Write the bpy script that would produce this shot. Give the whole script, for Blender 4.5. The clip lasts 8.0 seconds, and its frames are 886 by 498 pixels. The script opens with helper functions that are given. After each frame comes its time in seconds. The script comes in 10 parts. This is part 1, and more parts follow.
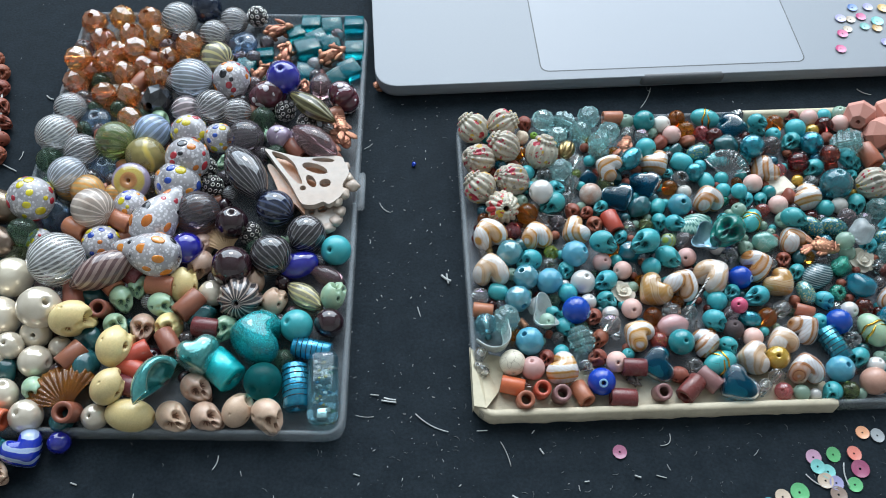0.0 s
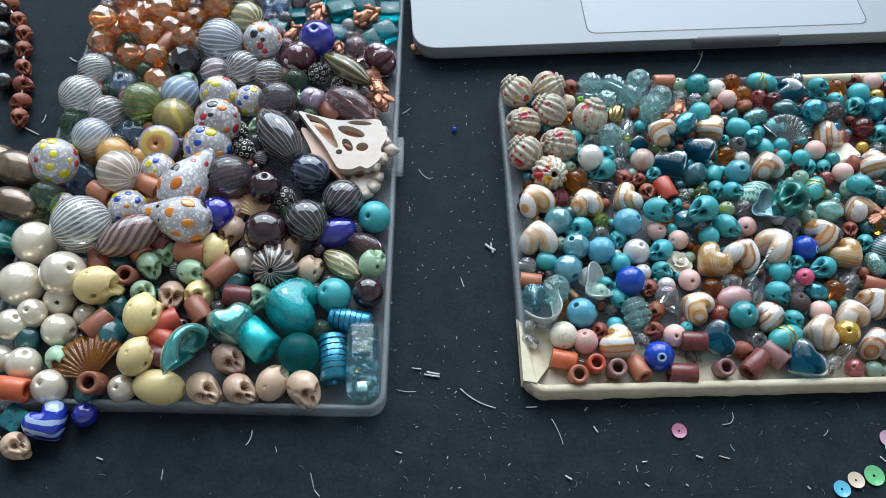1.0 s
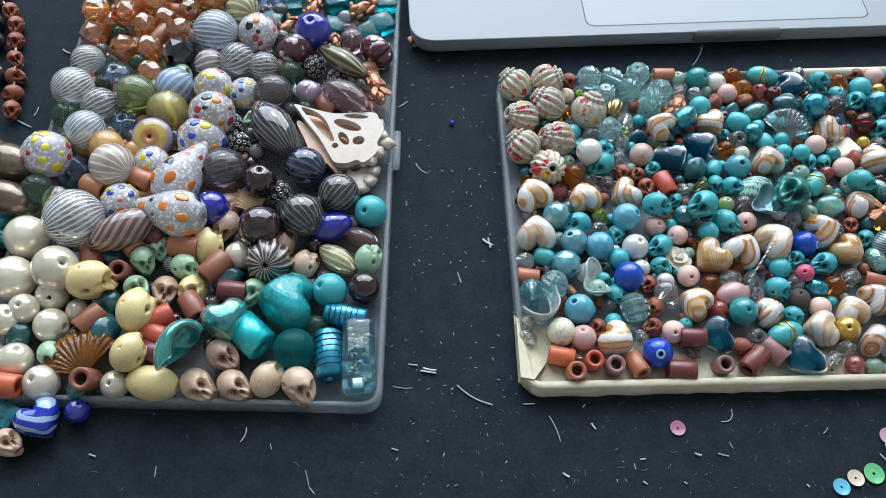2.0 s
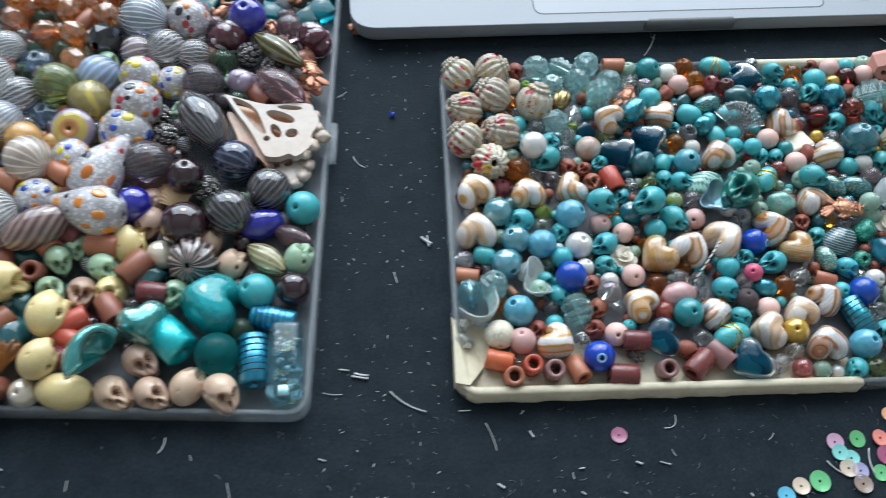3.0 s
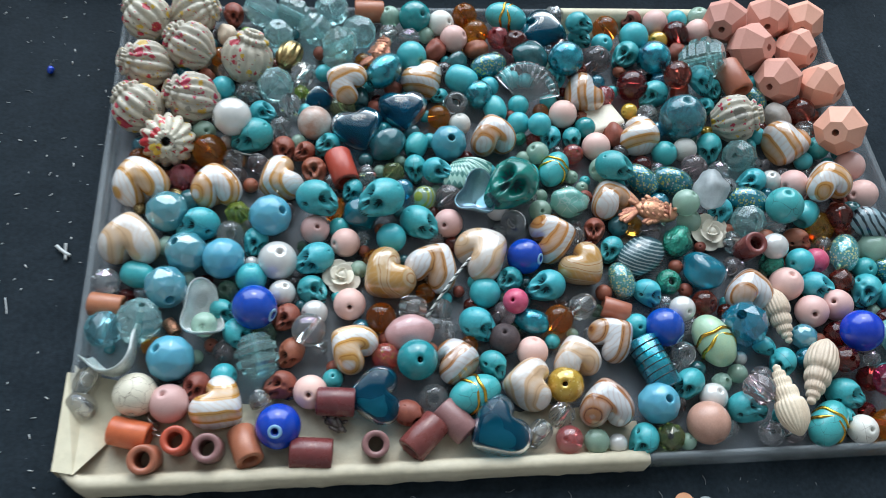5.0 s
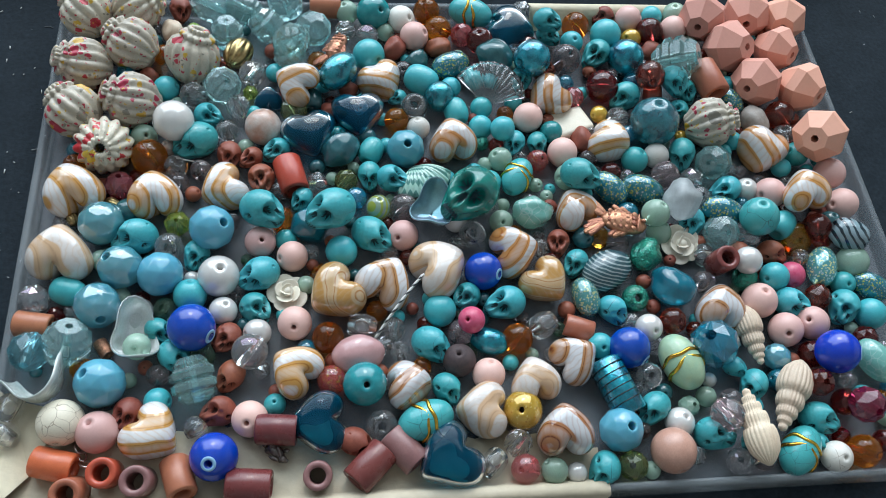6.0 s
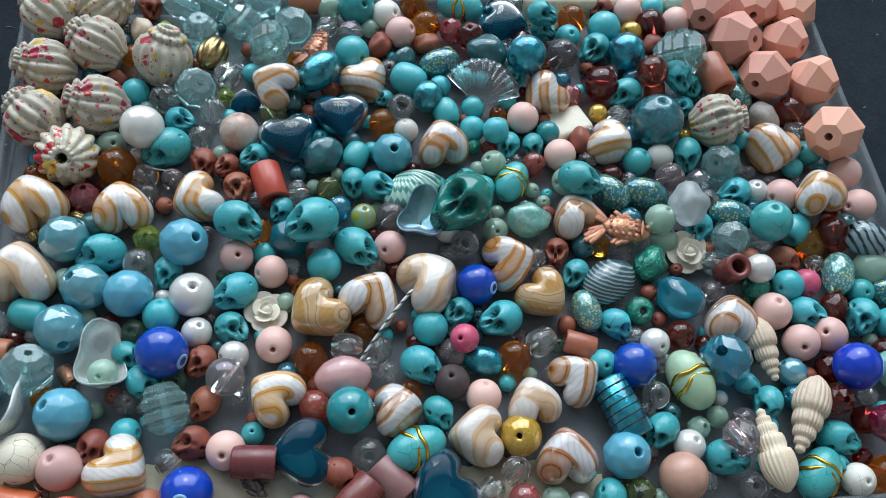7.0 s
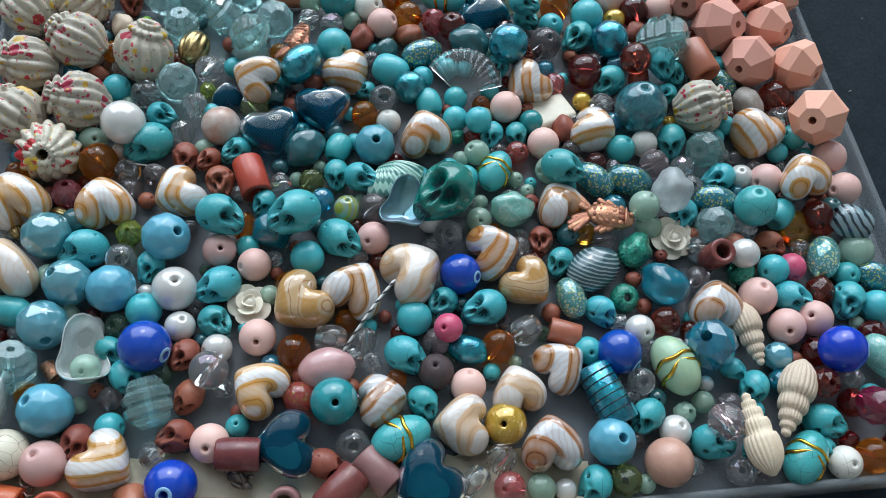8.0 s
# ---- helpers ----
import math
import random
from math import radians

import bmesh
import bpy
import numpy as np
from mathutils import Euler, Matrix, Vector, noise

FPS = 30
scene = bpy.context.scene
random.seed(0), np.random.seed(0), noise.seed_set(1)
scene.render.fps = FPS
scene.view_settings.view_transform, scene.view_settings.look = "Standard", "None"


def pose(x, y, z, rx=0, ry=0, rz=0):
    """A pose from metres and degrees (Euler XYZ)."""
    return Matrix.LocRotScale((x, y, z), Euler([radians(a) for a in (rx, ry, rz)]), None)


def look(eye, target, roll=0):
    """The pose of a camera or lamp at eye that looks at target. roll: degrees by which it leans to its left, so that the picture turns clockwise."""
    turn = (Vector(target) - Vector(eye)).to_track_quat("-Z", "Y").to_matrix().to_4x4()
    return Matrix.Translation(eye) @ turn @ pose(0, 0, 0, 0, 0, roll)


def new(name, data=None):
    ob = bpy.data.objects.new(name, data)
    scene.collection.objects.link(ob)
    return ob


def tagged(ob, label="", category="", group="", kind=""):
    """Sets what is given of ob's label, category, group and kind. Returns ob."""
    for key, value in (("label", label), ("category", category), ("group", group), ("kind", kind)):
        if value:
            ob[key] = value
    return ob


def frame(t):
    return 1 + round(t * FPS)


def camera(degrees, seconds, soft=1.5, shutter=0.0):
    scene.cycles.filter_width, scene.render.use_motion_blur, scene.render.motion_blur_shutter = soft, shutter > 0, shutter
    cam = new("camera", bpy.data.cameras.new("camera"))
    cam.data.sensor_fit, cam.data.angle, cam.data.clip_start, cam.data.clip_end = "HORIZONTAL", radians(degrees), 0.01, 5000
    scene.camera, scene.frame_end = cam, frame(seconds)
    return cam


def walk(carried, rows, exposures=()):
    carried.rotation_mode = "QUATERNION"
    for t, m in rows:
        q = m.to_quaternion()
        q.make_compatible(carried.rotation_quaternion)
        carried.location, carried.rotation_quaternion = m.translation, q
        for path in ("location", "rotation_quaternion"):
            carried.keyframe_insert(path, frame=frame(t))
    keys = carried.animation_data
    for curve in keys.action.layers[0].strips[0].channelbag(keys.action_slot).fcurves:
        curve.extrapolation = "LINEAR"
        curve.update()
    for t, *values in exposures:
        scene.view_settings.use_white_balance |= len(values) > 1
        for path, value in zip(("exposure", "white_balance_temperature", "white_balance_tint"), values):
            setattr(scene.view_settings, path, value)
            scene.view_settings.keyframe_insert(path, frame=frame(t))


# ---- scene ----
cam = camera(57.0, 8.0, soft=0.85, shutter=0.45)
PATH = [
    (0, (-0.02463, -0.11239, 0.30500), (-0.00328, 0.15479, -0.11709), 2.393),
    (0.5, (-0.03138, -0.11239, 0.29337), (-0.01303, 0.15504, -0.12871), 2.036),
    (1, (-0.03668, -0.11061, 0.28262), (-0.02348, 0.15361, -0.14166), 1.270),
    (2.5, (-0.03555, -0.10586, 0.27838), (-0.01707, 0.15285, -0.14908), 2.565),
    (3, (-0.01975, -0.09815, 0.27000), (0.00805, 0.15614, -0.15960), 4.229),
    (3.5, (0.01351, -0.08051, 0.24953), (0.05244, 0.16913, -0.18193), 6.413),
    (4, (0.04010, -0.06758, 0.23285), (0.08987, 0.17586, -0.20104), 8.757),
    (4.5, (0.05392, -0.05797, 0.21808), (0.11178, 0.18233, -0.21655), 10.740),
    (5, (0.06567, -0.04498, 0.20493), (0.12830, 0.18873, -0.23263), 12.375),
    (5.2, (0.07010, -0.04150, 0.20024), (0.13334, 0.18974, -0.23854), 12.798),
    (6.5, (0.07956, -0.02613, 0.19727), (0.14643, 0.19408, -0.24662), 13.986),
    (7, (0.08208, -0.02121, 0.18820), (0.14898, 0.19777, -0.25629), 13.566),
    (7.5, (0.08502, -0.02156, 0.18598), (0.15187, 0.19716, -0.25865), 13.032),
    (8, (0.08658, -0.02323, 0.18755), (0.15235, 0.19462, -0.25767), 12.405),
]
walk(cam, [(t, look(eye, target, roll)) for t, eye, target, roll in PATH], exposures=[(0.0, 0.22), (3.0, 0.28), (4.5, 0.28), (5.0, 0.23), (6.5, 0.05), (8.0, 0.01)])

# ---- light: one big window ahead of the table, grey sky outside ----
world = bpy.data.worlds.new("sky")
scene.world = world
world.use_nodes = True
wn = world.node_tree.nodes
sky = wn.new("ShaderNodeTexSky")
sky.sky_type = "NISHITA"
sky.sun_disc = False
sky.sun_elevation, sky.sun_rotation = radians(35), radians(20)
wn["Background"].inputs["Strength"].default_value = 0.1
world.node_tree.links.new(sky.outputs[0], wn["Background"].inputs["Color"])

sun_data = bpy.data.lights.new("sun", "SUN")
sun_data.energy, sun_data.angle, sun_data.color = 0.6, radians(15), (1.0, 0.96, 0.9)
sun = new("sun", sun_data)
sun.matrix_world = look((0, 3, 2.5), (0, 0, 0))

WIN_X, WIN_Z = 0.0, 0.95          # middle of the window opening
win_data = bpy.data.lights.new("window_light", "AREA")
win_data.shape, win_data.size, win_data.size_y = "RECTANGLE", 2.4, 1.45
win_data.energy, win_data.color = 42.0, (0.755, 0.89, 1.0)
window_light = new("window_light", win_data)
window_light.matrix_world = look((WIN_X, 1.16, WIN_Z), (WIN_X, 0.0, WIN_Z - 0.75))


# ---- materials ----
def node(tree, kind, **sockets):
    n = tree.nodes.new(kind)
    for key, value in sockets.items():
        n.inputs[key].default_value = value
    return n


def rgba(c):
    return (c[0], c[1], c[2], 1.0)


def ramp(tree, factor, stops, hard=False):
    r = tree.nodes.new("ShaderNodeValToRGB")
    r.color_ramp.interpolation = "CONSTANT" if hard else "LINEAR"
    while len(r.color_ramp.elements) < len(stops):
        r.color_ramp.elements.new(0.5)
    for e, (p, c) in zip(r.color_ramp.elements, stops):
        e.position, e.color = p, rgba(c)
    tree.links.new(factor, r.inputs["Fac"])
    return r.outputs["Color"]


def math_node(tree, op, a, b=None):
    m = tree.nodes.new("ShaderNodeMath")
    m.operation = op
    for i, v in enumerate((a, b)):
        if v is None:
            continue
        if isinstance(v, (int, float)):
            m.inputs[i].default_value = v
        else:
            tree.links.new(v, m.inputs[i])
    return m.outputs[0]


MATS = {}


def surface(name, colour, colour2=None, rough=0.4, metal=0.0, glassy=0.0, coat=0.0, scale=6.0, bump=0.0, bump_scale=40.0,
            pattern="mottle", stripes=8.0, twist=4.0, film=0.0, sss=0.0, ior=1.5, amount=0.5, colour3=None, alpha=1.0, fleck_size=9.0, coat_ior=1.5, fine=0.16, sss_reach=0.5):
    """One procedural surface; the pattern runs in each thing's own space, shifted by its random number."""
    m = bpy.data.materials.new(name)
    m.use_nodes = True
    t = m.node_tree
    link = t.links.new
    p = t.nodes["Principled BSDF"]
    co = t.nodes.new("ShaderNodeTexCoord").outputs["Object"]
    rnd = t.nodes.new("ShaderNodeObjectInfo").outputs["Random"]
    shift = t.nodes.new("ShaderNodeVectorMath")
    shift.operation = "ADD"
    comb = t.nodes.new("ShaderNodeCombineXYZ")
    big = math_node(t, "MULTIPLY", rnd, 37.0)
    link(big, comb.inputs[0]), link(big, comb.inputs[1])
    link(co, shift.inputs[0]), link(comb.outputs[0], shift.inputs[1])
    moved = shift.outputs[0]
    noise_n = node(t, "ShaderNodeTexNoise", Scale=scale, Detail=5.0, Roughness=0.6)
    link(moved, noise_n.inputs["Vector"])
    nz = noise_n.outputs["Fac"]
    c2 = colour2 or tuple(v * 0.72 for v in colour)
    c3 = colour3 or c2
    line = None
    if pattern == "mottle":
        col = ramp(t, nz, [(0.35, colour), (0.7, c2)])
    elif pattern == "swirl":
        w = node(t, "ShaderNodeTexWave", Scale=stripes, Distortion=twist, Detail=2.0)
        w.inputs["Detail Scale"].default_value = 1.3
        w.bands_direction = "DIAGONAL"
        link(moved, w.inputs["Vector"])
        col = ramp(t, w.outputs["Fac"], [(0.0, colour), (amount - 0.06, colour), (amount + 0.08, c2), (0.86, c2), (1.0, c3)])
    elif pattern == "lampwork":
        w = node(t, "ShaderNodeTexWave", Scale=stripes, Distortion=twist, Detail=2.0)
        w.inputs["Detail Scale"].default_value = 0.9
        w.bands_direction = "DIAGONAL"
        link(moved, w.inputs["Vector"])
        cloud = node(t, "ShaderNodeTexNoise", Scale=1.6, Detail=2.0)
        link(moved, cloud.inputs["Vector"])
        lean = math_node(t, "ADD", w.outputs["Fac"], math_node(t, "MULTIPLY", math_node(t, "SUBTRACT", cloud.outputs["Fac"], 0.5), 0.5))
        soft_white = tuple(0.55 * a + 0.45 * b for a, b in zip(colour, c2))
        col = ramp(t, lean, [(0.0, colour), (amount - 0.14, colour), (amount - 0.05, soft_white), (amount + 0.02, c2), (amount + 0.18, c2), (amount + 0.25, c3), (amount + 0.32, c2), (1.0, tuple(0.35 * a + 0.65 * b for a, b in zip(colour, c2)))])
        veins = node(t, "ShaderNodeTexWave", Scale=stripes * 3.7, Distortion=twist * 2.2, Detail=3.0)
        link(moved, veins.inputs["Vector"])
        streak = t.nodes.new("ShaderNodeMixRGB")
        link(math_node(t, "MULTIPLY", math_node(t, "POWER", veins.outputs["Fac"], 4.0), 0.28), streak.inputs[0])
        link(col, streak.inputs[1])
        streak.inputs[2].default_value = rgba(c2)
        col = streak.outputs[0]
    elif pattern == "shellfleck":
        base = ramp(t, nz, [(0.3, colour), (0.7, tuple(x * 0.72 for x in colour))])
        col = base
        for size, reach, odds in ((3.2, 0.29, 0.6), (8.0, 0.24, 0.6), (16.0, 0.21, 0.5)):
            v = node(t, "ShaderNodeTexVoronoi", Scale=size)
            warp = t.nodes.new("ShaderNodeMixRGB")
            warp.inputs[0].default_value = 0.16
            link(moved, warp.inputs[1]), link(noise_n.outputs["Color"], warp.inputs[2])
            link(warp.outputs[0], v.inputs["Vector"])
            cell = t.nodes.new("ShaderNodeSeparateXYZ")
            link(v.outputs["Color"], cell.inputs[0])
            spot = math_node(t, "MULTIPLY", math_node(t, "LESS_THAN", v.outputs["Distance"], math_node(t, "MULTIPLY", cell.outputs[1], reach * 2)), math_node(t, "LESS_THAN", cell.outputs[0], odds))
            pick = ramp(t, cell.outputs[2], [(0.0, c2), (0.55, c3), (0.88, tuple(0.4 * x for x in colour))], True)
            mx = t.nodes.new("ShaderNodeMixRGB")
            link(spot, mx.inputs[0]), link(col, mx.inputs[1]), link(pick, mx.inputs[2])
            col = mx.outputs[0]
    elif pattern == "spiral":
        sep = t.nodes.new("ShaderNodeSeparateXYZ")
        link(co, sep.inputs[0])
        ang = math_node(t, "ARCTAN2", sep.outputs[1], sep.outputs[0])
        ph = math_node(t, "ADD", math_node(t, "MULTIPLY", ang, round(stripes)), math_node(t, "MULTIPLY", sep.outputs[2], twist * 3.0))
        ph = math_node(t, "ADD", ph, math_node(t, "MULTIPLY", nz, 1.5))
        line = math_node(t, "ADD", math_node(t, "MULTIPLY", math_node(t, "SINE", ph), 0.5), 0.5)
        col = ramp(t, line, [(amount - 0.1, colour), (amount + 0.1, c2)])
        line = ramp(t, line, [(amount - 0.1, (0, 0, 0)), (amount + 0.1, (1, 1, 1))])
    elif pattern == "fleck":
        v = node(t, "ShaderNodeTexVoronoi", Scale=fleck_size)
        warp = t.nodes.new("ShaderNodeMixRGB")
        warp.inputs[0].default_value = 0.10
        link(moved, warp.inputs[1]), link(noise_n.outputs["Color"], warp.inputs[2])
        link(warp.outputs[0], v.inputs["Vector"])
        odd = math_node(t, "FRACT", math_node(t, "MULTIPLY", v.outputs["Color"], 7.3))
        spot = math_node(t, "LESS_THAN", v.outputs["Distance"], math_node(t, "MULTIPLY", math_node(t, "ADD", odd, 0.35), amount))
        pick = ramp(t, math_node(t, "FRACT", math_node(t, "MULTIPLY", v.outputs["Color"], 1.0)), [(0.0, c2), (0.42, c3), (0.62, colour)], True)
        base = ramp(t, nz, [(0.35, colour), (0.75, tuple(x * 0.85 for x in colour))])
        mx = t.nodes.new("ShaderNodeMixRGB")
        link(spot, mx.inputs[0]), link(base, mx.inputs[1]), link(pick, mx.inputs[2])
        col = mx.outputs[0]
    elif pattern == "crack":
        v = node(t, "ShaderNodeTexVoronoi", Scale=scale)
        v.feature = "DISTANCE_TO_EDGE"
        warp = t.nodes.new("ShaderNodeMixRGB")
        warp.inputs[0].default_value = 0.12
        link(moved, warp.inputs[1]), link(noise_n.outputs["Color"], warp.inputs[2])
        link(warp.outputs[0], v.inputs["Vector"])
        thin = math_node(t, "ADD", v.outputs["Distance"], math_node(t, "MULTIPLY", nz, 0.06))
        col = ramp(t, thin, [(0.0, c2), (amount * 0.1, c2), (amount * 0.14, colour), (0.9, c3 if colour3 else colour)])
    elif pattern == "rings":
        flat = t.nodes.new("ShaderNodeVectorMath")
        flat.operation = "MULTIPLY"
        flat.inputs[1].default_value = (1, 1, 0)
        link(co, flat.inputs[0])
        far = t.nodes.new("ShaderNodeVectorMath")
        far.operation = "LENGTH"
        link(flat.outputs[0], far.inputs[0])
        away = math_node(t, "ADD", far.outputs["Value"], math_node(t, "MULTIPLY", math_node(t, "SUBTRACT", nz, 0.5), 0.05))
        col = ramp(t, away, [(0.0, colour), (0.20, colour), (0.24, c2), (0.36, c2), (0.41, c3), (0.5, c3)])
    # small shift of value from thing to thing
    hsv = t.nodes.new("ShaderNodeHueSaturation")
    grain = node(t, "ShaderNodeTexNoise", Scale=scale * 7 + 10, Detail=3.0)
    link(moved, grain.inputs["Vector"])
    own_value = math_node(t, "ADD", math_node(t, "MULTIPLY", rnd, 0.3), 0.85 - fine)
    link(math_node(t, "ADD", own_value, math_node(t, "MULTIPLY", grain.outputs["Fac"], fine * 2)), hsv.inputs["Value"])
    link(math_node(t, "ADD", math_node(t, "MULTIPLY", rnd, 0.016), 0.492), hsv.inputs["Hue"])
    link(col, hsv.inputs["Color"])
    link(hsv.outputs[0], p.inputs["Base Color"])
    p.inputs["Roughness"].default_value = rough
    rr = math_node(t, "ADD", math_node(t, "MULTIPLY", nz, rough * 0.5), rough * 0.75)
    link(rr, p.inputs["Roughness"])
    p.inputs["Metallic"].default_value = metal
    p.inputs["IOR"].default_value = ior
    p.inputs["Coat Weight"].default_value = coat
    p.inputs["Coat IOR"].default_value = coat_ior
    p.inputs["Coat Roughness"].default_value = 0.05
    p.inputs["Alpha"].default_value = alpha
    if glassy:
        p.inputs["Transmission Weight"].default_value = glassy
        if line is not None:
            link(math_node(t, "MULTIPLY", math_node(t, "SUBTRACT", 1.0, math_node(t, "MULTIPLY", line, 0.52)), glassy), p.inputs["Transmission Weight"])
    if film:
        p.inputs["Thin Film Thickness"].default_value = film
        p.inputs["Thin Film IOR"].default_value = 1.8
    if sss:
        p.inputs["Subsurface Weight"].default_value = sss
        p.inputs["Subsurface Radius"].default_value = (0.0012, 0.0008, 0.0006)
        p.inputs["Subsurface Scale"].default_value = sss_reach
    if bump:
        b = node(t, "ShaderNodeBump", Strength=bump, Distance=0.0008)
        n2 = node(t, "ShaderNodeTexNoise", Scale=bump_scale, Detail=4.0)
        link(moved, n2.inputs["Vector"])
        link(n2.outputs["Fac"], b.inputs["Height"])
        link(b.outputs[0], p.inputs["Normal"])
    MATS[name] = m
    return m


def blown_glass(name, tint, thread, stripes=24, twist=3.0, duty=0.3, milky=0.08, pattern="spiral", wobble=2.2, frit=9.0, haze=None):
    """Thin-walled blown glass: a clear tinted wall with pulled threads or crushed frit fused into it."""
    m = bpy.data.materials.new(name)
    m.use_nodes = True
    t = m.node_tree
    link = t.links.new
    t.nodes.remove(t.nodes["Principled BSDF"])
    out = t.nodes["Material Output"]
    co = t.nodes.new("ShaderNodeTexCoord").outputs["Object"]
    rnd = t.nodes.new("ShaderNodeObjectInfo").outputs["Random"]
    cloud = node(t, "ShaderNodeTexNoise", Scale=2.2, Detail=3.0)
    cloud.noise_dimensions = "4D"
    link(co, cloud.inputs["Vector"]), link(math_node(t, "MULTIPLY", rnd, 31.0), cloud.inputs["W"])
    if pattern == "spiral":
        sep = t.nodes.new("ShaderNodeSeparateXYZ")
        link(co, sep.inputs[0])
        ang = math_node(t, "ARCTAN2", sep.outputs[1], sep.outputs[0])
        ph = math_node(t, "ADD", math_node(t, "MULTIPLY", ang, round(stripes)), math_node(t, "MULTIPLY", sep.outputs[2], twist * 3.0))
        ph = math_node(t, "ADD", ph, math_node(t, "MULTIPLY", cloud.outputs["Fac"], wobble))
        wave = math_node(t, "ADD", math_node(t, "MULTIPLY", math_node(t, "SINE", ph), 0.5), 0.5)
        edge = 1.0 - duty
        mask = ramp(t, wave, [(edge - 0.10, (0, 0, 0)), (edge + 0.08, (1, 1, 1))])
    else:
        v = node(t, "ShaderNodeTexVoronoi", Scale=frit)
        link(co, v.inputs["Vector"])
        cell = t.nodes.new("ShaderNodeSeparateXYZ")
        link(v.outputs["Color"], cell.inputs[0])
        reach = math_node(t, "SUBTRACT", math_node(t, "MULTIPLY", cell.outputs[0], 0.75), v.outputs["Distance"])
        mask = ramp(t, reach, [(0.0, (0, 0, 0)), (0.10, (1, 1, 1))])
    body = math_node(t, "ADD", math_node(t, "MULTIPLY", mask, 0.88 - milky), math_node(t, "MULTIPLY", cloud.outputs["Fac"], milky * 2))
    clear = t.nodes.new("ShaderNodeBsdfTransparent")
    clear.inputs["Color"].default_value = rgba(tint)
    solid = node(t, "ShaderNodeBsdfPrincipled", Roughness=0.3)
    tone = t.nodes.new("ShaderNodeMixRGB")
    link(mask, tone.inputs[0])
    tone.inputs[1].default_value, tone.inputs[2].default_value = rgba(haze or tuple(0.8 * v for v in tint)), rgba(thread)
    link(tone.outputs[0], solid.inputs["Base Color"])
    wall = t.nodes.new("ShaderNodeMixShader")
    link(body, wall.inputs[0]), link(clear.outputs[0], wall.inputs[1]), link(solid.outputs[0], wall.inputs[2])
    shine = node(t, "ShaderNodeBsdfGlossy", Roughness=0.06)
    rim = node(t, "ShaderNodeFresnel", IOR=1.5)
    both = t.nodes.new("ShaderNodeMixShader")
    link(rim.outputs[0], both.inputs[0]), link(wall.outputs[0], both.inputs[1]), link(shine.outputs[0], both.inputs[2])
    link(both.outputs[0], out.inputs["Surface"])
    MATS[name] = m
    return m


# opaque stones and plastics
surface("turquoise", (0.042, 0.36, 0.40), (0.055, 0.43, 0.46), rough=0.38, scale=3, bump=0.10, bump_scale=20, coat=0.25, fine=0.22)
surface("turquoise_veined", (0.06, 0.40, 0.42), (0.04, 0.16, 0.17), rough=0.3, pattern="crack", scale=2.2, amount=0.3, coat=0.3)
surface("teal_stone", (0.01, 0.20, 0.22), (0.02, 0.27, 0.28), rough=0.25, scale=5, coat=0.4)
surface("slate_teal", (0.012, 0.075, 0.09), (0.03, 0.13, 0.14), rough=0.2, scale=3, coat=0.5, bump=0.06, bump_scale=5)
surface("brick_stone", (0.30, 0.085, 0.05), (0.22, 0.055, 0.035), rough=0.5, scale=5, bump=0.12)
surface("bone", (0.62, 0.44, 0.33), (0.52, 0.34, 0.25), rough=0.4, scale=2.5, coat=0.2, sss=0.15)
surface("yellow_stone", (0.74, 0.59, 0.29), (0.69, 0.53, 0.25), rough=0.35, scale=2, coat=0.3, sss=0.1)
surface("jade_pale", (0.32, 0.52, 0.38), (0.42, 0.56, 0.34), rough=0.35, scale=3, coat=0.3)
surface("pink_coral", (0.72, 0.45, 0.41), (0.68, 0.41, 0.37), rough=0.42, scale=2, fine=0.06)
surface("peach_coral", (0.58, 0.33, 0.25), (0.50, 0.27, 0.20), rough=0.35, scale=3, coat=0.2)
surface("royal_blue", (0.001, 0.055, 0.45), (0.001, 0.040, 0.36), rough=0.24, scale=2, coat=0.35)
surface("ring_pale", (0.30, 0.55, 0.80), rough=0.3)
surface("white_pearl", (0.66, 0.645, 0.62), (0.60, 0.59, 0.575), rough=0.18, metal=0.1, scale=2, coat=1.0, fine=0.05, sss=0.1)
surface("cream_pearl", (0.80, 0.72, 0.60), (0.72, 0.63, 0.50), rough=0.2, metal=0.35, scale=2, coat=1.0, fine=0.05)
surface("howlite", (0.68, 0.66, 0.61), (0.24, 0.19, 0.15), rough=0.4, pattern="crack", scale=2.0, amount=0.25)
surface("peach_marble", (0.66, 0.60, 0.55), (0.50, 0.25, 0.15), rough=0.35, scale=1.8, coat=0.3)
surface("howlite_tan", (0.66, 0.60, 0.49), (0.32, 0.26, 0.2), rough=0.45, pattern="crack", scale=3.5, amount=0.35)
surface("lava", (0.05, 0.035, 0.04), (0.09, 0.06, 0.06), rough=0.7, scale=9, bump=0.3)
surface("sky_opal", (0.085, 0.325, 0.43), (0.10, 0.36, 0.46), rough=0.18, scale=2, coat=0.3, sss=0.7, sss_reach=4.0, fine=0.05)
surface("sky_iridescent", (0.11, 0.42, 0.54), (0.14, 0.48, 0.58), rough=0.03, scale=2, film=380, glassy=0.4, ior=1.8, coat=1.0, coat_ior=1.8, sss=0.4, sss_reach=4.0, fine=0.05)
surface("silicone_coral", (0.72, 0.35, 0.265), (0.68, 0.325, 0.245), rough=0.6, scale=2, bump=0.03, bump_scale=90, fine=0.05)
surface("cream_flower", (0.76, 0.71, 0.60), (0.70, 0.64, 0.52), rough=0.5, scale=4)
surface("lime", (0.30, 0.50, 0.06), rough=0.3, coat=0.3)
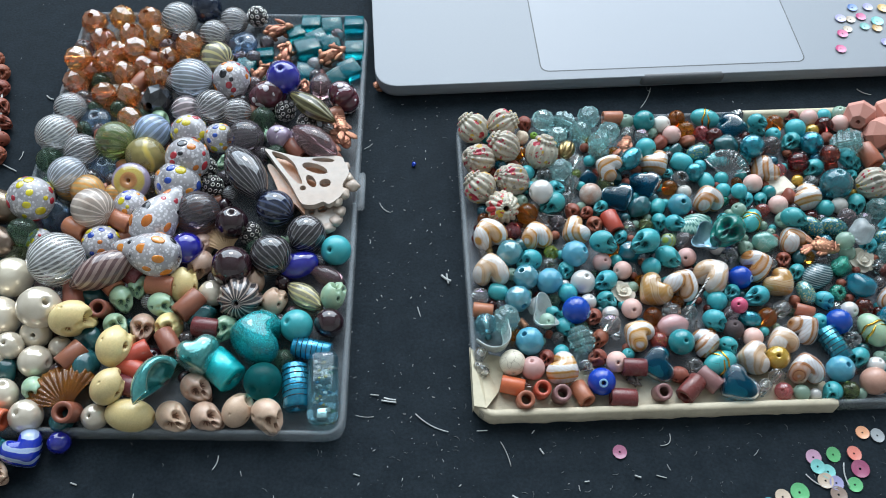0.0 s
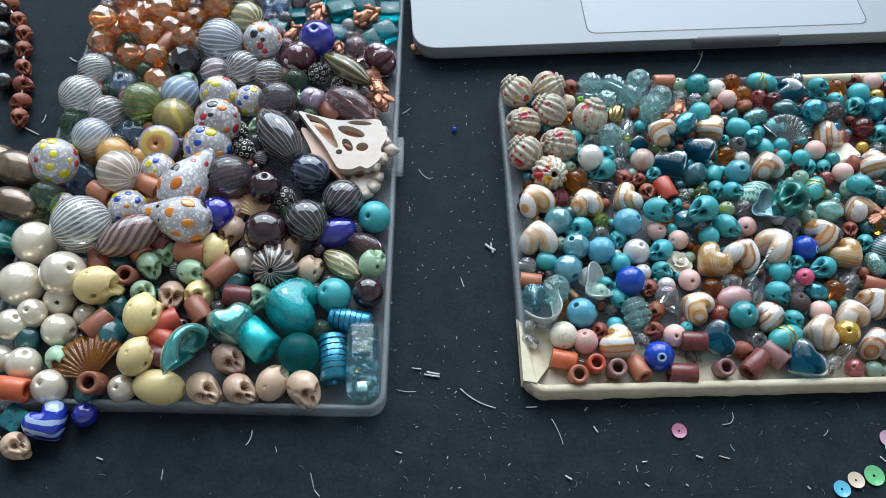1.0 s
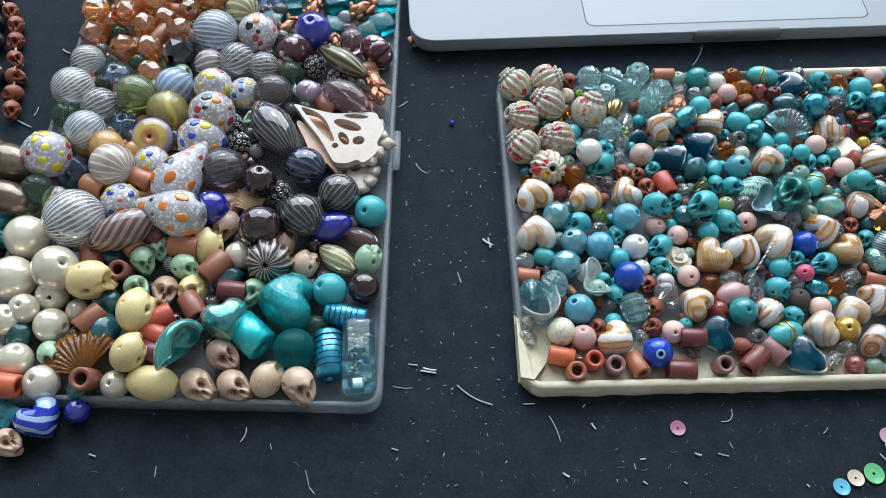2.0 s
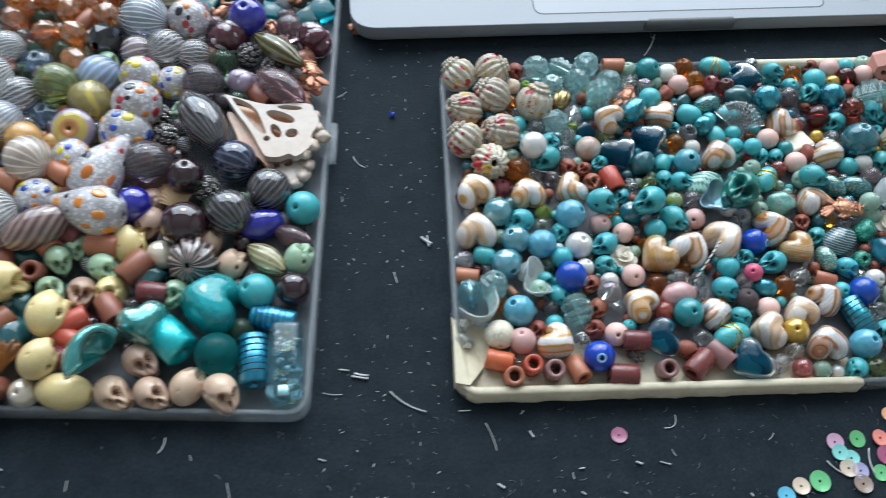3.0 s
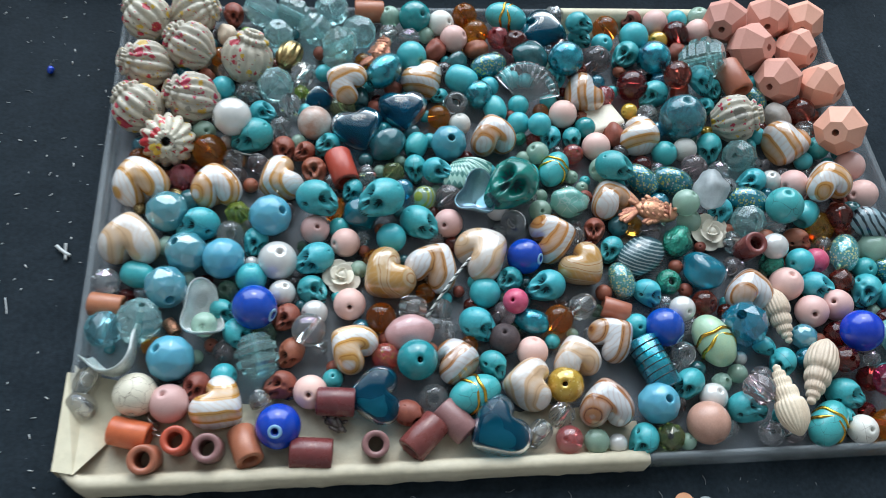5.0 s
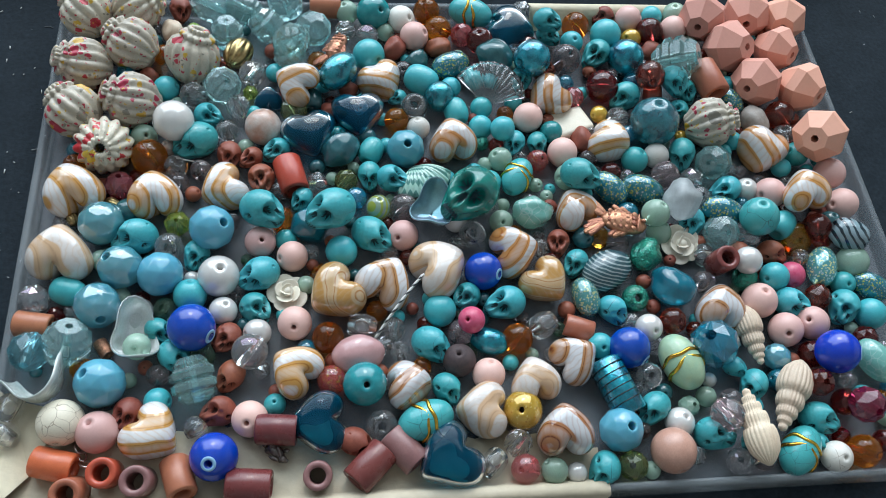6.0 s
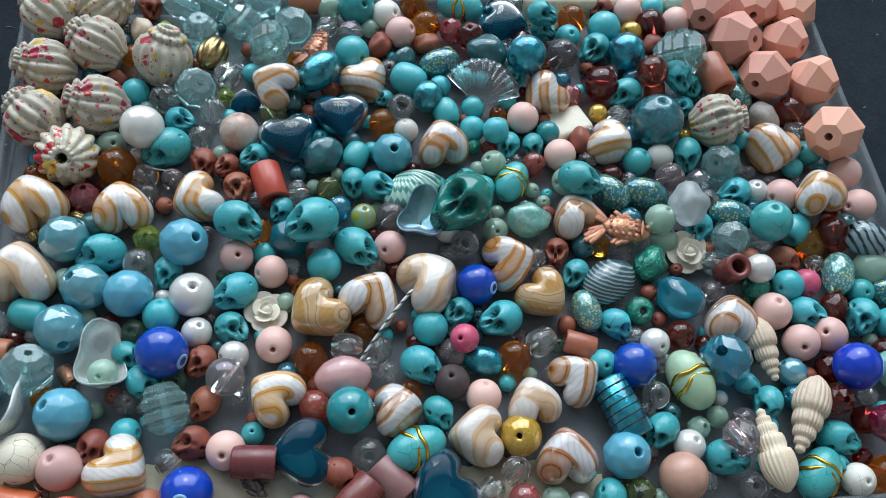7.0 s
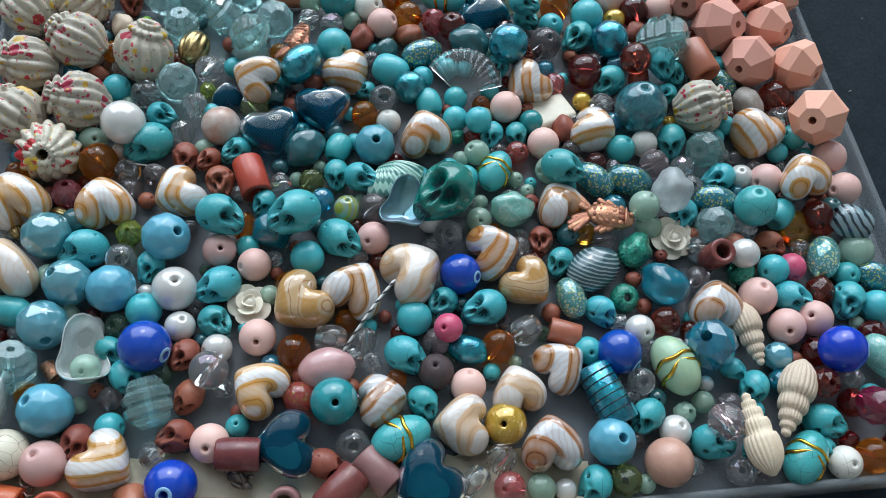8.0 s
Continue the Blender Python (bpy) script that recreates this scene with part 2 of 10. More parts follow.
surface("magenta_stone", (0.55, 0.06, 0.14), (0.62, 0.12, 0.22), rough=0.35, scale=4)
# skull recesses: each stone darkened, patina wash and painted shade in one colour
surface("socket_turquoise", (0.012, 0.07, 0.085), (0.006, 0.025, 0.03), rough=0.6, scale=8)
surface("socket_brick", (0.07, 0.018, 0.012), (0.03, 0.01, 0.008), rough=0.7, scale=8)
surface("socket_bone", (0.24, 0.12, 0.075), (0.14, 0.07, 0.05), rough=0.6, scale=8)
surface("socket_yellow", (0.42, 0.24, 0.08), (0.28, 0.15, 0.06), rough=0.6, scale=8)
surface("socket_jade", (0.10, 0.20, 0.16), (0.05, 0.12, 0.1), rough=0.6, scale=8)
# tube beads
surface("tube_rust", (0.43, 0.155, 0.085), (0.37, 0.125, 0.07), rough=0.34, scale=3, bump=0.04)
surface("tube_red", (0.54, 0.105, 0.05), (0.47, 0.085, 0.04), rough=0.32, scale=3, bump=0.04)
surface("tube_maroon", (0.17, 0.04, 0.04), (0.14, 0.03, 0.032), rough=0.28, scale=3, bump=0.04)
surface("tube_brown", (0.30, 0.105, 0.065), (0.25, 0.085, 0.055), rough=0.36, scale=3, bump=0.04)
surface("tube_mauve", (0.30, 0.155, 0.145), (0.25, 0.12, 0.115), rough=0.36, scale=3, bump=0.04)
# swirled lampwork
surface("swirl_caramel", (0.66, 0.645, 0.645), (0.54, 0.255, 0.07), rough=0.14, pattern="lampwork", stripes=1.0, twist=2.6, coat=0.5, colour3=(0.34, 0.115, 0.022), amount=0.45, glassy=0.10, fine=0.05)
surface("swirl_pale", (0.63, 0.58, 0.55), (0.57, 0.37, 0.23), rough=0.14, pattern="lampwork", stripes=0.8, twist=6.5, coat=0.5, colour3=(0.45, 0.28, 0.17), amount=0.52, glassy=0.05, fine=0.05)
surface("swirl_honey", (0.56, 0.32, 0.09), (0.62, 0.45, 0.25), rough=0.14, pattern="lampwork", stripes=1.0, twist=3.4, coat=0.5, colour3=(0.40, 0.17, 0.03), amount=0.55, glassy=0.08, fine=0.08)
surface("swirl_brown", (0.66, 0.66, 0.68), (0.42, 0.19, 0.07), rough=0.12, pattern="lampwork", stripes=0.95, twist=2.4, coat=0.6, colour3=(0.14, 0.035, 0.012), amount=0.52, glassy=0.10, fine=0.05)
surface("swirl_navy", (0.01, 0.025, 0.42), (0.40, 0.50, 0.72), rough=0.12, pattern="swirl", stripes=1.5, twist=3.0, coat=0.7, amount=0.66, colour3=(0.36, 0.46, 0.68))
# glass
surface("glass_clear", (0.96, 0.97, 0.97), (0.92, 0.94, 0.95), rough=0.02, glassy=0.96, scale=2)
surface("glass_iridescent", (0.94, 0.97, 0.97), (0.90, 0.94, 0.96), rough=0.02, glassy=0.93, film=480, scale=2, ior=1.7)
surface("glass_pink", (0.94, 0.76, 0.79), rough=0.03, glassy=0.93)
surface("glass_aqua", (0.66, 0.965, 0.97), (0.60, 0.95, 0.96), rough=0.02, glassy=0.86, scale=2, ior=1.27, coat=0.8, fine=0.05)
surface("glass_lightblue", (0.42, 0.85, 0.95), (0.34, 0.80, 0.93), rough=0.03, glassy=0.92, scale=2)
surface("vial_glass", (0.50, 0.88, 0.98), (0.44, 0.85, 0.97), rough=0.02, glassy=0.97, ior=1.28, coat=0.7, fine=0.04)
surface("glass_teal", (0.006, 0.15, 0.27), (0.005, 0.12, 0.22), rough=0.07, glassy=0.80, scale=2, ior=1.22, fine=0.06)
surface("glass_deepteal", (0.03, 0.42, 0.62), (0.02, 0.34, 0.52), rough=0.03, glassy=0.72, scale=2, ior=1.33, coat=1.0, coat_ior=1.7, fine=0.06)
surface("glass_ocean", (0.015, 0.24, 0.33), (0.01, 0.16, 0.24), rough=0.08, glassy=0.45, scale=1.6, coat=0.4)
surface("glass_amber", (0.94, 0.34, 0.035), (0.84, 0.24, 0.025), rough=0.03, glassy=0.93, scale=2, ior=1.4)
surface("glass_orange", (0.98, 0.55, 0.06), (0.95, 0.45, 0.04), rough=0.03, glassy=0.92, scale=2)
surface("glass_garnet", (0.50, 0.08, 0.055), (0.40, 0.05, 0.04), rough=0.04, glassy=0.92, scale=2)
surface("glass_mint", (0.52, 0.74, 0.60), (0.46, 0.68, 0.55), rough=0.15, glassy=0.55, scale=2)
surface("glass_lime", (0.62, 0.78, 0.18), rough=0.05, glassy=0.8)
surface("glass_olive", (0.46, 0.55, 0.24), (0.38, 0.47, 0.2), rough=0.04, glassy=0.92)
surface("glass_green", (0.36, 0.56, 0.40), (0.28, 0.48, 0.34), rough=0.04, glassy=0.92, ior=1.3)
surface("glass_frosted", (0.66, 0.72, 0.74), rough=0.4, glassy=0.55)
surface("glass_frosted_teal", (0.03, 0.46, 0.50), (0.04, 0.52, 0.55), rough=0.3, glassy=0.85, ior=1.18)
surface("glass_raspberry", (0.80, 0.22, 0.24), (0.74, 0.18, 0.22), rough=0.04, glassy=0.8, ior=1.7)
surface("glass_magenta", (0.50, 0.05, 0.13), (0.42, 0.04, 0.10), rough=0.04, glassy=0.8, ior=1.6)
surface("glass_smoke", (0.58, 0.52, 0.54), (0.50, 0.45, 0.47), rough=0.04, glassy=0.92)
surface("glass_navy", (0.012, 0.025, 0.07), (0.008, 0.016, 0.04), rough=0.05, glassy=0.3, coat=0.8)
surface("glass_eggplant", (0.045, 0.014, 0.022), (0.03, 0.01, 0.016), rough=0.05, glassy=0.3, coat=0.9)
surface("glass_black", (0.015, 0.016, 0.018), (0.03, 0.03, 0.035), rough=0.05, glassy=0.15, coat=0.9)
surface("glass_blue", (0.26, 0.42, 0.68), (0.32, 0.50, 0.72), rough=0.04, glassy=0.9, ior=1.3, coat=0.6)
blown_glass("glass_paleblue", (0.56, 0.72, 0.95), (0.44, 0.58, 0.84), stripes=16, twist=3.0, duty=0.3, milky=0.48)
surface("glass_cobalt", (0.012, 0.02, 0.30), (0.03, 0.05, 0.42), rough=0.05, glassy=0.3, coat=1.0, scale=2)
blown_glass("glass_yellow", (0.90, 0.76, 0.30), (0.62, 0.48, 0.10), stripes=3, twist=1.0, duty=0.0, milky=0.34)
surface("glass_mauve", (0.52, 0.34, 0.37), (0.44, 0.28, 0.31), rough=0.04, glassy=0.88, ior=1.3, coat=0.6)
surface("amber_crystal", (1.0, 0.47, 0.16), (1.0, 0.37, 0.10), rough=0.015, glassy=0.86, coat=1.0, coat_ior=2.1, scale=2, ior=1.32, fine=0.05)
surface("crackle_gold", (0.78, 0.48, 0.06), (0.92, 0.66, 0.18), rough=0.08, glassy=0.4, coat=0.9, pattern="fleck", fleck_size=16, amount=0.3, colour3=(0.55, 0.28, 0.03), metal=0.2)
surface("crackle_red", (0.85, 0.16, 0.14), (0.95, 0.62, 0.12), rough=0.06, glassy=0.78, coat=0.8, pattern="fleck", fleck_size=14, amount=0.4, colour3=(0.8, 0.1, 0.25), ior=1.35)
surface("crackle_teal", (0.06, 0.33, 0.40), (0.008, 0.07, 0.11), rough=0.12, glassy=0.45, coat=0.8, pattern="mottle", scale=5, bump=0.25, bump_scale=12, fine=0.5)
surface("crackle_mint", (0.25, 0.62, 0.55), (0.45, 0.75, 0.70), rough=0.15, glassy=0.4, coat=0.7, pattern="crack", scale=5, amount=0.5)
surface("rose_quartz", (0.74, 0.44, 0.43), (0.68, 0.38, 0.38), rough=0.2, glassy=0.2, coat=0.4)
# foil and fleck
surface("foil_teal", (0.010, 0.36, 0.44), (0.002, 0.06, 0.10), rough=0.10, metal=0.55, glassy=0.1, coat=1.0, scale=2.6, bump=0.18, bump_scale=14, fine=0.55)
surface("foil_bright", (0.008, 0.50, 0.52), (0.004, 0.27, 0.33), rough=0.26, metal=0.8, coat=1.0, scale=5, bump=0.9, bump_scale=60, fine=0.6)
surface("sea_glass", (0.13, 0.50, 0.47), (0.04, 0.30, 0.31), rough=0.10, metal=0.35, glassy=0.4, coat=1.0, scale=2.5, bump=0.4, bump_scale=7, ior=1.3, fine=0.35)
surface("foil_green", (0.02, 0.40, 0.27), (0.008, 0.17, 0.13), rough=0.16, metal=0.4, glassy=0.3, coat=0.6, scale=6, bump=1.0, bump_scale=14, fine=0.4)
surface("foil_blue", (0.02, 0.32, 0.52), (0.01, 0.20, 0.38), rough=0.25, metal=0.6, coat=1.0, scale=5, bump=0.3, bump_scale=12)
surface("malachite", (0.008, 0.235, 0.185), (0.004, 0.12, 0.10), rough=0.22, scale=1.8, coat=0.4, bump=0.1, bump_scale=6)
surface("foil_emerald", (0.012, 0.24, 0.18), (0.005, 0.10, 0.085), rough=0.14, metal=0.1, glassy=0.3, coat=0.4, scale=3, bump=0.2, bump_scale=6)
surface("fleck_teal", (0.025, 0.22, 0.28), (0.46, 0.54, 0.12), rough=0.06, coat=0.9, pattern="fleck", fleck_size=17, amount=0.5, colour3=(0.38, 0.52, 0.54), glassy=0.35, fine=0.6, metal=0.15)
surface("fleck_green", (0.10, 0.36, 0.36), (0.58, 0.66, 0.34), rough=0.08, coat=0.9, pattern="fleck", fleck_size=16, amount=0.55, colour3=(0.42, 0.60, 0.62), glassy=0.35, fine=0.5, metal=0.15)
surface("shell_flecked", (0.60, 0.545, 0.44), (0.46, 0.025, 0.05), rough=0.42, pattern="shellfleck", colour3=(0.60, 0.38, 0.04), bump=0.45, bump_scale=7, fine=0.2, coat=0.25)
surface("shell_cream", (0.72, 0.60, 0.46), (0.60, 0.46, 0.34), rough=0.5, scale=4, bump=0.1)
surface("shell_tan", (0.62, 0.42, 0.22), (0.54, 0.36, 0.2), rough=0.45, scale=4)
surface("shell_bone", (0.53, 0.465, 0.41), (0.50, 0.36, 0.27), rough=0.45, scale=60, coat=0.15)
surface("shell_silver", (0.20, 0.31, 0.35), (0.14, 0.24, 0.28), rough=0.18, scale=3, coat=0.8, metal=0.25, film=350)
surface("shell_white", (0.60, 0.635, 0.61), (0.36, 0.42, 0.40), rough=0.28, scale=5, coat=0.6, bump=0.25, bump_scale=14)
surface("shell_glass", (0.92, 0.95, 0.93), (0.84, 0.90, 0.88), rough=0.12, glassy=0.62, scale=3, coat=0.7, ior=1.3)
surface("shell_grey", (0.30, 0.27, 0.24), (0.42, 0.38, 0.34), rough=0.5, scale=6)
surface("amber_fan", (0.52, 0.20, 0.03), (0.24, 0.07, 0.012), rough=0.15, coat=0.4, glassy=0.68, scale=3, ior=1.25)
surface("striped_grey", (0.028, 0.072, 0.085), (0.27, 0.33, 0.33), rough=0.25, pattern="swirl", stripes=5.6, twist=1.6, amount=0.7, coat=0.5, colour3=(0.20, 0.27, 0.28))
surface("striped_white", (0.34, 0.46, 0.50), (0.02, 0.045, 0.06), rough=0.15, pattern="swirl", stripes=1.9, twist=2.2, amount=0.68, coat=0.6, glassy=0.45)
surface("striped_mint", (0.35, 0.58, 0.50), (0.08, 0.24, 0.21), rough=0.2, pattern="swirl", stripes=2.4, twist=1.5, amount=0.6, coat=0.6)
surface("striped_lime", (0.50, 0.70, 0.55), (0.62, 0.72, 0.12), rough=0.1, pattern="swirl", stripes=1.8, twist=1.0, amount=0.6, coat=0.6, glassy=0.6)
# blown glass with pulled threads
blown_glass("blown_white", (0.93, 0.95, 0.96), (0.68, 0.68, 0.69), stripes=30, twist=3.6, duty=0.17, milky=0.20)
blown_glass("blown_net", (0.96, 0.97, 0.97), (0.74, 0.75, 0.75), stripes=34, twist=5.0, duty=0.3, milky=0.26)
blown_glass("blown_clear", (0.93, 0.92, 0.93), (0.66, 0.65, 0.67), stripes=24, twist=3.0, duty=0.10, milky=0.17)
blown_glass("blown_rose", (0.88, 0.75, 0.77), (0.70, 0.58, 0.60), stripes=14, twist=2.0, duty=0.16, milky=0.30)
blown_glass("blown_blue", (0.80, 0.86, 0.95), (0.64, 0.70, 0.80), stripes=30, twist=1.8, duty=0.2, milky=0.34)
blown_glass("blown_green", (0.72, 0.82, 0.42), (0.08, 0.13, 0.03), stripes=15, twist=3.4, duty=0.22, milky=0.26)
blown_glass("blown_orange", (0.95, 0.64, 0.28), (0.72, 0.33, 0.07), stripes=18, twist=2.4, duty=0.42, milky=0.55, haze=(0.80, 0.54, 0.24))
surface("ringed_disc", (0.62, 0.26, 0.09), (0.66, 0.50, 0.12), rough=0.08, pattern="rings", colour3=(0.40, 0.34, 0.48), coat=0.8, glassy=0.3, scale=3)
blown_glass("blown_peach", (0.94, 0.84, 0.76), (0.82, 0.71, 0.62), stripes=17, twist=2.0, duty=0.16, milky=0.46, haze=(0.80, 0.68, 0.59))
surface("blown_black", (0.040, 0.037, 0.042), (0.20, 0.19, 0.20), rough=0.06, glassy=0.2, pattern="spiral", stripes=24, twist=2.4, amount=0.88, coat=0.9)
surface("blown_navy", (0.012, 0.018, 0.045), (0.08, 0.10, 0.17), rough=0.07, glassy=0.1, pattern="spiral", stripes=17, twist=1.0, amount=0.75, coat=0.9)
blown_glass("blown_smoke", (0.66, 0.59, 0.63), (0.06, 0.045, 0.055), stripes=30, twist=2.2, duty=0.12, milky=0.10)
blown_glass("blown_gold", (0.86, 0.82, 0.62), (0.62, 0.55, 0.26), stripes=12, twist=2.0, duty=0.3, milky=0.3)
surface("melon_stripe", (0.045, 0.04, 0.042), (0.36, 0.28, 0.25), rough=0.14, pattern="spiral", stripes=20, twist=2.5, amount=0.72, coat=0.7)
surface("spindle_olive", (0.20, 0.18, 0.08), (0.07, 0.06, 0.025), rough=0.15, pattern="spiral", stripes=9, twist=0.3, amount=0.5, coat=0.7)
surface("brown_stripe", (0.30, 0.21, 0.19), (0.11, 0.06, 0.06), rough=0.15, pattern="spiral", stripes=12, twist=7.0, amount=0.5, coat=0.6)
blown_glass("milk_glass", (0.95, 0.95, 0.97), (0.80, 0.78, 0.82), pattern="frit", frit=15.0, milky=0.53, haze=(0.78, 0.76, 0.80))
surface("plum_glass", (0.10, 0.02, 0.035), (0.07, 0.014, 0.025), rough=0.08, coat=0.9, scale=2)
surface("lilac_glass", (0.32, 0.25, 0.34), (0.26, 0.2, 0.28), rough=0.12, coat=0.8, scale=2)
surface("dots_white", (0.72, 0.66, 0.70), rough=0.3)
# metal
surface("copper", (0.60, 0.29, 0.19), (0.26, 0.11, 0.07), rough=0.4, metal=0.85, scale=9, bump=0.4, bump_scale=9)
surface("antique_gold", (0.55, 0.42, 0.20), (0.18, 0.12, 0.05), rough=0.3, metal=1.0, scale=6)
surface("antique_silver", (0.76, 0.73, 0.71), (0.42, 0.39, 0.38), rough=0.28, metal=1.0, scale=6)
surface("gold_leaf", (0.75, 0.48, 0.08), (0.55, 0.30, 0.04), rough=0.25, metal=1.0, scale=8)
surface("bronze", (0.16, 0.11, 0.075), (0.30, 0.23, 0.17), rough=0.25, metal=0.6, scale=3, coat=0.5)
surface("grey_metal", (0.22, 0.20, 0.19), (0.08, 0.06, 0.055), rough=0.4, metal=0.8, scale=6)
surface("wire_black", (0.01, 0.015, 0.02), rough=0.2)
# setting
surface("thread_white", (0.70, 0.70, 0.68), rough=0.8, scale=60)
surface("lint_white", (0.62, 0.64, 0.64), rough=0.9, scale=30)
surface("lint_grey", (0.20, 0.22, 0.23), rough=0.9, scale=30)
surface("table_black", (0.0082, 0.0140, 0.0186), (0.0160, 0.0232, 0.0290), rough=0.78, scale=110, bump=0.2, bump_scale=900, ior=1.2, fine=0.6)
surface("tray_plastic", (0.36, 0.395, 0.43), (0.31, 0.34, 0.38), rough=0.35, scale=30, alpha=0.24, bump=0.02, bump_scale=60)
surface("tray_rim_plastic", (0.46, 0.51, 0.54), (0.40, 0.45, 0.49), rough=0.26, scale=30, alpha=0.25, bump=0.02, bump_scale=60)
surface("masking_tape", (0.63, 0.565, 0.42), (0.55, 0.485, 0.35), rough=0.6, scale=50, bump=0.35, bump_scale=300, fine=0.15)
surface("aluminium", (0.245, 0.268, 0.297), (0.243, 0.266, 0.295), rough=0.5, metal=0.12, scale=900, fine=0.01)
surface("trackpad_glass", (0.238, 0.261, 0.290), (0.237, 0.260, 0.289), rough=0.42, metal=0.1, scale=900, fine=0.005)
surface("groove_dark", (0.10, 0.11, 0.12), rough=0.5)
# aluminium darkened by hand, standing for shade in the lid recess
surface("notch_shade_grey", (0.13, 0.133, 0.14), (0.12, 0.123, 0.13), rough=0.45, metal=0.1, scale=300)
surface("rubber_dark", (0.03, 0.03, 0.032), rough=0.7)
surface("wall_paint", (0.78, 0.78, 0.76), (0.74, 0.74, 0.72), rough=0.85, scale=3)
surface("ceiling_paint", (0.84, 0.84, 0.83), rough=0.9, scale=3)
surface("floor_wood", (0.22, 0.14, 0.08), (0.15, 0.09, 0.05), rough=0.5, scale=5)
surface("frame_white", (0.75, 0.75, 0.74), rough=0.4, scale=5)
for hue, c in (("pink", (0.62, 0.36, 0.50)), ("green", (0.12, 0.50, 0.20)), ("orange", (0.75, 0.32, 0.18)), ("aqua", (0.20, 0.58, 0.55)), ("cream", (0.62, 0.50, 0.38)),
               ("lilac", (0.42, 0.40, 0.66)), ("plum", (0.30, 0.05, 0.14)), ("coral", (0.75, 0.22, 0.17)), ("clear", (0.35, 0.38, 0.40)), ("sky", (0.10, 0.48, 0.72)),
               ("magenta", (0.70, 0.08, 0.26)), ("rose", (0.40, 0.12, 0.22)), ("blue", (0.14, 0.26, 0.68)), ("gold", (0.68, 0.42, 0.14)), ("brown", (0.28, 0.20, 0.16))):
    surface("sequin_" + hue, tuple(0.95 * v + 0.02 for v in c), tuple(0.95 * v + 0.06 for v in c), rough=0.25, coat=0.5, scale=2)
surface("cube_teal", (0.008, 0.36, 0.41), (0.004, 0.22, 0.28), rough=0.16, glassy=0.74, scale=4, bump=0.25, bump_scale=7, ior=1.25, coat=0.25)
surface("shell_peach", (0.66, 0.30, 0.155), (0.70, 0.50, 0.37), rough=0.3, scale=95, coat=0.3)
surface("shell_sawn", (0.57, 0.515, 0.465), (0.56, 0.44, 0.35), rough=0.4, scale=60, coat=0.2)
surface("foil_lined", (0.003, 0.72, 0.80), (0.002, 0.36, 0.42), rough=0.22, metal=0.45, coat=1.0, scale=2.0, bump=0.4, bump_scale=30, fine=0.4)
surface("turquoise_lined", (0.042, 0.35, 0.39), (0.018, 0.12, 0.14), rough=0.4, pattern="crack", scale=1.15, amount=0.26, colour3=(0.06, 0.44, 0.47), coat=0.2, bump=0.12, bump_scale=18, fine=0.22)
surface("dot_orange", (0.78, 0.25, 0.03), rough=0.12, coat=0.7)
surface("dot_red", (0.50, 0.03, 0.035), rough=0.12, coat=0.7)
surface("dot_black", (0.015, 0.015, 0.022), rough=0.12, coat=0.7)
surface("dot_yellow", (0.76, 0.64, 0.03), rough=0.12, coat=0.7)
surface("dot_blue", (0.02, 0.07, 0.46), rough=0.12, coat=0.7)


# ---- mesh builders, unit size ----
def mesh_of(name, verts, faces, smooth=True, slots=None):
    me = bpy.data.meshes.new(name)
    me.from_pydata([tuple(v) for v in verts], [], faces)
    me.polygons.foreach_set("use_smooth", [smooth] * len(me.polygons))
    if slots:
        me.polygons.foreach_set("material_index", slots)
    me.update()
    return me


def lathe(name, profile, seg=24, closed=True, smooth=True, ribs=0, rib=0.0, turn=0.0, alternate=False):
    """Turns (radius, height) rings round z. closed joins the last ring to the first, as a drilled hole. ribs: lobes; turn: their twist."""
    vs, fs = [], []
    for i, (r, z) in enumerate(profile):
        for k in range(seg):
            a = 2 * math.pi * (k + (0.5 * (i % 2) if alternate else 0)) / seg
            rr = r * (1 + rib * (abs(math.cos(ribs * a / 2 + turn * z)) - 0.6)) if ribs else r
            vs.append((rr * math.cos(a), rr * math.sin(a), z))
    n = len(profile)
    for i in range(n if closed else n - 1):
        j = (i + 1) % n
        for k in range(seg):
            k2 = (k + 1) % seg
            a, b, c, d = i * seg + k, i * seg + k2, j * seg + k2, j * seg + k
            if alternate and i < n - 1:
                fs += [(a, b, d), (b, c, d)] if i % 2 == 0 else [(a, b, c), (a, c, d)]
            else:
                fs.append((a, b, c, d))
    if not closed:
        fs += [tuple(range(seg))[::-1], tuple(range((n - 1) * seg, n * seg))]
    return mesh_of(name, vs, fs, smooth)


def ball_profile(rings, hole, squash=1.0, power=1.0):
    edge = math.acos(2 * hole)
    out = []
    for i in range(rings + 1):
        f = -edge + 2 * edge * i / rings
        out.append((0.5 * math.cos(f) ** power, 0.5 * squash * math.sin(f)))
    return out


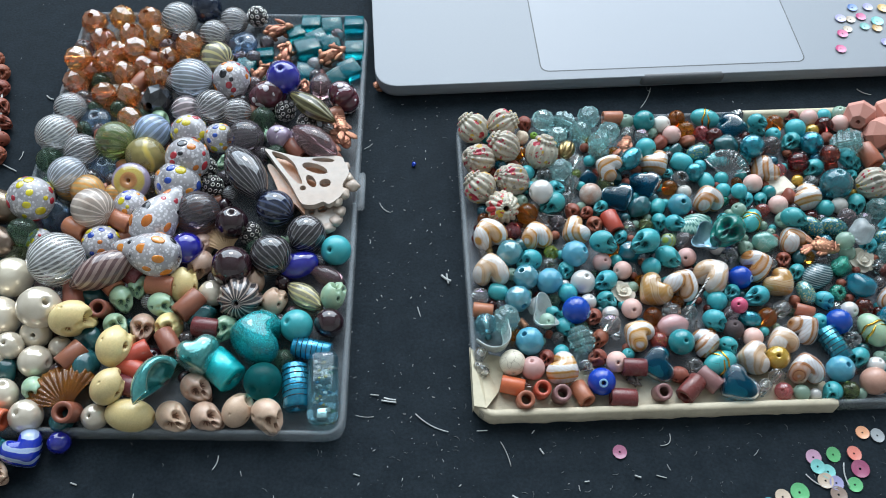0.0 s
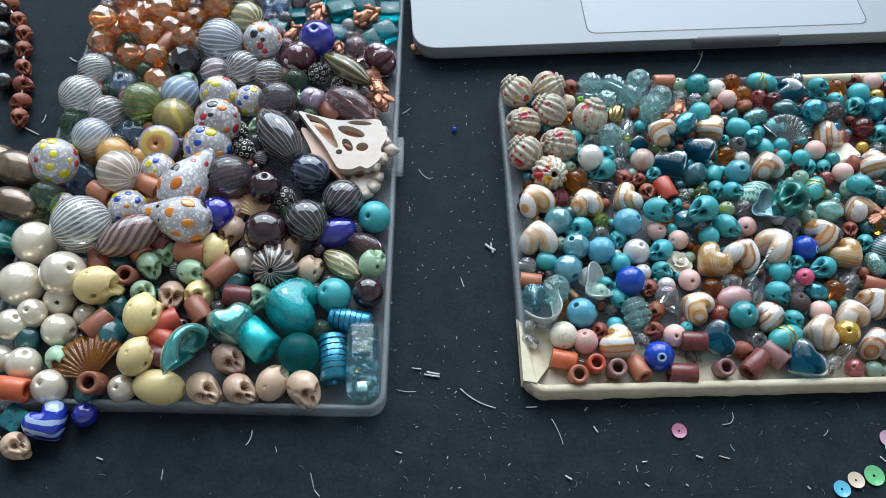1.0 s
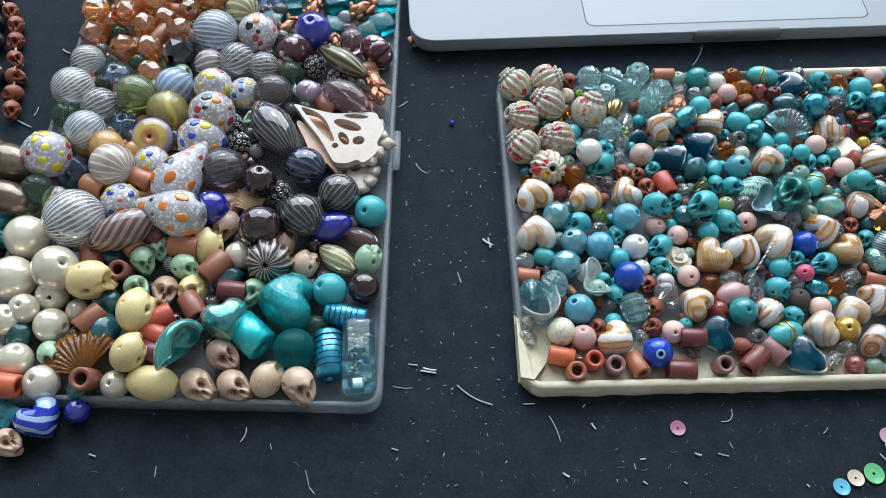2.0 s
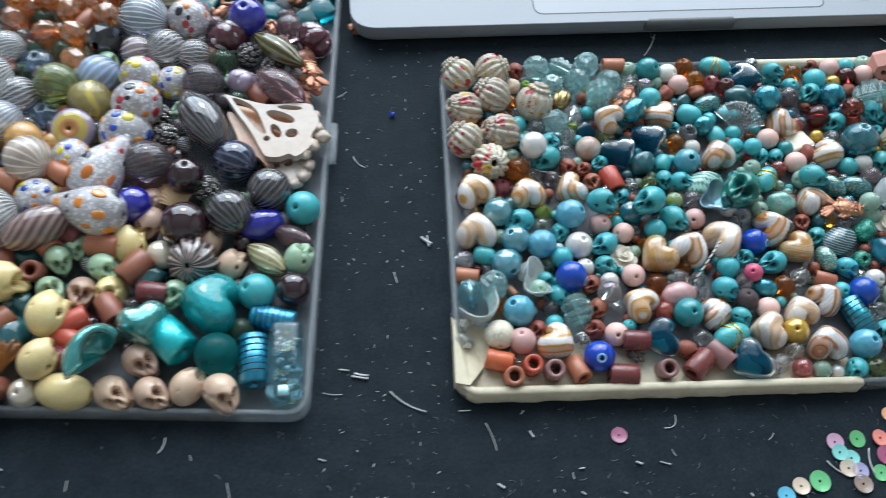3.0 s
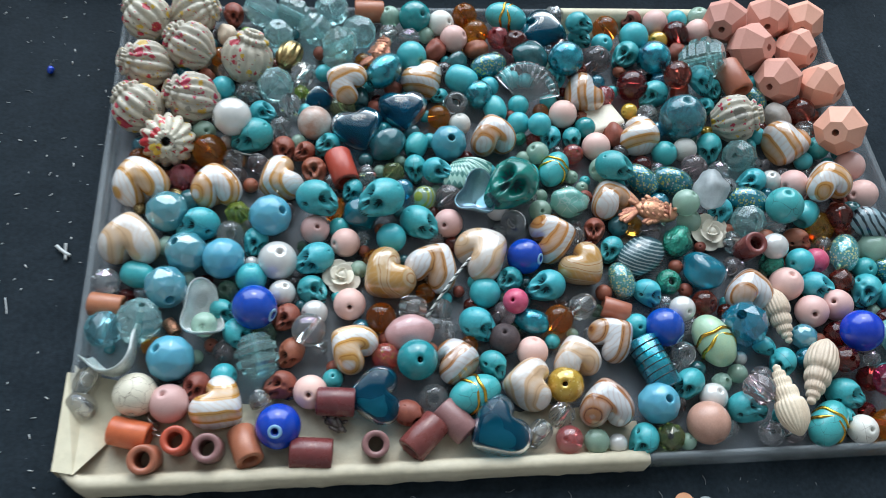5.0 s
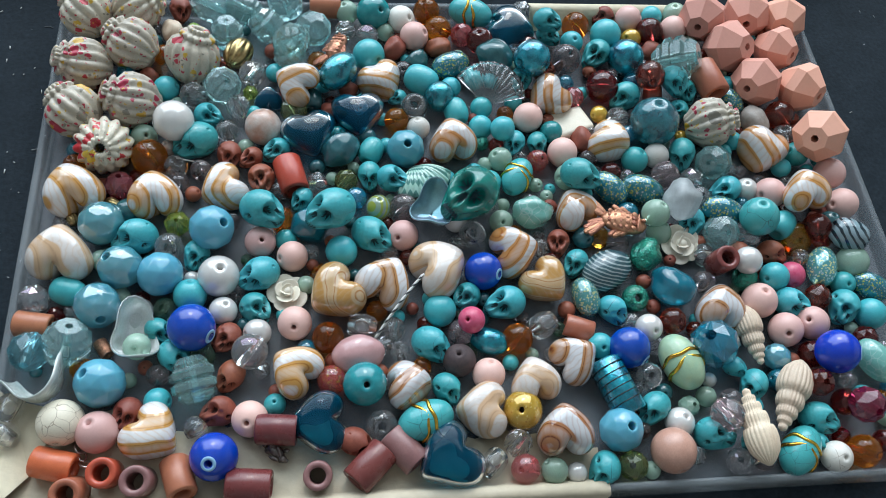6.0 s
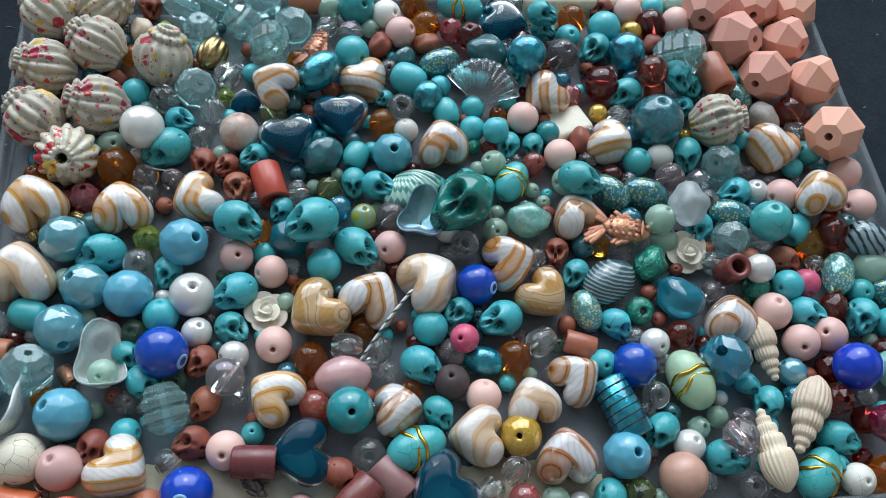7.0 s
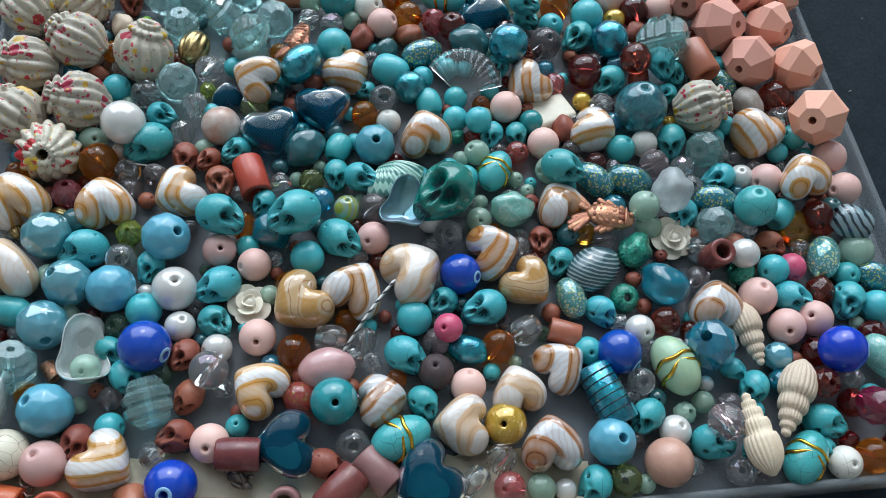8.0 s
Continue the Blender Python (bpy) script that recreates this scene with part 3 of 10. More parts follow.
def sphere_grid(name, place, nu=28, nv=16, smooth=True, dark=None):
    """A closed skin: place(theta, phi) gives each point; dark(centre direction) picks the second slot."""
    vs, fs, sl = [place(0, -math.pi / 2)], [], []
    for j in range(1, nv):
        for i in range(nu):
            vs.append(place(2 * math.pi * i / nu, -math.pi / 2 + math.pi * j / nv))
    vs.append(place(0, math.pi / 2))
    top = len(vs) - 1

    def mark(th, ph):
        sl.append(1 if dark and dark(th, ph) else 0)
    for i in range(nu):
        i2 = (i + 1) % nu
        fs.append((0, 1 + i2, 1 + i)), mark(2 * math.pi * (i + .5) / nu, -math.pi / 2 + 0.5 * math.pi / nv)
        for j in range(nv - 2):
            a, b = 1 + j * nu, 1 + (j + 1) * nu
            fs.append((a + i, a + i2, b + i2, b + i)), mark(2 * math.pi * (i + .5) / nu, -math.pi / 2 + math.pi * (j + 1.5) / nv)
        fs.append((1 + (nv - 2) * nu + i, 1 + (nv - 2) * nu + i2, top)), mark(2 * math.pi * (i + .5) / nu, math.pi / 2 - 0.5 * math.pi / nv)
    return mesh_of(name, vs, fs, smooth, sl)


def joined(name, meshes, smooth=None):
    """One mesh from several (mesh, matrix) pairs."""
    bm = bmesh.new()
    for me, m in meshes:
        was = len(bm.verts)
        bm.from_mesh(me)
        bm.verts.ensure_lookup_table()
        bmesh.ops.transform(bm, matrix=m, verts=bm.verts[was:])
    out = bpy.data.meshes.new(name)
    bm.to_mesh(out)
    bm.free()
    return out


def tube_mesh(name, points, radius, seg=6, taper=None):
    vs, fs = [], []
    pts = [Vector(p) for p in points]
    for i, p in enumerate(pts):
        d = (pts[min(i + 1, len(pts) - 1)] - pts[max(i - 1, 0)]).normalized()
        side = d.cross(Vector((0.3, 0.2, 0.93))).normalized()
        up = d.cross(side)
        r = radius * (taper(i / (len(pts) - 1)) if taper else 1)
        for k in range(seg):
            a = 2 * math.pi * k / seg
            vs.append(p + r * (math.cos(a) * side + math.sin(a) * up))
    for i in range(len(pts) - 1):
        for k in range(seg):
            k2 = (k + 1) % seg
            fs.append((i * seg + k, i * seg + k2, (i + 1) * seg + k2, (i + 1) * seg + k))
    fs += [tuple(range(seg))[::-1], tuple(range((len(pts) - 1) * seg, len(pts) * seg))]
    return mesh_of(name, vs, fs)


def rounded_box(name, sx, sy, sz, r=0.12, seg=2):
    bm = bmesh.new()
    bmesh.ops.create_cube(bm, size=1.0)
    bmesh.ops.scale(bm, vec=(sx, sy, sz), verts=bm.verts)
    bmesh.ops.bevel(bm, geom=bm.edges[:], offset=r, segments=seg, affect="EDGES", profile=0.5)
    me = bpy.data.meshes.new(name)
    bm.to_mesh(me)
    bm.free()
    me.polygons.foreach_set("use_smooth", [True] * len(me.polygons))
    return me


def skull_dir(th, ph):
    return (math.cos(th) * math.cos(ph), math.sin(th) * math.cos(ph), math.sin(ph))


def pit(v, c, w, lip=0.5):
    """1 inside a round pit of reach w about c, falling to 0 over its lip."""
    d = math.sqrt((v[0] - c[0]) ** 2 + (v[1] - c[1]) ** 2 + (v[2] - c[2]) ** 2)
    f = max(0.0, min(1.0, (w - d) / (w * lip)))
    return f * f * (3 - 2 * f)


EYES = ((0.44, -0.88, 0.06), (-0.44, -0.88, 0.06))
BORE = ((0.97, 0.12, 0.20), (-0.97, 0.12, 0.20))


def skull_place(th, ph):
    v = skull_dir(th, ph)
    x, y, z = v[0] * 0.41, v[1] * 0.5, v[2] * 0.44 + 0.03
    low = max(0.0, min(1.0, (-v[2] - 0.08) / 0.42)) * max(0.0, min(1.0, (0.30 - v[1]) / 0.6))
    x *= 1 - 0.34 * low
    y -= 0.055 * low
    z -= 0.18 * low
    hollow = 0.25 * max(pit(v, c, 0.43) for c in EYES) + 0.14 * pit(v, (0, -0.97, -0.28), 0.22)
    hollow += 0.17 * max(pit(v, c, 0.17, 0.35) for c in BORE)
    hollow -= 0.035 * max(pit(v, (k * 0.66, -0.70, -0.26), 0.26, 0.9) for k in (1, -1))
    hollow -= 0.025 * pit(v, (0, -0.93, 0.36), 0.42, 0.9)
    if v[1] < -0.30 and abs(v[2] + 0.64) < 0.06:
        hollow += 0.06
    if v[1] < -0.3 and -0.86 < v[2] < -0.44:
        hollow += 0.022 * (1 + math.cos(v[0] * 40))
    hollow += 0.13 * max(pit(v, (k * 0.80, -0.42, -0.50), 0.34, 0.8) for k in (1, -1)) + 0.05 * max(pit(v, (k * 0.86, -0.48, 0.18), 0.26, 0.9) for k in (1, -1))
    hollow += 0.03 * pit(v, (0.05, 0.1, 1.0), 0.10, 0.6)
    k = 1 - hollow / 0.45
    return (x * k, y * k, z * k)


# sockets, nose, bores and tooth gaps take the surface with shade painted in
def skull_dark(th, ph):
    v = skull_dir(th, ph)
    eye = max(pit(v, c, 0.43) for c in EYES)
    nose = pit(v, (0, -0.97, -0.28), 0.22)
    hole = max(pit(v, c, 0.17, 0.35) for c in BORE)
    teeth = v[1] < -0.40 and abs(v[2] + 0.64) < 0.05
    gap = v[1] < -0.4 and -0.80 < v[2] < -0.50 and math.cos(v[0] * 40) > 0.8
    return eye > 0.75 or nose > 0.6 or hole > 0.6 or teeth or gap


def heart_place(blunt, thick, power=0.75, crease=0.16):
    def place(t, ph):
        hx = 16 * math.sin(t) ** 3
        hy = 13 * math.cos(t) - 5 * math.cos(2 * t) - 2 * math.cos(3 * t) - math.cos(4 * t)
        hx, hy = hx / 33, (hy + 2.5) / 33
        w = blunt * (0.1 + 0.9 * (0.5 - 0.5 * math.cos(t)))
        hx, hy = hx * (1 - w) + 0.43 * w * math.sin(t), hy * (1 - w) + 0.40 * w * math.cos(t)
        c = max(0.0, math.cos(ph)) ** power
        near = c ** 1.6
        hx, hy = hx * near + 0.44 * math.sin(t) * (1 - near), hy * near + 0.40 * math.cos(t) * (1 - near)
        dent = 1 - crease * math.exp(-((hx * c) / 0.14) ** 2) * max(0.0, min(1.0, hy * c / 0.25))
        return (hx * c, hy * c, thick * math.sin(ph) * dent)
    return place


def lump_place(seed, amount=0.12, sx=1.0, sy=0.85, sz=0.75):
    def place(th, ph):
        v = Vector(skull_dir(th, ph))
        k = 0.5 * (1 + amount * 2 * noise.noise(v * 1.4 + Vector((seed * 7.3, seed, 0))))
        return (v.x * k * sx, v.y * k * sy, v.z * k * sz)
    return place


def softened(me, offset):
    """Rounds every edge of a faceted mesh a little."""
    bm = bmesh.new()
    bm.from_mesh(me)
    bmesh.ops.bevel(bm, geom=bm.edges[:], offset=offset, segments=2, affect="EDGES", profile=0.5, clamp_overlap=True)
    bmesh.ops.recalc_face_normals(bm, faces=bm.faces[:])
    bm.to_mesh(me)
    bm.free()
    me.polygons.foreach_set("use_smooth", [True] * len(me.polygons))
    return me


M = {}
M["round"] = lathe("round_bead", ball_profile(14, 0.075), 28)
M["blown"] = lathe("blown_bead", [(0.05, -0.485), (0.075, -0.50), (0.10, -0.485)] + ball_profile(18, 0.11)[1:-1] + [(0.10, 0.485), (0.075, 0.50), (0.05, 0.485)], 36, closed=False)
M["round_wide_hole"] = lathe("seed_bead", ball_profile(10, 0.15, 0.82), 20)
M["oval"] = lathe("oval_bead", ball_profile(16, 0.06, 1.5, 0.9), 26)
M["barrel"] = lathe("barrel_bead", ball_profile(12, 0.1, 1.15, 0.55), 24)
M["disc"] = lathe("disc_bead", ball_profile(10, 0.06, 0.5), 28)
M["facet"] = lathe("faceted_bead", ball_profile(5, 0.11), 8, smooth=False, alternate=True)
M["facet_fine"] = softened(lathe("faceted_bead", ball_profile(5, 0.10), 8, smooth=False, alternate=True), 0.035)
M["bicone"] = lathe("bicone_bead", [(0.08, -0.5), (0.25, -0.36), (0.46, -0.06), (0.46, 0.06), (0.25, 0.36), (0.08, 0.5)], 7, smooth=False)
M["geometric"] = lathe("geometric_bead", [(0.075, -0.30), (0.075, -0.43), (0.24, -0.43), (0.515, -0.10), (0.515, 0.10), (0.24, 0.43), (0.075, 0.43), (0.075, 0.30)], 7, smooth=False)
M["turbine"] = lathe("turbine_bead", [(0.08, -0.5), (0.27, -0.5), (0.40, -0.36), (0.40, -0.28), (0.5, -0.2), (0.5, -0.05), (0.44, -0.03), (0.44, 0.03), (0.5, 0.05), (0.5, 0.2),
                                      (0.40, 0.28), (0.40, 0.36), (0.27, 0.5), (0.08, 0.5)], 9, smooth=False)
M["tube"] = lathe("tube_bead", [(0.27, -0.55), (0.44, -0.56), (0.475, -0.52), (0.48, 0), (0.475, 0.52), (0.44, 0.56), (0.27, 0.55), (0.26, 0.4), (0.26, -0.4)], 26)
M["melon"] = lathe("melon_bead", ball_profile(14, 0.06), 56, ribs=10, rib=0.20, turn=2.6)
M["fluted"] = lathe("fluted_bead", [(0.09, -0.46), (0.10, -0.56), (0.17, -0.575), (0.21, -0.54), (0.19, -0.49), (0.20, -0.475), (0.31, -0.46), (0.345, -0.41), (0.30, -0.365), (0.31, -0.35), (0.44, -0.27), (0.50, -0.12), (0.51, 0.05),
                                    (0.47, 0.20), (0.38, 0.32), (0.29, 0.40), (0.27, 0.42), (0.24, 0.47), (0.19, 0.50), (0.09, 0.48)], 112, ribs=14, rib=0.19, turn=2.8)
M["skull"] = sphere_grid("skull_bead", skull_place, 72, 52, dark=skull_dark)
M["heart"] = sphere_grid("heart_bead", heart_place(0.58, 0.38, 0.58, 0.14), 56, 24)
M["heart_flat"] = sphere_grid("heart_bead", heart_place(0.5, 0.28, 0.66, 0.0), 56, 24)
for i in range(4):
    M["lump%d" % i] = sphere_grid("nugget_bead", lump_place(i + 1), 22, 14)
M["pebble"] = sphere_grid("nugget_bead", lump_place(9, 0.04, 1.05, 0.75, 0.6), 26, 16)
M["spindle"] = lathe("spindle_bead", [(0.04, -0.95), (0.14, -0.78), (0.27, -0.45), (0.34, -0.1), (0.34, 0.15), (0.26, 0.5), (0.12, 0.8), (0.04, 0.95)], 40, ribs=10, rib=0.1)
M["pod"] = lathe("spindle_bead", [(0.06, -0.85), (0.2, -0.7), (0.38, -0.35), (0.44, 0.0), (0.38, 0.35), (0.24, 0.66), (0.06, 0.85)], 32)
M["drop"] = lathe("teardrop_bead", [(0.05, -0.6), (0.30, -0.5), (0.46, -0.25), (0.48, -0.02), (0.40, 0.25), (0.26, 0.52), (0.14, 0.78), (0.05, 0.92)], 28)
M["flower"] = lathe("flower_bead", ball_profile(10, 0.06, 0.8), 48, ribs=6, rib=0.16)
M["cube"] = rounded_box("cube_bead", 1.0, 0.95, 0.62, 0.07, 2)
M["cylinder"] = lathe("cylinder_bead", [(0.1, -0.78), (0.36, -0.78), (0.44, -0.72), (0.45, 0), (0.44, 0.72), (0.36, 0.78), (0.1, 0.78)], 26)
M["square"] = rounded_box("square_bead", 1.0, 0.7, 0.28, 0.08, 2)


def whorls(n):
    out, z = [(0.02, -0.02)], 0.0
    for i in range(n):
        r = 0.04 + 0.235 * ((i + 1) / n) ** 1.25
        h = 0.10 + 0.30 * ((i + 0.5) / n) ** 2
        out += [(r * 0.90, z + 0.015), (r * 0.99, z + h * 0.3), (r, z + h * 0.65), (r * 0.93, z + h)]
        z += h
    out += [(0.22, z + 0.10), (0.13, z + 0.22), (0.04, z + 0.30)]
    return [(r, zz - z / 2) for r, zz in out]


M["spire"] = lathe("spiral_shell", whorls(5), 144, closed=False, ribs=22, rib=0.065, turn=0.8)


def fan_mesh(name, ribs, spread, dome):
    vs, fs, nu, nv = [], [], ribs * 4, 8
    for side in (1, -1):
        for j in range(nv + 1):
            for i in range(nu + 1):
                a = math.radians(-spread + 2 * spread * i / nu)
                r = 0.06 + 0.9 * j / nv * (1 - 0.10 * (a / math.radians(spread)) ** 2)
                ridge = 0.035 * (j / nv) * math.cos(2 * math.pi * i / 4)
                z = dome * math.sin(math.pi * (0.15 + 0.75 * j / nv)) * math.cos(a * 0.9) + ridge - (0.03 if side < 0 else 0)
                vs.append((r * math.sin(a), r * math.cos(a) - 0.45, z))
    half, w = (nu + 1) * (nv + 1), nu + 1
    for j in range(nv):
        for i in range(nu):
            a = j * w + i
            fs += [(a, a + 1, a + w + 1, a + w), (half + a, half + a + w, half + a + w + 1, half + a + 1)]
    rim = [i for i in range(w)] + [j * w + nu for j in range(1, nv + 1)] + [nv * w + i for i in range(nu - 1, -1, -1)] + [j * w for j in range(nv - 1, 0, -1)]
    for k in range(len(rim)):
        a, b = rim[k], rim[(k + 1) % len(rim)]
        fs.append((b, a, half + a, half + b))
    return mesh_of(name, vs, fs)


M["fan"] = fan_mesh("fan_shell", 13, 62, 0.16)
M["scallop"] = fan_mesh("scallop_bead", 11, 50, 0.30)


def curl_mesh(name, sweep, grow, thick=0.035):
    """A cupped, curling shell: an arc swept round while it widens."""
    nu, nv, vs, fs = 40, 10, [], []
    for side in (0, 1):
        for i in range(nu + 1):
            f = i / nu
            a = math.radians(sweep) * f
            for j in range(nv + 1):
                b = math.radians(-80 + 125 * j / nv)
                R = (0.22 + grow * f) - side * thick
                wide = math.sin(math.pi * min(1, 0.12 + 0.8 * f)) ** 0.6
                vs.append((R * math.cos(b) * math.cos(a) * 1.1, R * math.cos(b) * math.sin(a), R * math.sin(b) * 0.9 * wide + 0.1 * f))
    w, half = nv + 1, (nu + 1) * (nv + 1)
    for i in range(nu):
        for j in range(nv):
            a = i * w + j
            fs += [(a, a + w, a + w + 1, a + 1), (half + a, half + a + 1, half + a + w + 1, half + a + w)]
        for j, flip in ((0, 0), (nv, 1)):
            a, b = i * w + j, (i + 1) * w + j
            fs.append((a, half + a, half + b, b) if not flip else (b, half + b, half + a, a))
    for i in (0, nu):
        for j in range(nv):
            a = i * w + j
            fs.append((a, a + 1, half + a + 1, half + a))
    return mesh_of(name, vs, fs)


def bowl_mesh(name, lip, deep, wave, arc=360.0):
    """A thin glass dish with a wavy rim and one long pointed lip."""
    nu, nv, vs, fs = 36, 10, [], []
    whole = arc > 359
    n = nu if whole else nu + 1
    for side in (0, 1):
        for j in range(nv + 1):
            f = j / nv
            for i in range(n):
                a = radians(arc) * (i / nu - (0 if whole else 0.5))
                reach = 0.40 * (1 + lip * max(0.0, math.cos(a)) ** 4 + wave * math.cos(3 * a + 0.6))
                low = 0.0 if whole else 0.55
                r = reach * math.sin((low + (1 - low) * f) * 1.45) - side * 0.02
                z = deep * (1 - math.cos(f * 1.5)) * (1 + 0.35 * math.sin(2 * a + 1)) + side * 0.03
                vs.append((r * math.cos(a), r * math.sin(a), z - deep * 0.45))
    half = n * (nv + 1)
    for j in range(nv):
        for i in range(nu):
            p, q = j * n + i, j * n + (i + 1) % n
            fs += [(p, p + n, q + n, q), (half + p, half + q, half + q + n, half + p + n)]
    for i in range(nu):
        for j in (0, nv):
            p, q = j * n + i, j * n + (i + 1) % n
            fs.append((p, half + p, half + q, q))
    if not whole:
        for j in range(nv):
            for i in (0, nu):
                p, q = j * n + i, (j + 1) * n + i
                fs.append((p, half + p, half + q, q))
    return mesh_of(name, vs, fs)


M["curl"] = bowl_mesh("curled_shell", 0.85, 0.40, 0.06)
M["crescent"] = bowl_mesh("crescent_shell", 0.25, 0.42, 0.10, 165.0)
M["cup"] = bowl_mesh("cup_shell", 0.6, 0.30, 0.16)
M["leaf"] = curl_mesh("leaf_bead", 150, 0.34, 0.08)
unit = M["round"]
flat_ball = sphere_grid("petal", lambda th, ph: tuple(0.5 * c for c in skull_dir(th, ph)), 14, 9)
def petal_place(th, ph):
    """A cupped rounded petal, thick at its foot, with a rolled lip."""
    c = math.cos(ph)
    x, y = 0.5 * c * math.cos(th), 0.5 * c * math.sin(th)
    r = 2 * math.hypot(x, y)
    return (x, y, 0.09 * math.sin(ph) + 0.34 * r * r * (1 - 0.35 * r) * 0.5)


M["petal"] = sphere_grid("petal", petal_place, 18, 10)
ROSE = []
for k in range(5):
    ROSE.append(("petal", pose(0, 0, 0, 0, 0, 72 * k) @ pose(0.29, 0, -0.02, 0, -6, 8) @ Matrix.Diagonal((0.50, 0.56, 0.40, 1))))
for k in range(4):
    ROSE.append(("petal", pose(0, 0, 0, 0, 0, 90 * k + 30) @ pose(0.18, 0, 0.09, 0, -24, 12) @ Matrix.Diagonal((0.36, 0.44, 0.34, 1))))
for k in range(3):
    ROSE.append(("petal", pose(0, 0, 0, 0, 0, 120 * k + 70) @ pose(0.085, 0, 0.17, 0, -48, 18) @ Matrix.Diagonal((0.24, 0.30, 0.24, 1))))
M["rose"] = joined("rose_heart", [(flat_ball, pose(0, 0, 0.02) @ Matrix.Diagonal((0.34, 0.34, 0.44, 1)))])
M["chalk"] = flat_ball

def ellipsoid(sx, sy, sz):
    return Matrix.Diagonal((sx, sy, sz, 1))


M["ray"] = lathe("ray", [(0.02, -0.5), (0.30, -0.42), (0.44, -0.1), (0.50, 0.2), (0.40, 0.46), (0.05, 0.5)], 10, closed=False)


def fin_ray(x, y, angle, length, wide):
    return pose(x, y, 0, 0, 0, angle) @ pose(-length / 2, 0, 0, 0, -90, 0) @ Matrix.Diagonal((0.09, wide, length, 1))


FISH = [("tail_ray", fin_ray(-0.24, 0.02, a, ln, 0.12)) for a, ln in ((-40, 0.42), (-33, 0.50), (-26, 0.52), (-19, 0.40), (28, 0.40), (36, 0.50), (44, 0.54), (52, 0.50))]
FISH += [("fin", fin_ray(x, y, a, ln, 0.10)) for x, y, a, ln in ((0.14, 0.13, -34, 0.26), (0.03, 0.14, -30, 0.28), (0.14, -0.10, 40, 0.24), (0.05, -0.12, 44, 0.28), (-0.04, -0.12, 46, 0.26))]
FISH += [("scale", pose(0.16 - 0.10 * row, (k - 1.5) * 0.085, 0.135 - 0.020 * abs(k - 1.5) - 0.010 * row, 0, 24, 0) @ ellipsoid(0.12, 0.095, 0.045)) for row in range(5) for k in range(4)]
FISH += [("eye", pose(0.31, 0.05, 0.11) @ ellipsoid(0.075, 0.075, 0.06)), ("gill", pose(0.22, 0, 0.13, 0, 15, 0) @ ellipsoid(0.04, 0.30, 0.05))]
M["fish"] = joined("fish_body", [(flat_ball, ellipsoid(0.80, 0.42, 0.28))])
BEAST = [("head", pose(0.38, 0, 0.10) @ ellipsoid(0.30, 0.26, 0.26)), ("muzzle", pose(0.52, 0, 0.06) @ ellipsoid(0.14, 0.14, 0.13)),
         ("ear", pose(0.30, 0.10, 0.16, 0, 0, -40) @ pose(-0.15, 0, 0.05) @ ellipsoid(0.40, 0.14, 0.10)), ("ear", pose(0.30, -0.08, 0.18, 0, 0, 12) @ pose(-0.17, 0, 0.07) @ ellipsoid(0.40, 0.14, 0.10)),
         ("tail", pose(-0.40, 0, 0.10) @ ellipsoid(0.18, 0.17, 0.18))]
BEAST += [("leg", pose(x, y, -0.10, 0, 0, a) @ pose(0.08, 0, 0) @ ellipsoid(0.28, 0.15, 0.16)) for x, y, a in ((0.24, 0.14, 48), (0.20, -0.14, -52), (-0.24, 0.16, 64), (-0.24, -0.16, -40))]
BEAST += [("haunch", pose(-0.20, y, 0.0) @ ellipsoid(0.34, 0.22, 0.34)) for y in (0.14, -0.14)]
M["beast"] = joined("rabbit_body", [(flat_ball, ellipsoid(0.76, 0.44, 0.40))])

filigree = []
for k in range(42):
    z = 1 - 2 * (k + 0.5) / 42
    a, r = k * 2.399, math.sqrt(1 - z * z)
    v = Vector((r * math.cos(a), r * math.sin(a), z))
    m = Matrix.Translation(v * 0.43) @ v.to_track_quat("Z", "Y").to_matrix().to_4x4()
    ring = [(0.075 * math.cos(b * math.pi / 5), 0.062 * math.sin(b * math.pi / 5), 0) for b in range(11)]
    filigree.append((tube_mesh("loop", ring, 0.024, 5), m))
M["filigree"] = joined("filigree", filigree)
M["core"] = lathe("core", ball_profile(10, 0.08), 20)

dots = []
for k in range(30):
    z = 1 - 2 * (k + 0.5) / 30
    a, r = k * 2.399 + 0.4 * math.sin(k * 3.1), math.sqrt(1 - z * z)
    v = Vector((r * math.cos(a), r * math.sin(a), z))
    s = 0.165 + 0.05 * math.sin(k * 5.3)
    dots.append((flat_ball, Matrix.Translation(v * 0.485) @ v.to_track_quat("Z", "Y").to_matrix().to_4x4() @ Matrix.Diagonal((s, s * 1.15, 0.06, 1))))
for k in range(3):
    M["dots%d" % k] = joined("dots", dots[k::3])
M["dots"] = joined("dots", dots)
drop_dots = []
for k in range(26):
    z = -0.42 + 1.08 * k / 25
    r = 0.475 * math.sqrt(max(0.05, 1 - ((z + 0.08) / 0.5) ** 2)) if z < -0.08 else 0.475 - 0.42 * (z + 0.08) ** 1.15
    v = Vector((math.cos(k * 2.399), math.sin(k * 2.399), -1.1 * max(0.0, -0.1 - z) / 0.4 + 0.45 * min(1, max(0.0, z + 0.1)))).normalized()
    s = (0.18 + 0.05 * math.sin(k * 5.3)) * (1 if z < 0.2 else 0.75)
    drop_dots.append((flat_ball, Matrix.Translation((r * math.cos(k * 2.399), r * math.sin(k * 2.399), z)) @ v.to_track_quat("Z", "Y").to_matrix().to_4x4() @ Matrix.Diagonal((s, s * 1.5, 0.05, 1))))
for k in range(3):
    M["drop_dots%d" % k] = joined("dots", drop_dots[k::3])
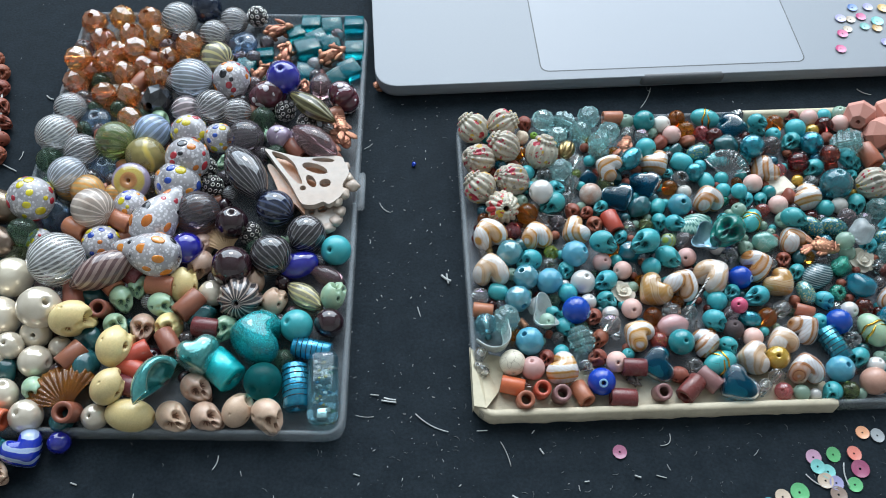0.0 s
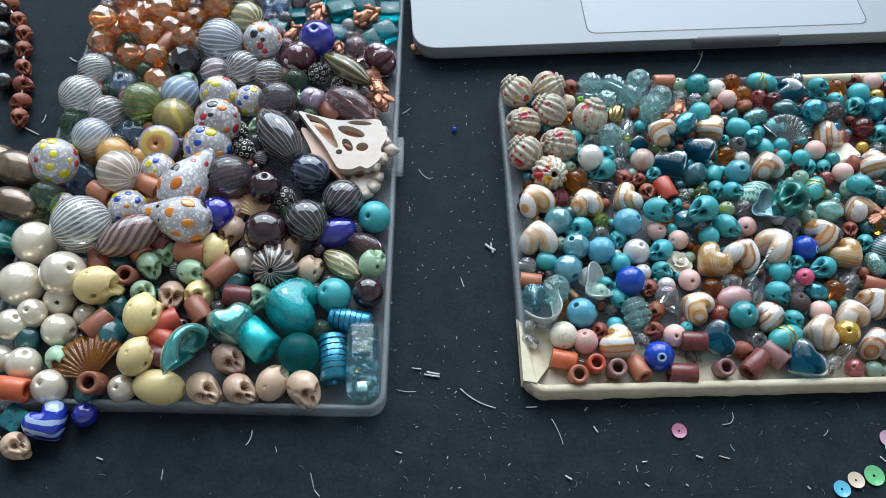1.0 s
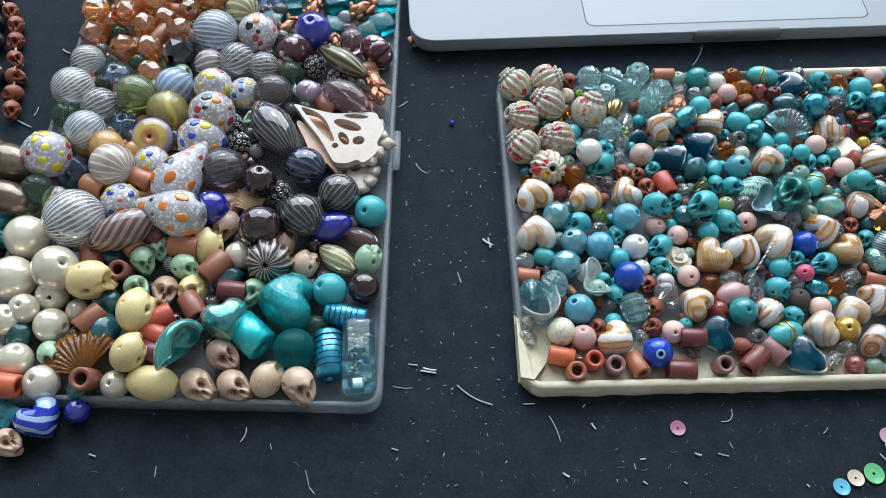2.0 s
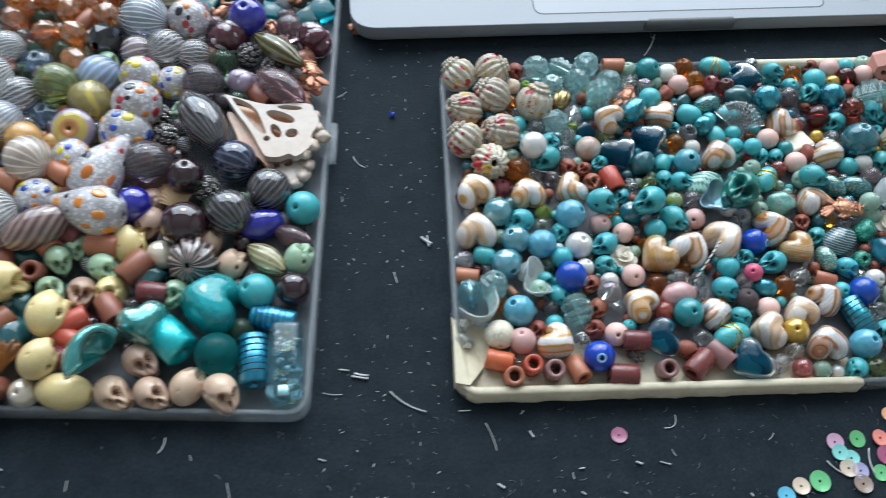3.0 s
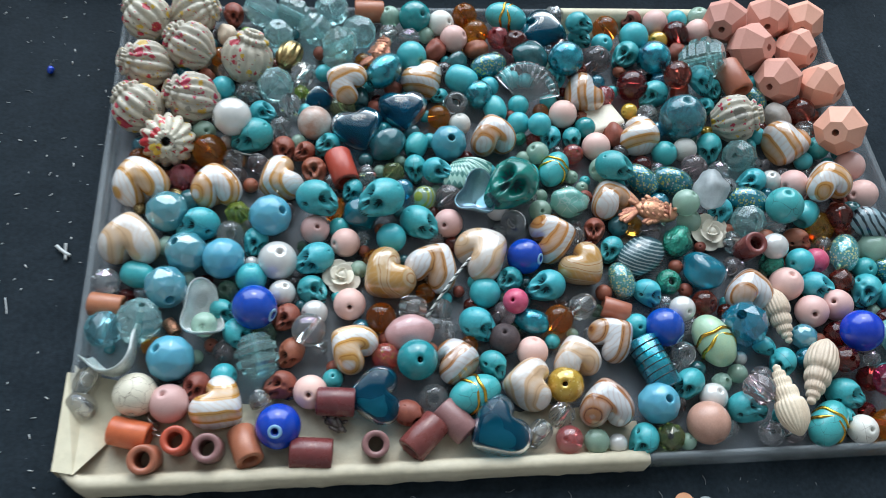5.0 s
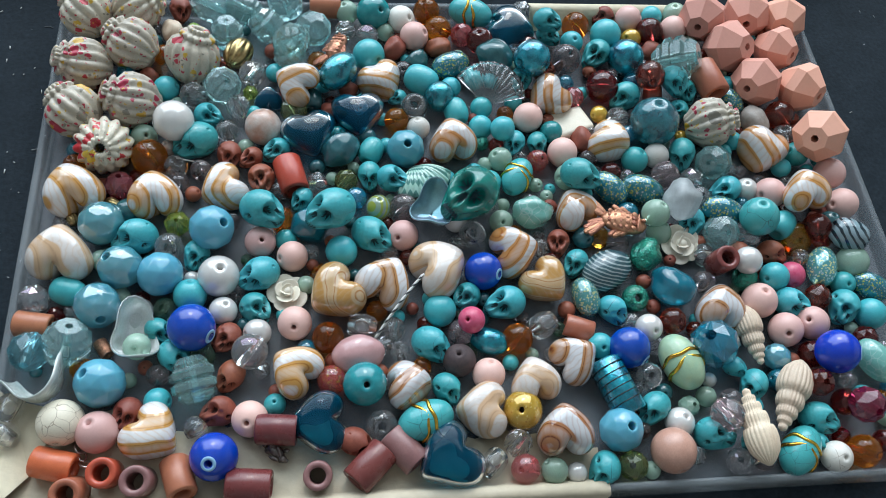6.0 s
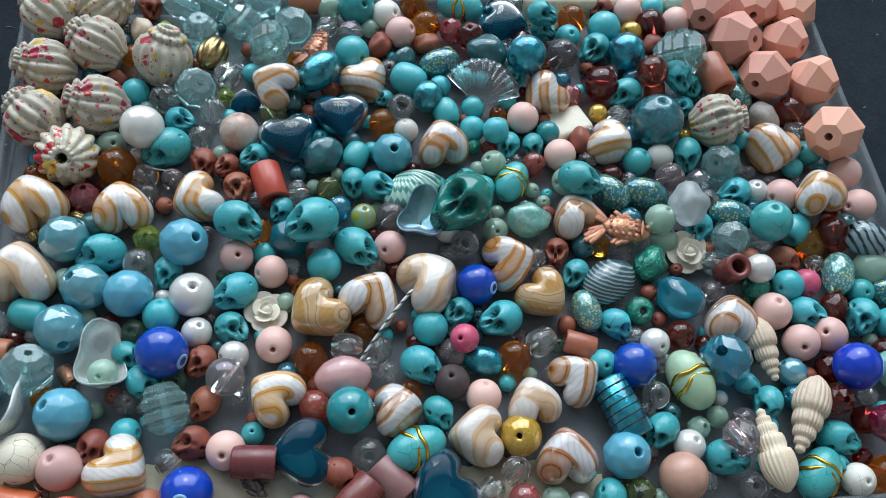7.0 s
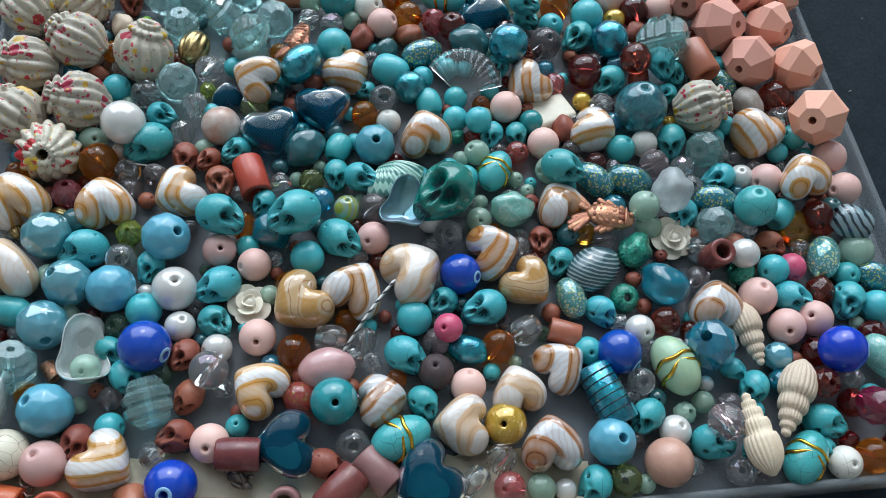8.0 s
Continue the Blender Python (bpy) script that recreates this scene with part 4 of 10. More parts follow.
M["coil"] = tube_mesh("coil", [(0.46 * math.cos(a * 0.5), 0.46 * math.sin(a * 0.5), -0.6 + 1.2 * a / 75) for a in range(76)], 0.015, 5)
M["band"] = tube_mesh("gold_line", [(0.485 * math.cos(a * math.pi / 20), 0.485 * math.sin(a * math.pi / 20), 0.07 * math.sin(a * math.pi / 10 + 1) + 0.03 * math.sin(a * math.pi / 4)) for a in range(41)], 0.052, 6)
M["ring"] = lathe("hole_ring", [(0.075, 0.4), (0.09, 0.497), (0.15, 0.484), (0.165, 0.46), (0.14, 0.42)], 22)
M["sequin"] = lathe("sequin", [(0.07, 0.0), (0.22, 0.004), (0.34, 0.02), (0.5, 0.055), (0.5, 0.07), (0.34, 0.04), (0.22, 0.022), (0.07, 0.02)], 18, smooth=False)


# ---- placing ----
def part(name, me, material, parent, label="", m=None):
    ob = new(name, me)
    if not me.materials:
        me.materials.append(None)
    ob.material_slots[0].link = "OBJECT"
    ob.material_slots[0].material = MATS[material]
    ob.parent = parent
    if m is not None:
        ob.matrix_basis = m
    return tagged(ob, label)


def thing(name, key, material, label, category, x, y, z, size, tilt=0.0, turn=0.0, roll=0.0, stretch=(1, 1, 1), second=None, group=""):
    """One loose thing of a shared mesh; x, y, z and size in millimetres."""
    me = M[key] if isinstance(key, str) else key
    want = 2 if second else 1
    while len(me.materials) < want:
        me.materials.append(None)
    ob = new(name, me)
    ob.material_slots[0].link = "OBJECT"
    ob.material_slots[0].material = MATS[material]
    if second:
        ob.material_slots[1].link = "OBJECT"
        ob.material_slots[1].material = MATS[second]
    s = size / 1000
    ob.matrix_basis = pose(x / 1000, y / 1000, z / 1000, tilt, roll, turn) @ Matrix.Diagonal((s * stretch[0], s * stretch[1], s * stretch[2], 1))
    return tagged(ob, label, category, group)


HUE = {"malachite": "large emerald-green", "turquoise": "turquoise-blue", "turquoise_lined": "turquoise-blue dark-lined", "turquoise_veined": "veined turquoise", "teal_stone": "deep teal", "slate_teal": "dark slate-teal", "brick_stone": "brick-red", "bone": "pale bone-coloured",
       "yellow_stone": "butter-yellow", "jade_pale": "pale jade-green", "pink_coral": "pale coral-pink", "peach_coral": "peach coral", "white_pearl": "white pearly", "cream_pearl": "large cream pearly",
       "howlite": "white cracked", "howlite_tan": "tan crackled", "lava": "dark rough lava", "sky_opal": "milky sky-blue", "sky_iridescent": "sky-blue iridescent", "royal_blue": "glossy royal-blue",
       "magenta_stone": "rose-magenta", "lime": "lime-green"}


def hue(material):
    return HUE.get(material) or material.replace("glass_", "").replace("_", " ")


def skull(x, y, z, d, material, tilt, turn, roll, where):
    # darker stone for the recesses, their shade and patina put into the colour
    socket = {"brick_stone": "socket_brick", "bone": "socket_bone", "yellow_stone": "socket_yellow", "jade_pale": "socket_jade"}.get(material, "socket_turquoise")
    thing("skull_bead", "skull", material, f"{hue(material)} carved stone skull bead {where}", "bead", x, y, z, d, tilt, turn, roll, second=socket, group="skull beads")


def ball(x, y, z, d, material, tilt, turn, roll, where):
    ob = thing("round_bead", "round", material, f"{hue(material)} round drilled bead {where}", "bead", x, y, z, d, tilt, turn, roll, group="round beads")
    if material == "royal_blue":
        part("hole_ring", M["ring"], "ring_pale", ob, "pale blue ring round the hole")


def seed(x, y, z, d, material, tilt, turn, roll, where):
    thing("seed_bead", "round_wide_hole", material, f"small {hue(material)} glass bead with wide hole {where}", "bead", x, y, z, d, tilt, turn, roll, group="small glass beads")


def glass(x, y, z, d, material, tilt, turn, roll, where):
    thing("glass_bead", "blown" if material == "glass_yellow" else "round", material, f"smooth round {hue(material)} glass bead {where}", "bead", x, y, z, d, tilt, turn, roll, group="round glass beads")


def facet(x, y, z, d, material, tilt, turn, roll, where):
    fine = material.startswith("sky_")
    thing("faceted_bead", "facet_fine" if fine else "facet", material, f"faceted round {hue(material)} bead {where}", "bead", x, y, z, d, tilt, turn, roll, group="faceted beads")


def bicone(x, y, z, d, material, tilt, turn, roll, where):
    thing("bicone_bead", "bicone", material, f"faceted {hue(material)} glass bicone bead {where}", "bead", x, y, z, d, tilt, turn, roll)


def tube(x, y, z, d, material, tilt, turn, roll, where):
    thing("tube_bead", "tube", material, f"{material.replace('tube_', '').replace('brown', 'dull')} brown-red plastic tube bead {where}", "bead", x, y, z, d, tilt, turn, roll, stretch=(1, 1, 1.12), group="plastic tube beads")


def heart(x, y, z, d, material, tilt, turn, roll, where):
    thing("heart_bead", "heart", material, f"white lampwork glass heart with {'caramel' if material != 'swirl_brown' else 'brown'} swirls {where}", "bead", x, y, z, d, tilt, turn, roll, group="swirled glass hearts")


def glassheart(x, y, z, d, material, tilt, turn, roll, where):
    thing("heart_bead", "heart_flat", material, f"transparent dark teal-blue glass heart {where}", "bead", x, y, z, d, tilt, turn, roll, group="teal glass hearts")


def fluted(x, y, z, d, material, tilt, turn, roll, where):
    thing("fluted_bead", "fluted", material, f"cream fluted bead with red-yellow flecks {where}", "bead", x, y, z, d * 0.98, tilt, turn, roll, stretch=(0.96, 0.96, 1.0), group="fluted cream beads")


def geometric(x, y, z, d, material, tilt, turn, roll, where):
    thing("geometric_bead", "geometric", material, f"matt coral silicone geometric bead {where}", "bead", x, y, z, d, tilt, turn, roll, group="coral geometric beads")


def turbine(x, y, z, d, material, tilt, turn, roll, where):
    thing("turbine_bead", "turbine", material, f"transparent aqua faceted turbine bead {where}", "bead", x, y, z, d, tilt, turn, roll, group="aqua turbine beads")


def nugget(x, y, z, d, material, tilt, turn, roll, where):
    k = "lump%d" % (int(x * 10 + y * 7) % 4)
    thing("nugget_bead", k, material, f"irregular {hue(material)} nugget bead {where}", "bead", x, y, z, d, tilt, turn, roll, group="nugget beads")


def pebble(x, y, z, d, material, tilt, turn, roll, where):
    thing("pebble_bead", "pebble", material, f"smooth flat {hue(material)} pebble bead {where}", "bead", x, y, z, d, tilt, turn, roll)


def oval(x, y, z, d, material, tilt, turn, roll, where):
    thing("oval_bead", "oval", material, f"oval {hue(material)} glass bead {where}", "bead", x, y, z, d * 0.72, tilt, turn, roll, group="oval glass beads")


def goldoval(x, y, z, d, material, tilt, turn, roll, where):
    ob = thing("oval_bead", "oval", material, f"oval turquoise bead with gold lines {where}", "bead", x, y, z, d * 0.72, tilt, turn, roll, group="gold-lined turquoise beads")
    for h, a in ((-0.18, 20), (0.2, -25)):
        part("gold_line", M["band"], "gold_leaf", ob, "thin metallic gold line", pose(0, 0, h, a * 0.5, a * 0.3, a))


def barrel(x, y, z, d, material, tilt, turn, roll, where):
    thing("barrel_bead", "barrel", material, f"{hue(material)} barrel bead {where}", "bead", x, y, z, d * 0.95, tilt, turn, roll, group="barrel beads")


def coiled(x, y, z, d, material, tilt, turn, roll, where):
    ob = thing("cylinder_bead", "cylinder", material, f"{'teal' if material == 'foil_teal' else 'blue'} foil glass cylinder bead with dark coil {where}", "bead", x, y, z, d * 0.66, tilt, turn, roll)
    part("coil", M["coil"], "wire_black", ob, "thin black spiral line")


def foiltube(x, y, z, d, material, tilt, turn, roll, where):
    thing("cylinder_bead", "cylinder", material, f"shiny teal foil glass barrel bead {where}", "bead", x, y, z, d * 0.7, tilt, turn, roll, stretch=(1.12, 1.12, 0.68))


def rose(x, y, z, d, material, tilt, turn, roll, where):
    ob = thing("rose_bead", "rose", material, f"{hue(material)} carved rose flower bead {where}", "bead", x, y, z, d * 1.05, tilt, turn, roll)
    for name, m in ROSE:
        part(name, M["petal"], material, ob, "", m)


def fishy(x, y, z, d, material, tilt, turn, roll, where):
    ob = thing("fish_charm", "fish", material, f"antique copper goldfish charm bead {where}", "charm", x, y, z, d, tilt, turn, roll)
    for name, m in FISH:
        part(name, M["ray" if name in ("tail_ray", "fin") else "chalk"], material, ob, "", m)


def beastly(x, y, z, d, material, tilt, turn, roll, where):
    ob = thing("rabbit_charm", "beast", material, f"antique copper rabbit charm bead {where}", "charm", x, y, z, d, tilt, turn, roll, group="copper rabbit charms")
    for name, m in BEAST:
        part(name, M["chalk"], material, ob, "", m)


def spire(x, y, z, d, material, tilt, turn, roll, where):
    thing("spiral_shell", "spire", material, f"cream ribbed spiral sea shell {where}", "shell", x, y, z, d * 0.74, tilt, turn, roll, group="spiral sea shells")


def fan(x, y, z, d, material, tilt, turn, roll, where):
    thing("fan_bead", "fan", material, f"ribbed fan-shaped {hue(material)} bead {where}", "bead", x, y, z, d, tilt, turn, roll)


def scallop(x, y, z, d, material, tilt, turn, roll, where):
    thing("scallop_shell", "scallop", material, f"small ribbed {hue(material).replace('shell ', '')} scallop shell {where}", "shell", x, y, z, d, tilt, turn, roll)


def curl(x, y, z, d, material, tilt, turn, roll, where):
    thing("curled_shell", "curl", material, f"translucent white curled glass shell {where}", "bead", x, y, z, d, tilt, turn, roll)


def crescent(x, y, z, d, material, tilt, turn, roll, where):
    thing("crescent_shell", "crescent", material, f"curved white broken shell piece with wavy rim {where}", "shell", x, y, z, d, tilt, turn, roll)


def cup(x, y, z, d, material, tilt, turn, roll, where):
    thing("cup_shell", "cup", material, f"silvery cupped shell bead {where}", "bead", x, y, z, d, tilt, turn, roll)


def leaf(x, y, z, d, material, tilt, turn, roll, where):
    thing("leaf_bead", "leaf", material, f"twisted teal foil glass leaf bead {where}", "bead", x, y, z, d, tilt, turn, roll)


def blown(x, y, z, d, material, tilt, turn, roll, where):
    thing("blown_bead", "blown", material, f"blown glass {hue(material).replace('blown ', '')} striped bead {where}", "bead", x, y, z, d, tilt, turn, roll, group="blown glass beads")


def melon(x, y, z, d, material, tilt, turn, roll, where):
    thing("melon_bead", "melon", material, f"dark ribbed melon bead with pale stripes {where}", "bead", x, y, z, d, tilt, turn, roll)


def disc(x, y, z, d, material, tilt, turn, roll, where):
    thing("disc_bead", "disc", material, f"flat round {hue(material)} glass bead {where}", "bead", x, y, z, d, tilt, turn, roll)


DOT_HUES = {"dots_bright": ("dot_yellow", "dot_red", "dot_yellow"), "dots_cool": ("dot_blue", "dot_orange", "dot_yellow"), "dots_warm": ("dot_orange", "dot_red", "dot_black"), "dots_dark": ("dot_orange", "dot_black", "dot_orange")}


def dotted(x, y, z, d, material, tilt, turn, roll, where):
    ob = thing("dotted_bead", "blown", "milk_glass", f"milky glass bead with coloured dots {where}", "bead", x, y, z, d, tilt, turn, roll, group="dotted glass beads")
    for k in range(3):
        part("dots", M["dots%d" % k], DOT_HUES[material][k], ob, f"fused {DOT_HUES[material][k][4:]} glass dots")


def dropdot(x, y, z, d, material, tilt, turn, roll, where):
    ob = thing("teardrop_bead", "drop", "milk_glass", f"milky glass teardrop with coloured dots {where}", "bead", x, y, z, d * 0.75, tilt, turn, roll, group="dotted glass beads")
    for k in range(3):
        part("dots", M["drop_dots%d" % k], DOT_HUES[material][k], ob, f"fused {DOT_HUES[material][k][4:]} glass dots")


def plumdot(x, y, z, d, material, tilt, turn, roll, where):
    ob = thing("dotted_bead", "flower", material, f"{hue(material)} flower bead with white dots {where}", "bead", x, y, z, d, tilt, turn, roll)
    part("dots", M["dots"], "dots_white", ob, "small white dots", Matrix.Diagonal((0.97, 0.97, 0.8, 1)))


def filigree_ball(x, y, z, d, material, tilt, turn, roll, where):
    ob = thing("filigree_bead", "filigree", material, f"antique silver filigree ball bead {where}", "bead", x, y, z, d * 1.04, tilt, turn, roll, group="silver filigree beads")
    # dark ball added behind the loops, standing for the shaded hollow
    part("core", M["core"], "rubber_dark", ob, "dark ball for the shade in the hollow", Matrix.Diagonal((0.84, 0.84, 0.84, 1)))


def goldbead(x, y, z, d, material, tilt, turn, roll, where):
    thing("gold_bead", M["melon"], material, f"antique gold ribbed oval bead {where}", "bead", x, y, z, d, tilt, turn, roll, stretch=(0.8, 0.8, 1.1))


def cube(x, y, z, d, material, tilt, turn, roll, where):
    thing("cube_bead", "cube", material, f"teal foil glass cube bead {where}", "bead", x, y, z, d, tilt, turn, roll, group="teal foil cubes")


def square(x, y, z, d, material, tilt, turn, roll, where):
    thing("square_bead", "square", material, f"cream flat rectangular shell bead {where}", "bead", x, y, z, d, tilt, turn, roll)


def spindle(x, y, z, d, material, tilt, turn, roll, where):
    thing("spindle_bead", "spindle", material, f"long ribbed {hue(material)} glass spindle bead {where}", "bead", x, y, z, d * 0.56, tilt, turn, roll)


def pod(x, y, z, d, material, tilt, turn, roll, where):
    thing("pod_bead", "pod", material, f"long {hue(material)} glass pod bead {where}", "bead", x, y, z, d * 0.6, tilt, turn, roll)


def drop(x, y, z, d, material, tilt, turn, roll, where):
    thing("teardrop_bead", "drop", material, f"{hue(material)} glass teardrop bead {where}", "bead", x, y, z, d * 0.68, tilt, turn, roll)


def sequin(x, y, z, d, material, tilt, turn, roll, where):
    thing("sequin", "sequin", material, f"iridescent {material.replace('sequin_', '')} cupped sequin {where}", "sequin", x, y, z, d, tilt, turn, roll, group="loose sequins")


# ---- the room that closes the place ----
def box(name, x0, x1, y0, y1, z0, z1, material, label="", kind="", category="", parent=None, bevel=0.0):
    bm = bmesh.new()
    bmesh.ops.create_cube(bm, size=1.0)
    bmesh.ops.scale(bm, vec=(x1 - x0, y1 - y0, z1 - z0), verts=bm.verts)
    bmesh.ops.translate(bm, vec=((x0 + x1) / 2, (y0 + y1) / 2, (z0 + z1) / 2), verts=bm.verts)
    if bevel:
        bmesh.ops.bevel(bm, geom=bm.edges[:], offset=bevel, segments=2, affect="EDGES", profile=0.5)
    me = bpy.data.meshes.new(name)
    bm.to_mesh(me)
    bm.free()
    me.materials.append(MATS[material])
    ob = new(name, me)
    ob.parent = parent
    return tagged(ob, label, category, "", kind)


box("floor", -2.0, 2.0, -2.0, 1.3, -0.80, -0.74, "floor_wood", "brown wooden floor under the table", "structure", "floor")
box("ceiling", -2.0, 2.0, -2.0, 1.3, 1.75, 1.80, "ceiling_paint", "plain white ceiling", "structure", "ceiling")
box("wall_south", -2.0, 2.0, -2.1, -2.0, -0.80, 1.80, "wall_paint", "plain pale wall", "structure", "wall")
box("wall_west", -2.1, -2.0, -2.1, 1.4, -0.80, 1.80, "wall_paint", "plain pale wall", "structure", "wall")
box("wall_east", 2.0, 2.1, -2.1, 1.4, -0.80, 1.80, "wall_paint", "plain pale wall", "structure", "wall")
W0, W1, H0, H1 = WIN_X - 1.25, WIN_X + 1.25, WIN_Z - 0.75, WIN_Z + 0.75
box("wall_north", -2.0, W0, 1.3, 1.4, -0.80, 1.80, "wall_paint", "plain pale wall beside the window", "structure", "wall")
box("wall_north", W1, 2.0, 1.3, 1.4, -0.80, 1.80, "wall_paint", "plain pale wall beside the window", "structure", "wall")
box("wall_north", W0, W1, 1.3, 1.4, -0.80, H0, "wall_paint", "plain pale wall under the window", "structure", "wall")
box("wall_north", W0, W1, 1.3, 1.4, H1, 1.80, "wall_paint", "plain pale wall over the window", "structure", "wall")
window = tagged(new("window_1"), "white framed window opening to a grey sky", "window", "", "structure")
box("window_frame", W0, W0 + 0.05, 1.31, 1.39, H0, H1, "frame_white", parent=window)
box("window_frame", W1 - 0.05, W1, 1.31, 1.39, H0, H1, "frame_white", parent=window)
box("window_frame", W0 + 0.05, W1 - 0.05, 1.31, 1.39, H0, H0 + 0.05, "frame_white", parent=window)
box("window_frame", W0 + 0.05, W1 - 0.05, 1.31, 1.39, H1 - 0.05, H1, "frame_white", parent=window)

# ---- the black table ----
table = tagged(new("table"), "matt black table top dusted with lint", "table")
box("tabletop", -0.75, 0.75, -0.45, 0.62, -0.03, 0.0, "table_black", "matt black surface", parent=table, bevel=0.004)
for tx in (-0.68, 0.68):
    for ty in (-0.38, 0.55):
        box("leg", tx - 0.03, tx + 0.03, ty - 0.03, ty + 0.03, -0.74, -0.03, "rubber_dark", parent=table)


# ---- trays ----
def rounded_outline(corners, radius, seg=6):
    out, n = [], len(corners)
    for i, c in enumerate(corners):
        c = Vector(c)
        a = (Vector(corners[i - 1]) - c).normalized()
        b = (Vector(corners[(i + 1) % n]) - c).normalized()
        for k in range(seg + 1):
            f = k / seg
            out.append(c + a * radius * (1 - f) ** 2 + b * radius * f ** 2)
    return out


def inset_loop(loop, d):
    out, n = [], len(loop)
    for i in range(n):
        t = (loop[(i + 1) % n] - loop[i - 1]).normalized()
        out.append(loop[i] + Vector((-t.y, t.x)) * d)
    return out


def tray(name, corners, height, label):
    """A shallow lid of clear plastic: floor sheet and a thin raised rim with a rolled top."""
    top = tagged(new(name), label, "tray")
    outer = rounded_outline(corners, 0.008)
    n = len(outer)
    floor_loop = inset_loop(outer, 0.0022)
    vs = [(p.x, p.y, 0.0006) for p in floor_loop] + [(p.x, p.y, 0.0016) for p in floor_loop]
    fs = [tuple(range(n))[::-1], tuple(range(n, 2 * n))] + [(i, (i + 1) % n, n + (i + 1) % n, n + i) for i in range(n)]
    part("tray_floor", mesh_of("tray_floor", vs, fs, False), "tray_plastic", top, "thin frosted plastic sheet")
    rings = [(-0.0004, 0.0), (-0.0002, height - 0.0006), (0.0001, height), (0.0014, height), (0.0018, height - 0.0005), (0.0020, 0.0004)]
    vs, fs = [], []
    for d, z in rings:
        vs += [(p.x, p.y, z) for p in inset_loop(outer, d)]
    m = len(rings)
    for r in range(m):
        r2 = (r + 1) % m
        for i in range(n):
            i2 = (i + 1) % n
            fs.append((r * n + i, r * n + i2, r2 * n + i2, r2 * n + i))
    part("rim", mesh_of("rim", vs, fs), "tray_rim_plastic", top, "clear frosted rim")
    return top


R_NL, R_NR, R_FR, R_FL = (0.0, 0.0), (0.2380, 0.0005), (0.2318, 0.1535), (0.0, 0.1492)
L_NL, L_NR, L_FR, L_FL = (-0.1990, 0.0018), (-0.0510, -0.0055), (-0.0427, 0.2235), (-0.1895, 0.2290)
right_tray = tray("tray", [R_NL, R_NR, R_FR, R_FL], 0.0068, "clear plastic lid used as bead tray, edge mended with tape")
left_tray = tray("tray", [L_NL, L_NR, L_FR, L_FL], 0.0068, "clear plastic lid full of glass beads on the table")
part("clasp", rounded_box("clasp", 0.0035, 0.019, 0.0045, 0.001, 2), "tray_rim_plastic", left_tray, "small snap tab on the rim", pose(-0.0452, 0.1100, 0.0045, 0, 0, -2.0))


def tape_strip(name, x0, x1, inside, seedling, near=True):
    """Masking tape folded over a rim: from the tray floor up the wall, over the edge and down outside."""
    nu, vs, fs = 70, [], []
    for side in (0, 1):
        for i in range(nu + 1):
            f = i / nu
            x = x0 + (x1 - x0) * f
            e = 0.0 if near else 0.1492 + 0.0043 * x / 0.2318
            s = 1 if near else -1
            e += 0.006 * max(0.0, 1 - (x - x0) / 0.008) ** 2 if near else 0.0
            wob = 0.0010 * noise.noise(Vector((x * 60, seedling, 0))) + 0.0006 * noise.noise(Vector((x * 240, seedling, 3)))
            deep = inside * (1 - 0.5 * f * near) + 5 * wob
            for off, z in ((deep, 0.0019), (deep * 0.6, 0.0020 + abs(wob) * 0.4), (0.0042, 0.0024), (0.0024, 0.0068 + wob * 0.3), (0.0006, 0.0072 + wob * 0.3), (-0.0006, 0.0066), (-0.0008 - abs(wob), 0.0006)):
                vs.append((x, e + s * off, z - 0.00018 * side))
    w, half = 7, 7 * (nu + 1)
    for i in range(nu):
        for j in range(w - 1):
            a = i * w + j
            fs += [(a, a + w, a + w + 1, a + 1), (half + a, half + a + 1, half + a + w + 1, half + a + w)]
        for j in (0, w - 1):
            a, b = i * w + j, (i + 1) * w + j
            fs.append((a, half + a, half + b, b))
    return mesh_of(name, vs, fs)


tape = tagged(new("masking_tape", tape_strip("masking_tape", -0.0008, 0.142, 0.026, 2.0)), "cream masking tape folded over the tray's edge", "tape")
tape.data.materials.append(MATS["masking_tape"])
tape_far = tagged(new("masking_tape", tape_strip("masking_tape", 0.140, 0.212, 0.008, 6.0, False)), "short strip of cream masking tape on the rim", "tape")
tape_far.data.materials.append(MATS["masking_tape"])
fold_vs = [(-0.0008, 0.004, 0.0077), (-0.0006, 0.028, 0.0074), (0.0030, 0.029, 0.0025), (0.0145, 0.026, 0.0024), (0.0095, 0.011, 0.0034), (0.004, 0.003, 0.0076), (-0.0010, 0.004, 0.001), (-0.0008, 0.027, 0.001)]
fold = mesh_of("tape_fold", fold_vs, [(0, 5, 4, 2, 1), (4, 3, 2), (0, 1, 7, 6)], False)
part("tape_fold", fold, "masking_tape", tape, "folded corner flap")

# ---- laptop ----
LAP = pose(-0.0385, 0.1690, 0, 0, 0, 1.8)
laptop = tagged(new("laptop"), "silver aluminium laptop, front edge with trackpad", "laptop")
laptop.matrix_basis = LAP


def slab(name, w, d, z_rings, radius, seg=8):
    """Rounded-corner slab from (inset, height) rings."""
    base = rounded_outline([(0, 0), (w, 0), (w, d), (0, d)], radius, seg)
    n, vs, fs = len(base), [], []
    for ins, z in z_rings:
        vs += [(p.x, p.y, z) for p in inset_loop(base, ins)]
    for r in range(len(z_rings) - 1):
        for i in range(n):
            i2 = (i + 1) % n
            fs.append((r * n + i, r * n + i2, (r + 1) * n + i2, (r + 1) * n + i))
    fs += [tuple(range(n))[::-1], tuple(range((len(z_rings) - 1) * n, len(z_rings) * n))]
    return mesh_of(name, vs, fs, False)


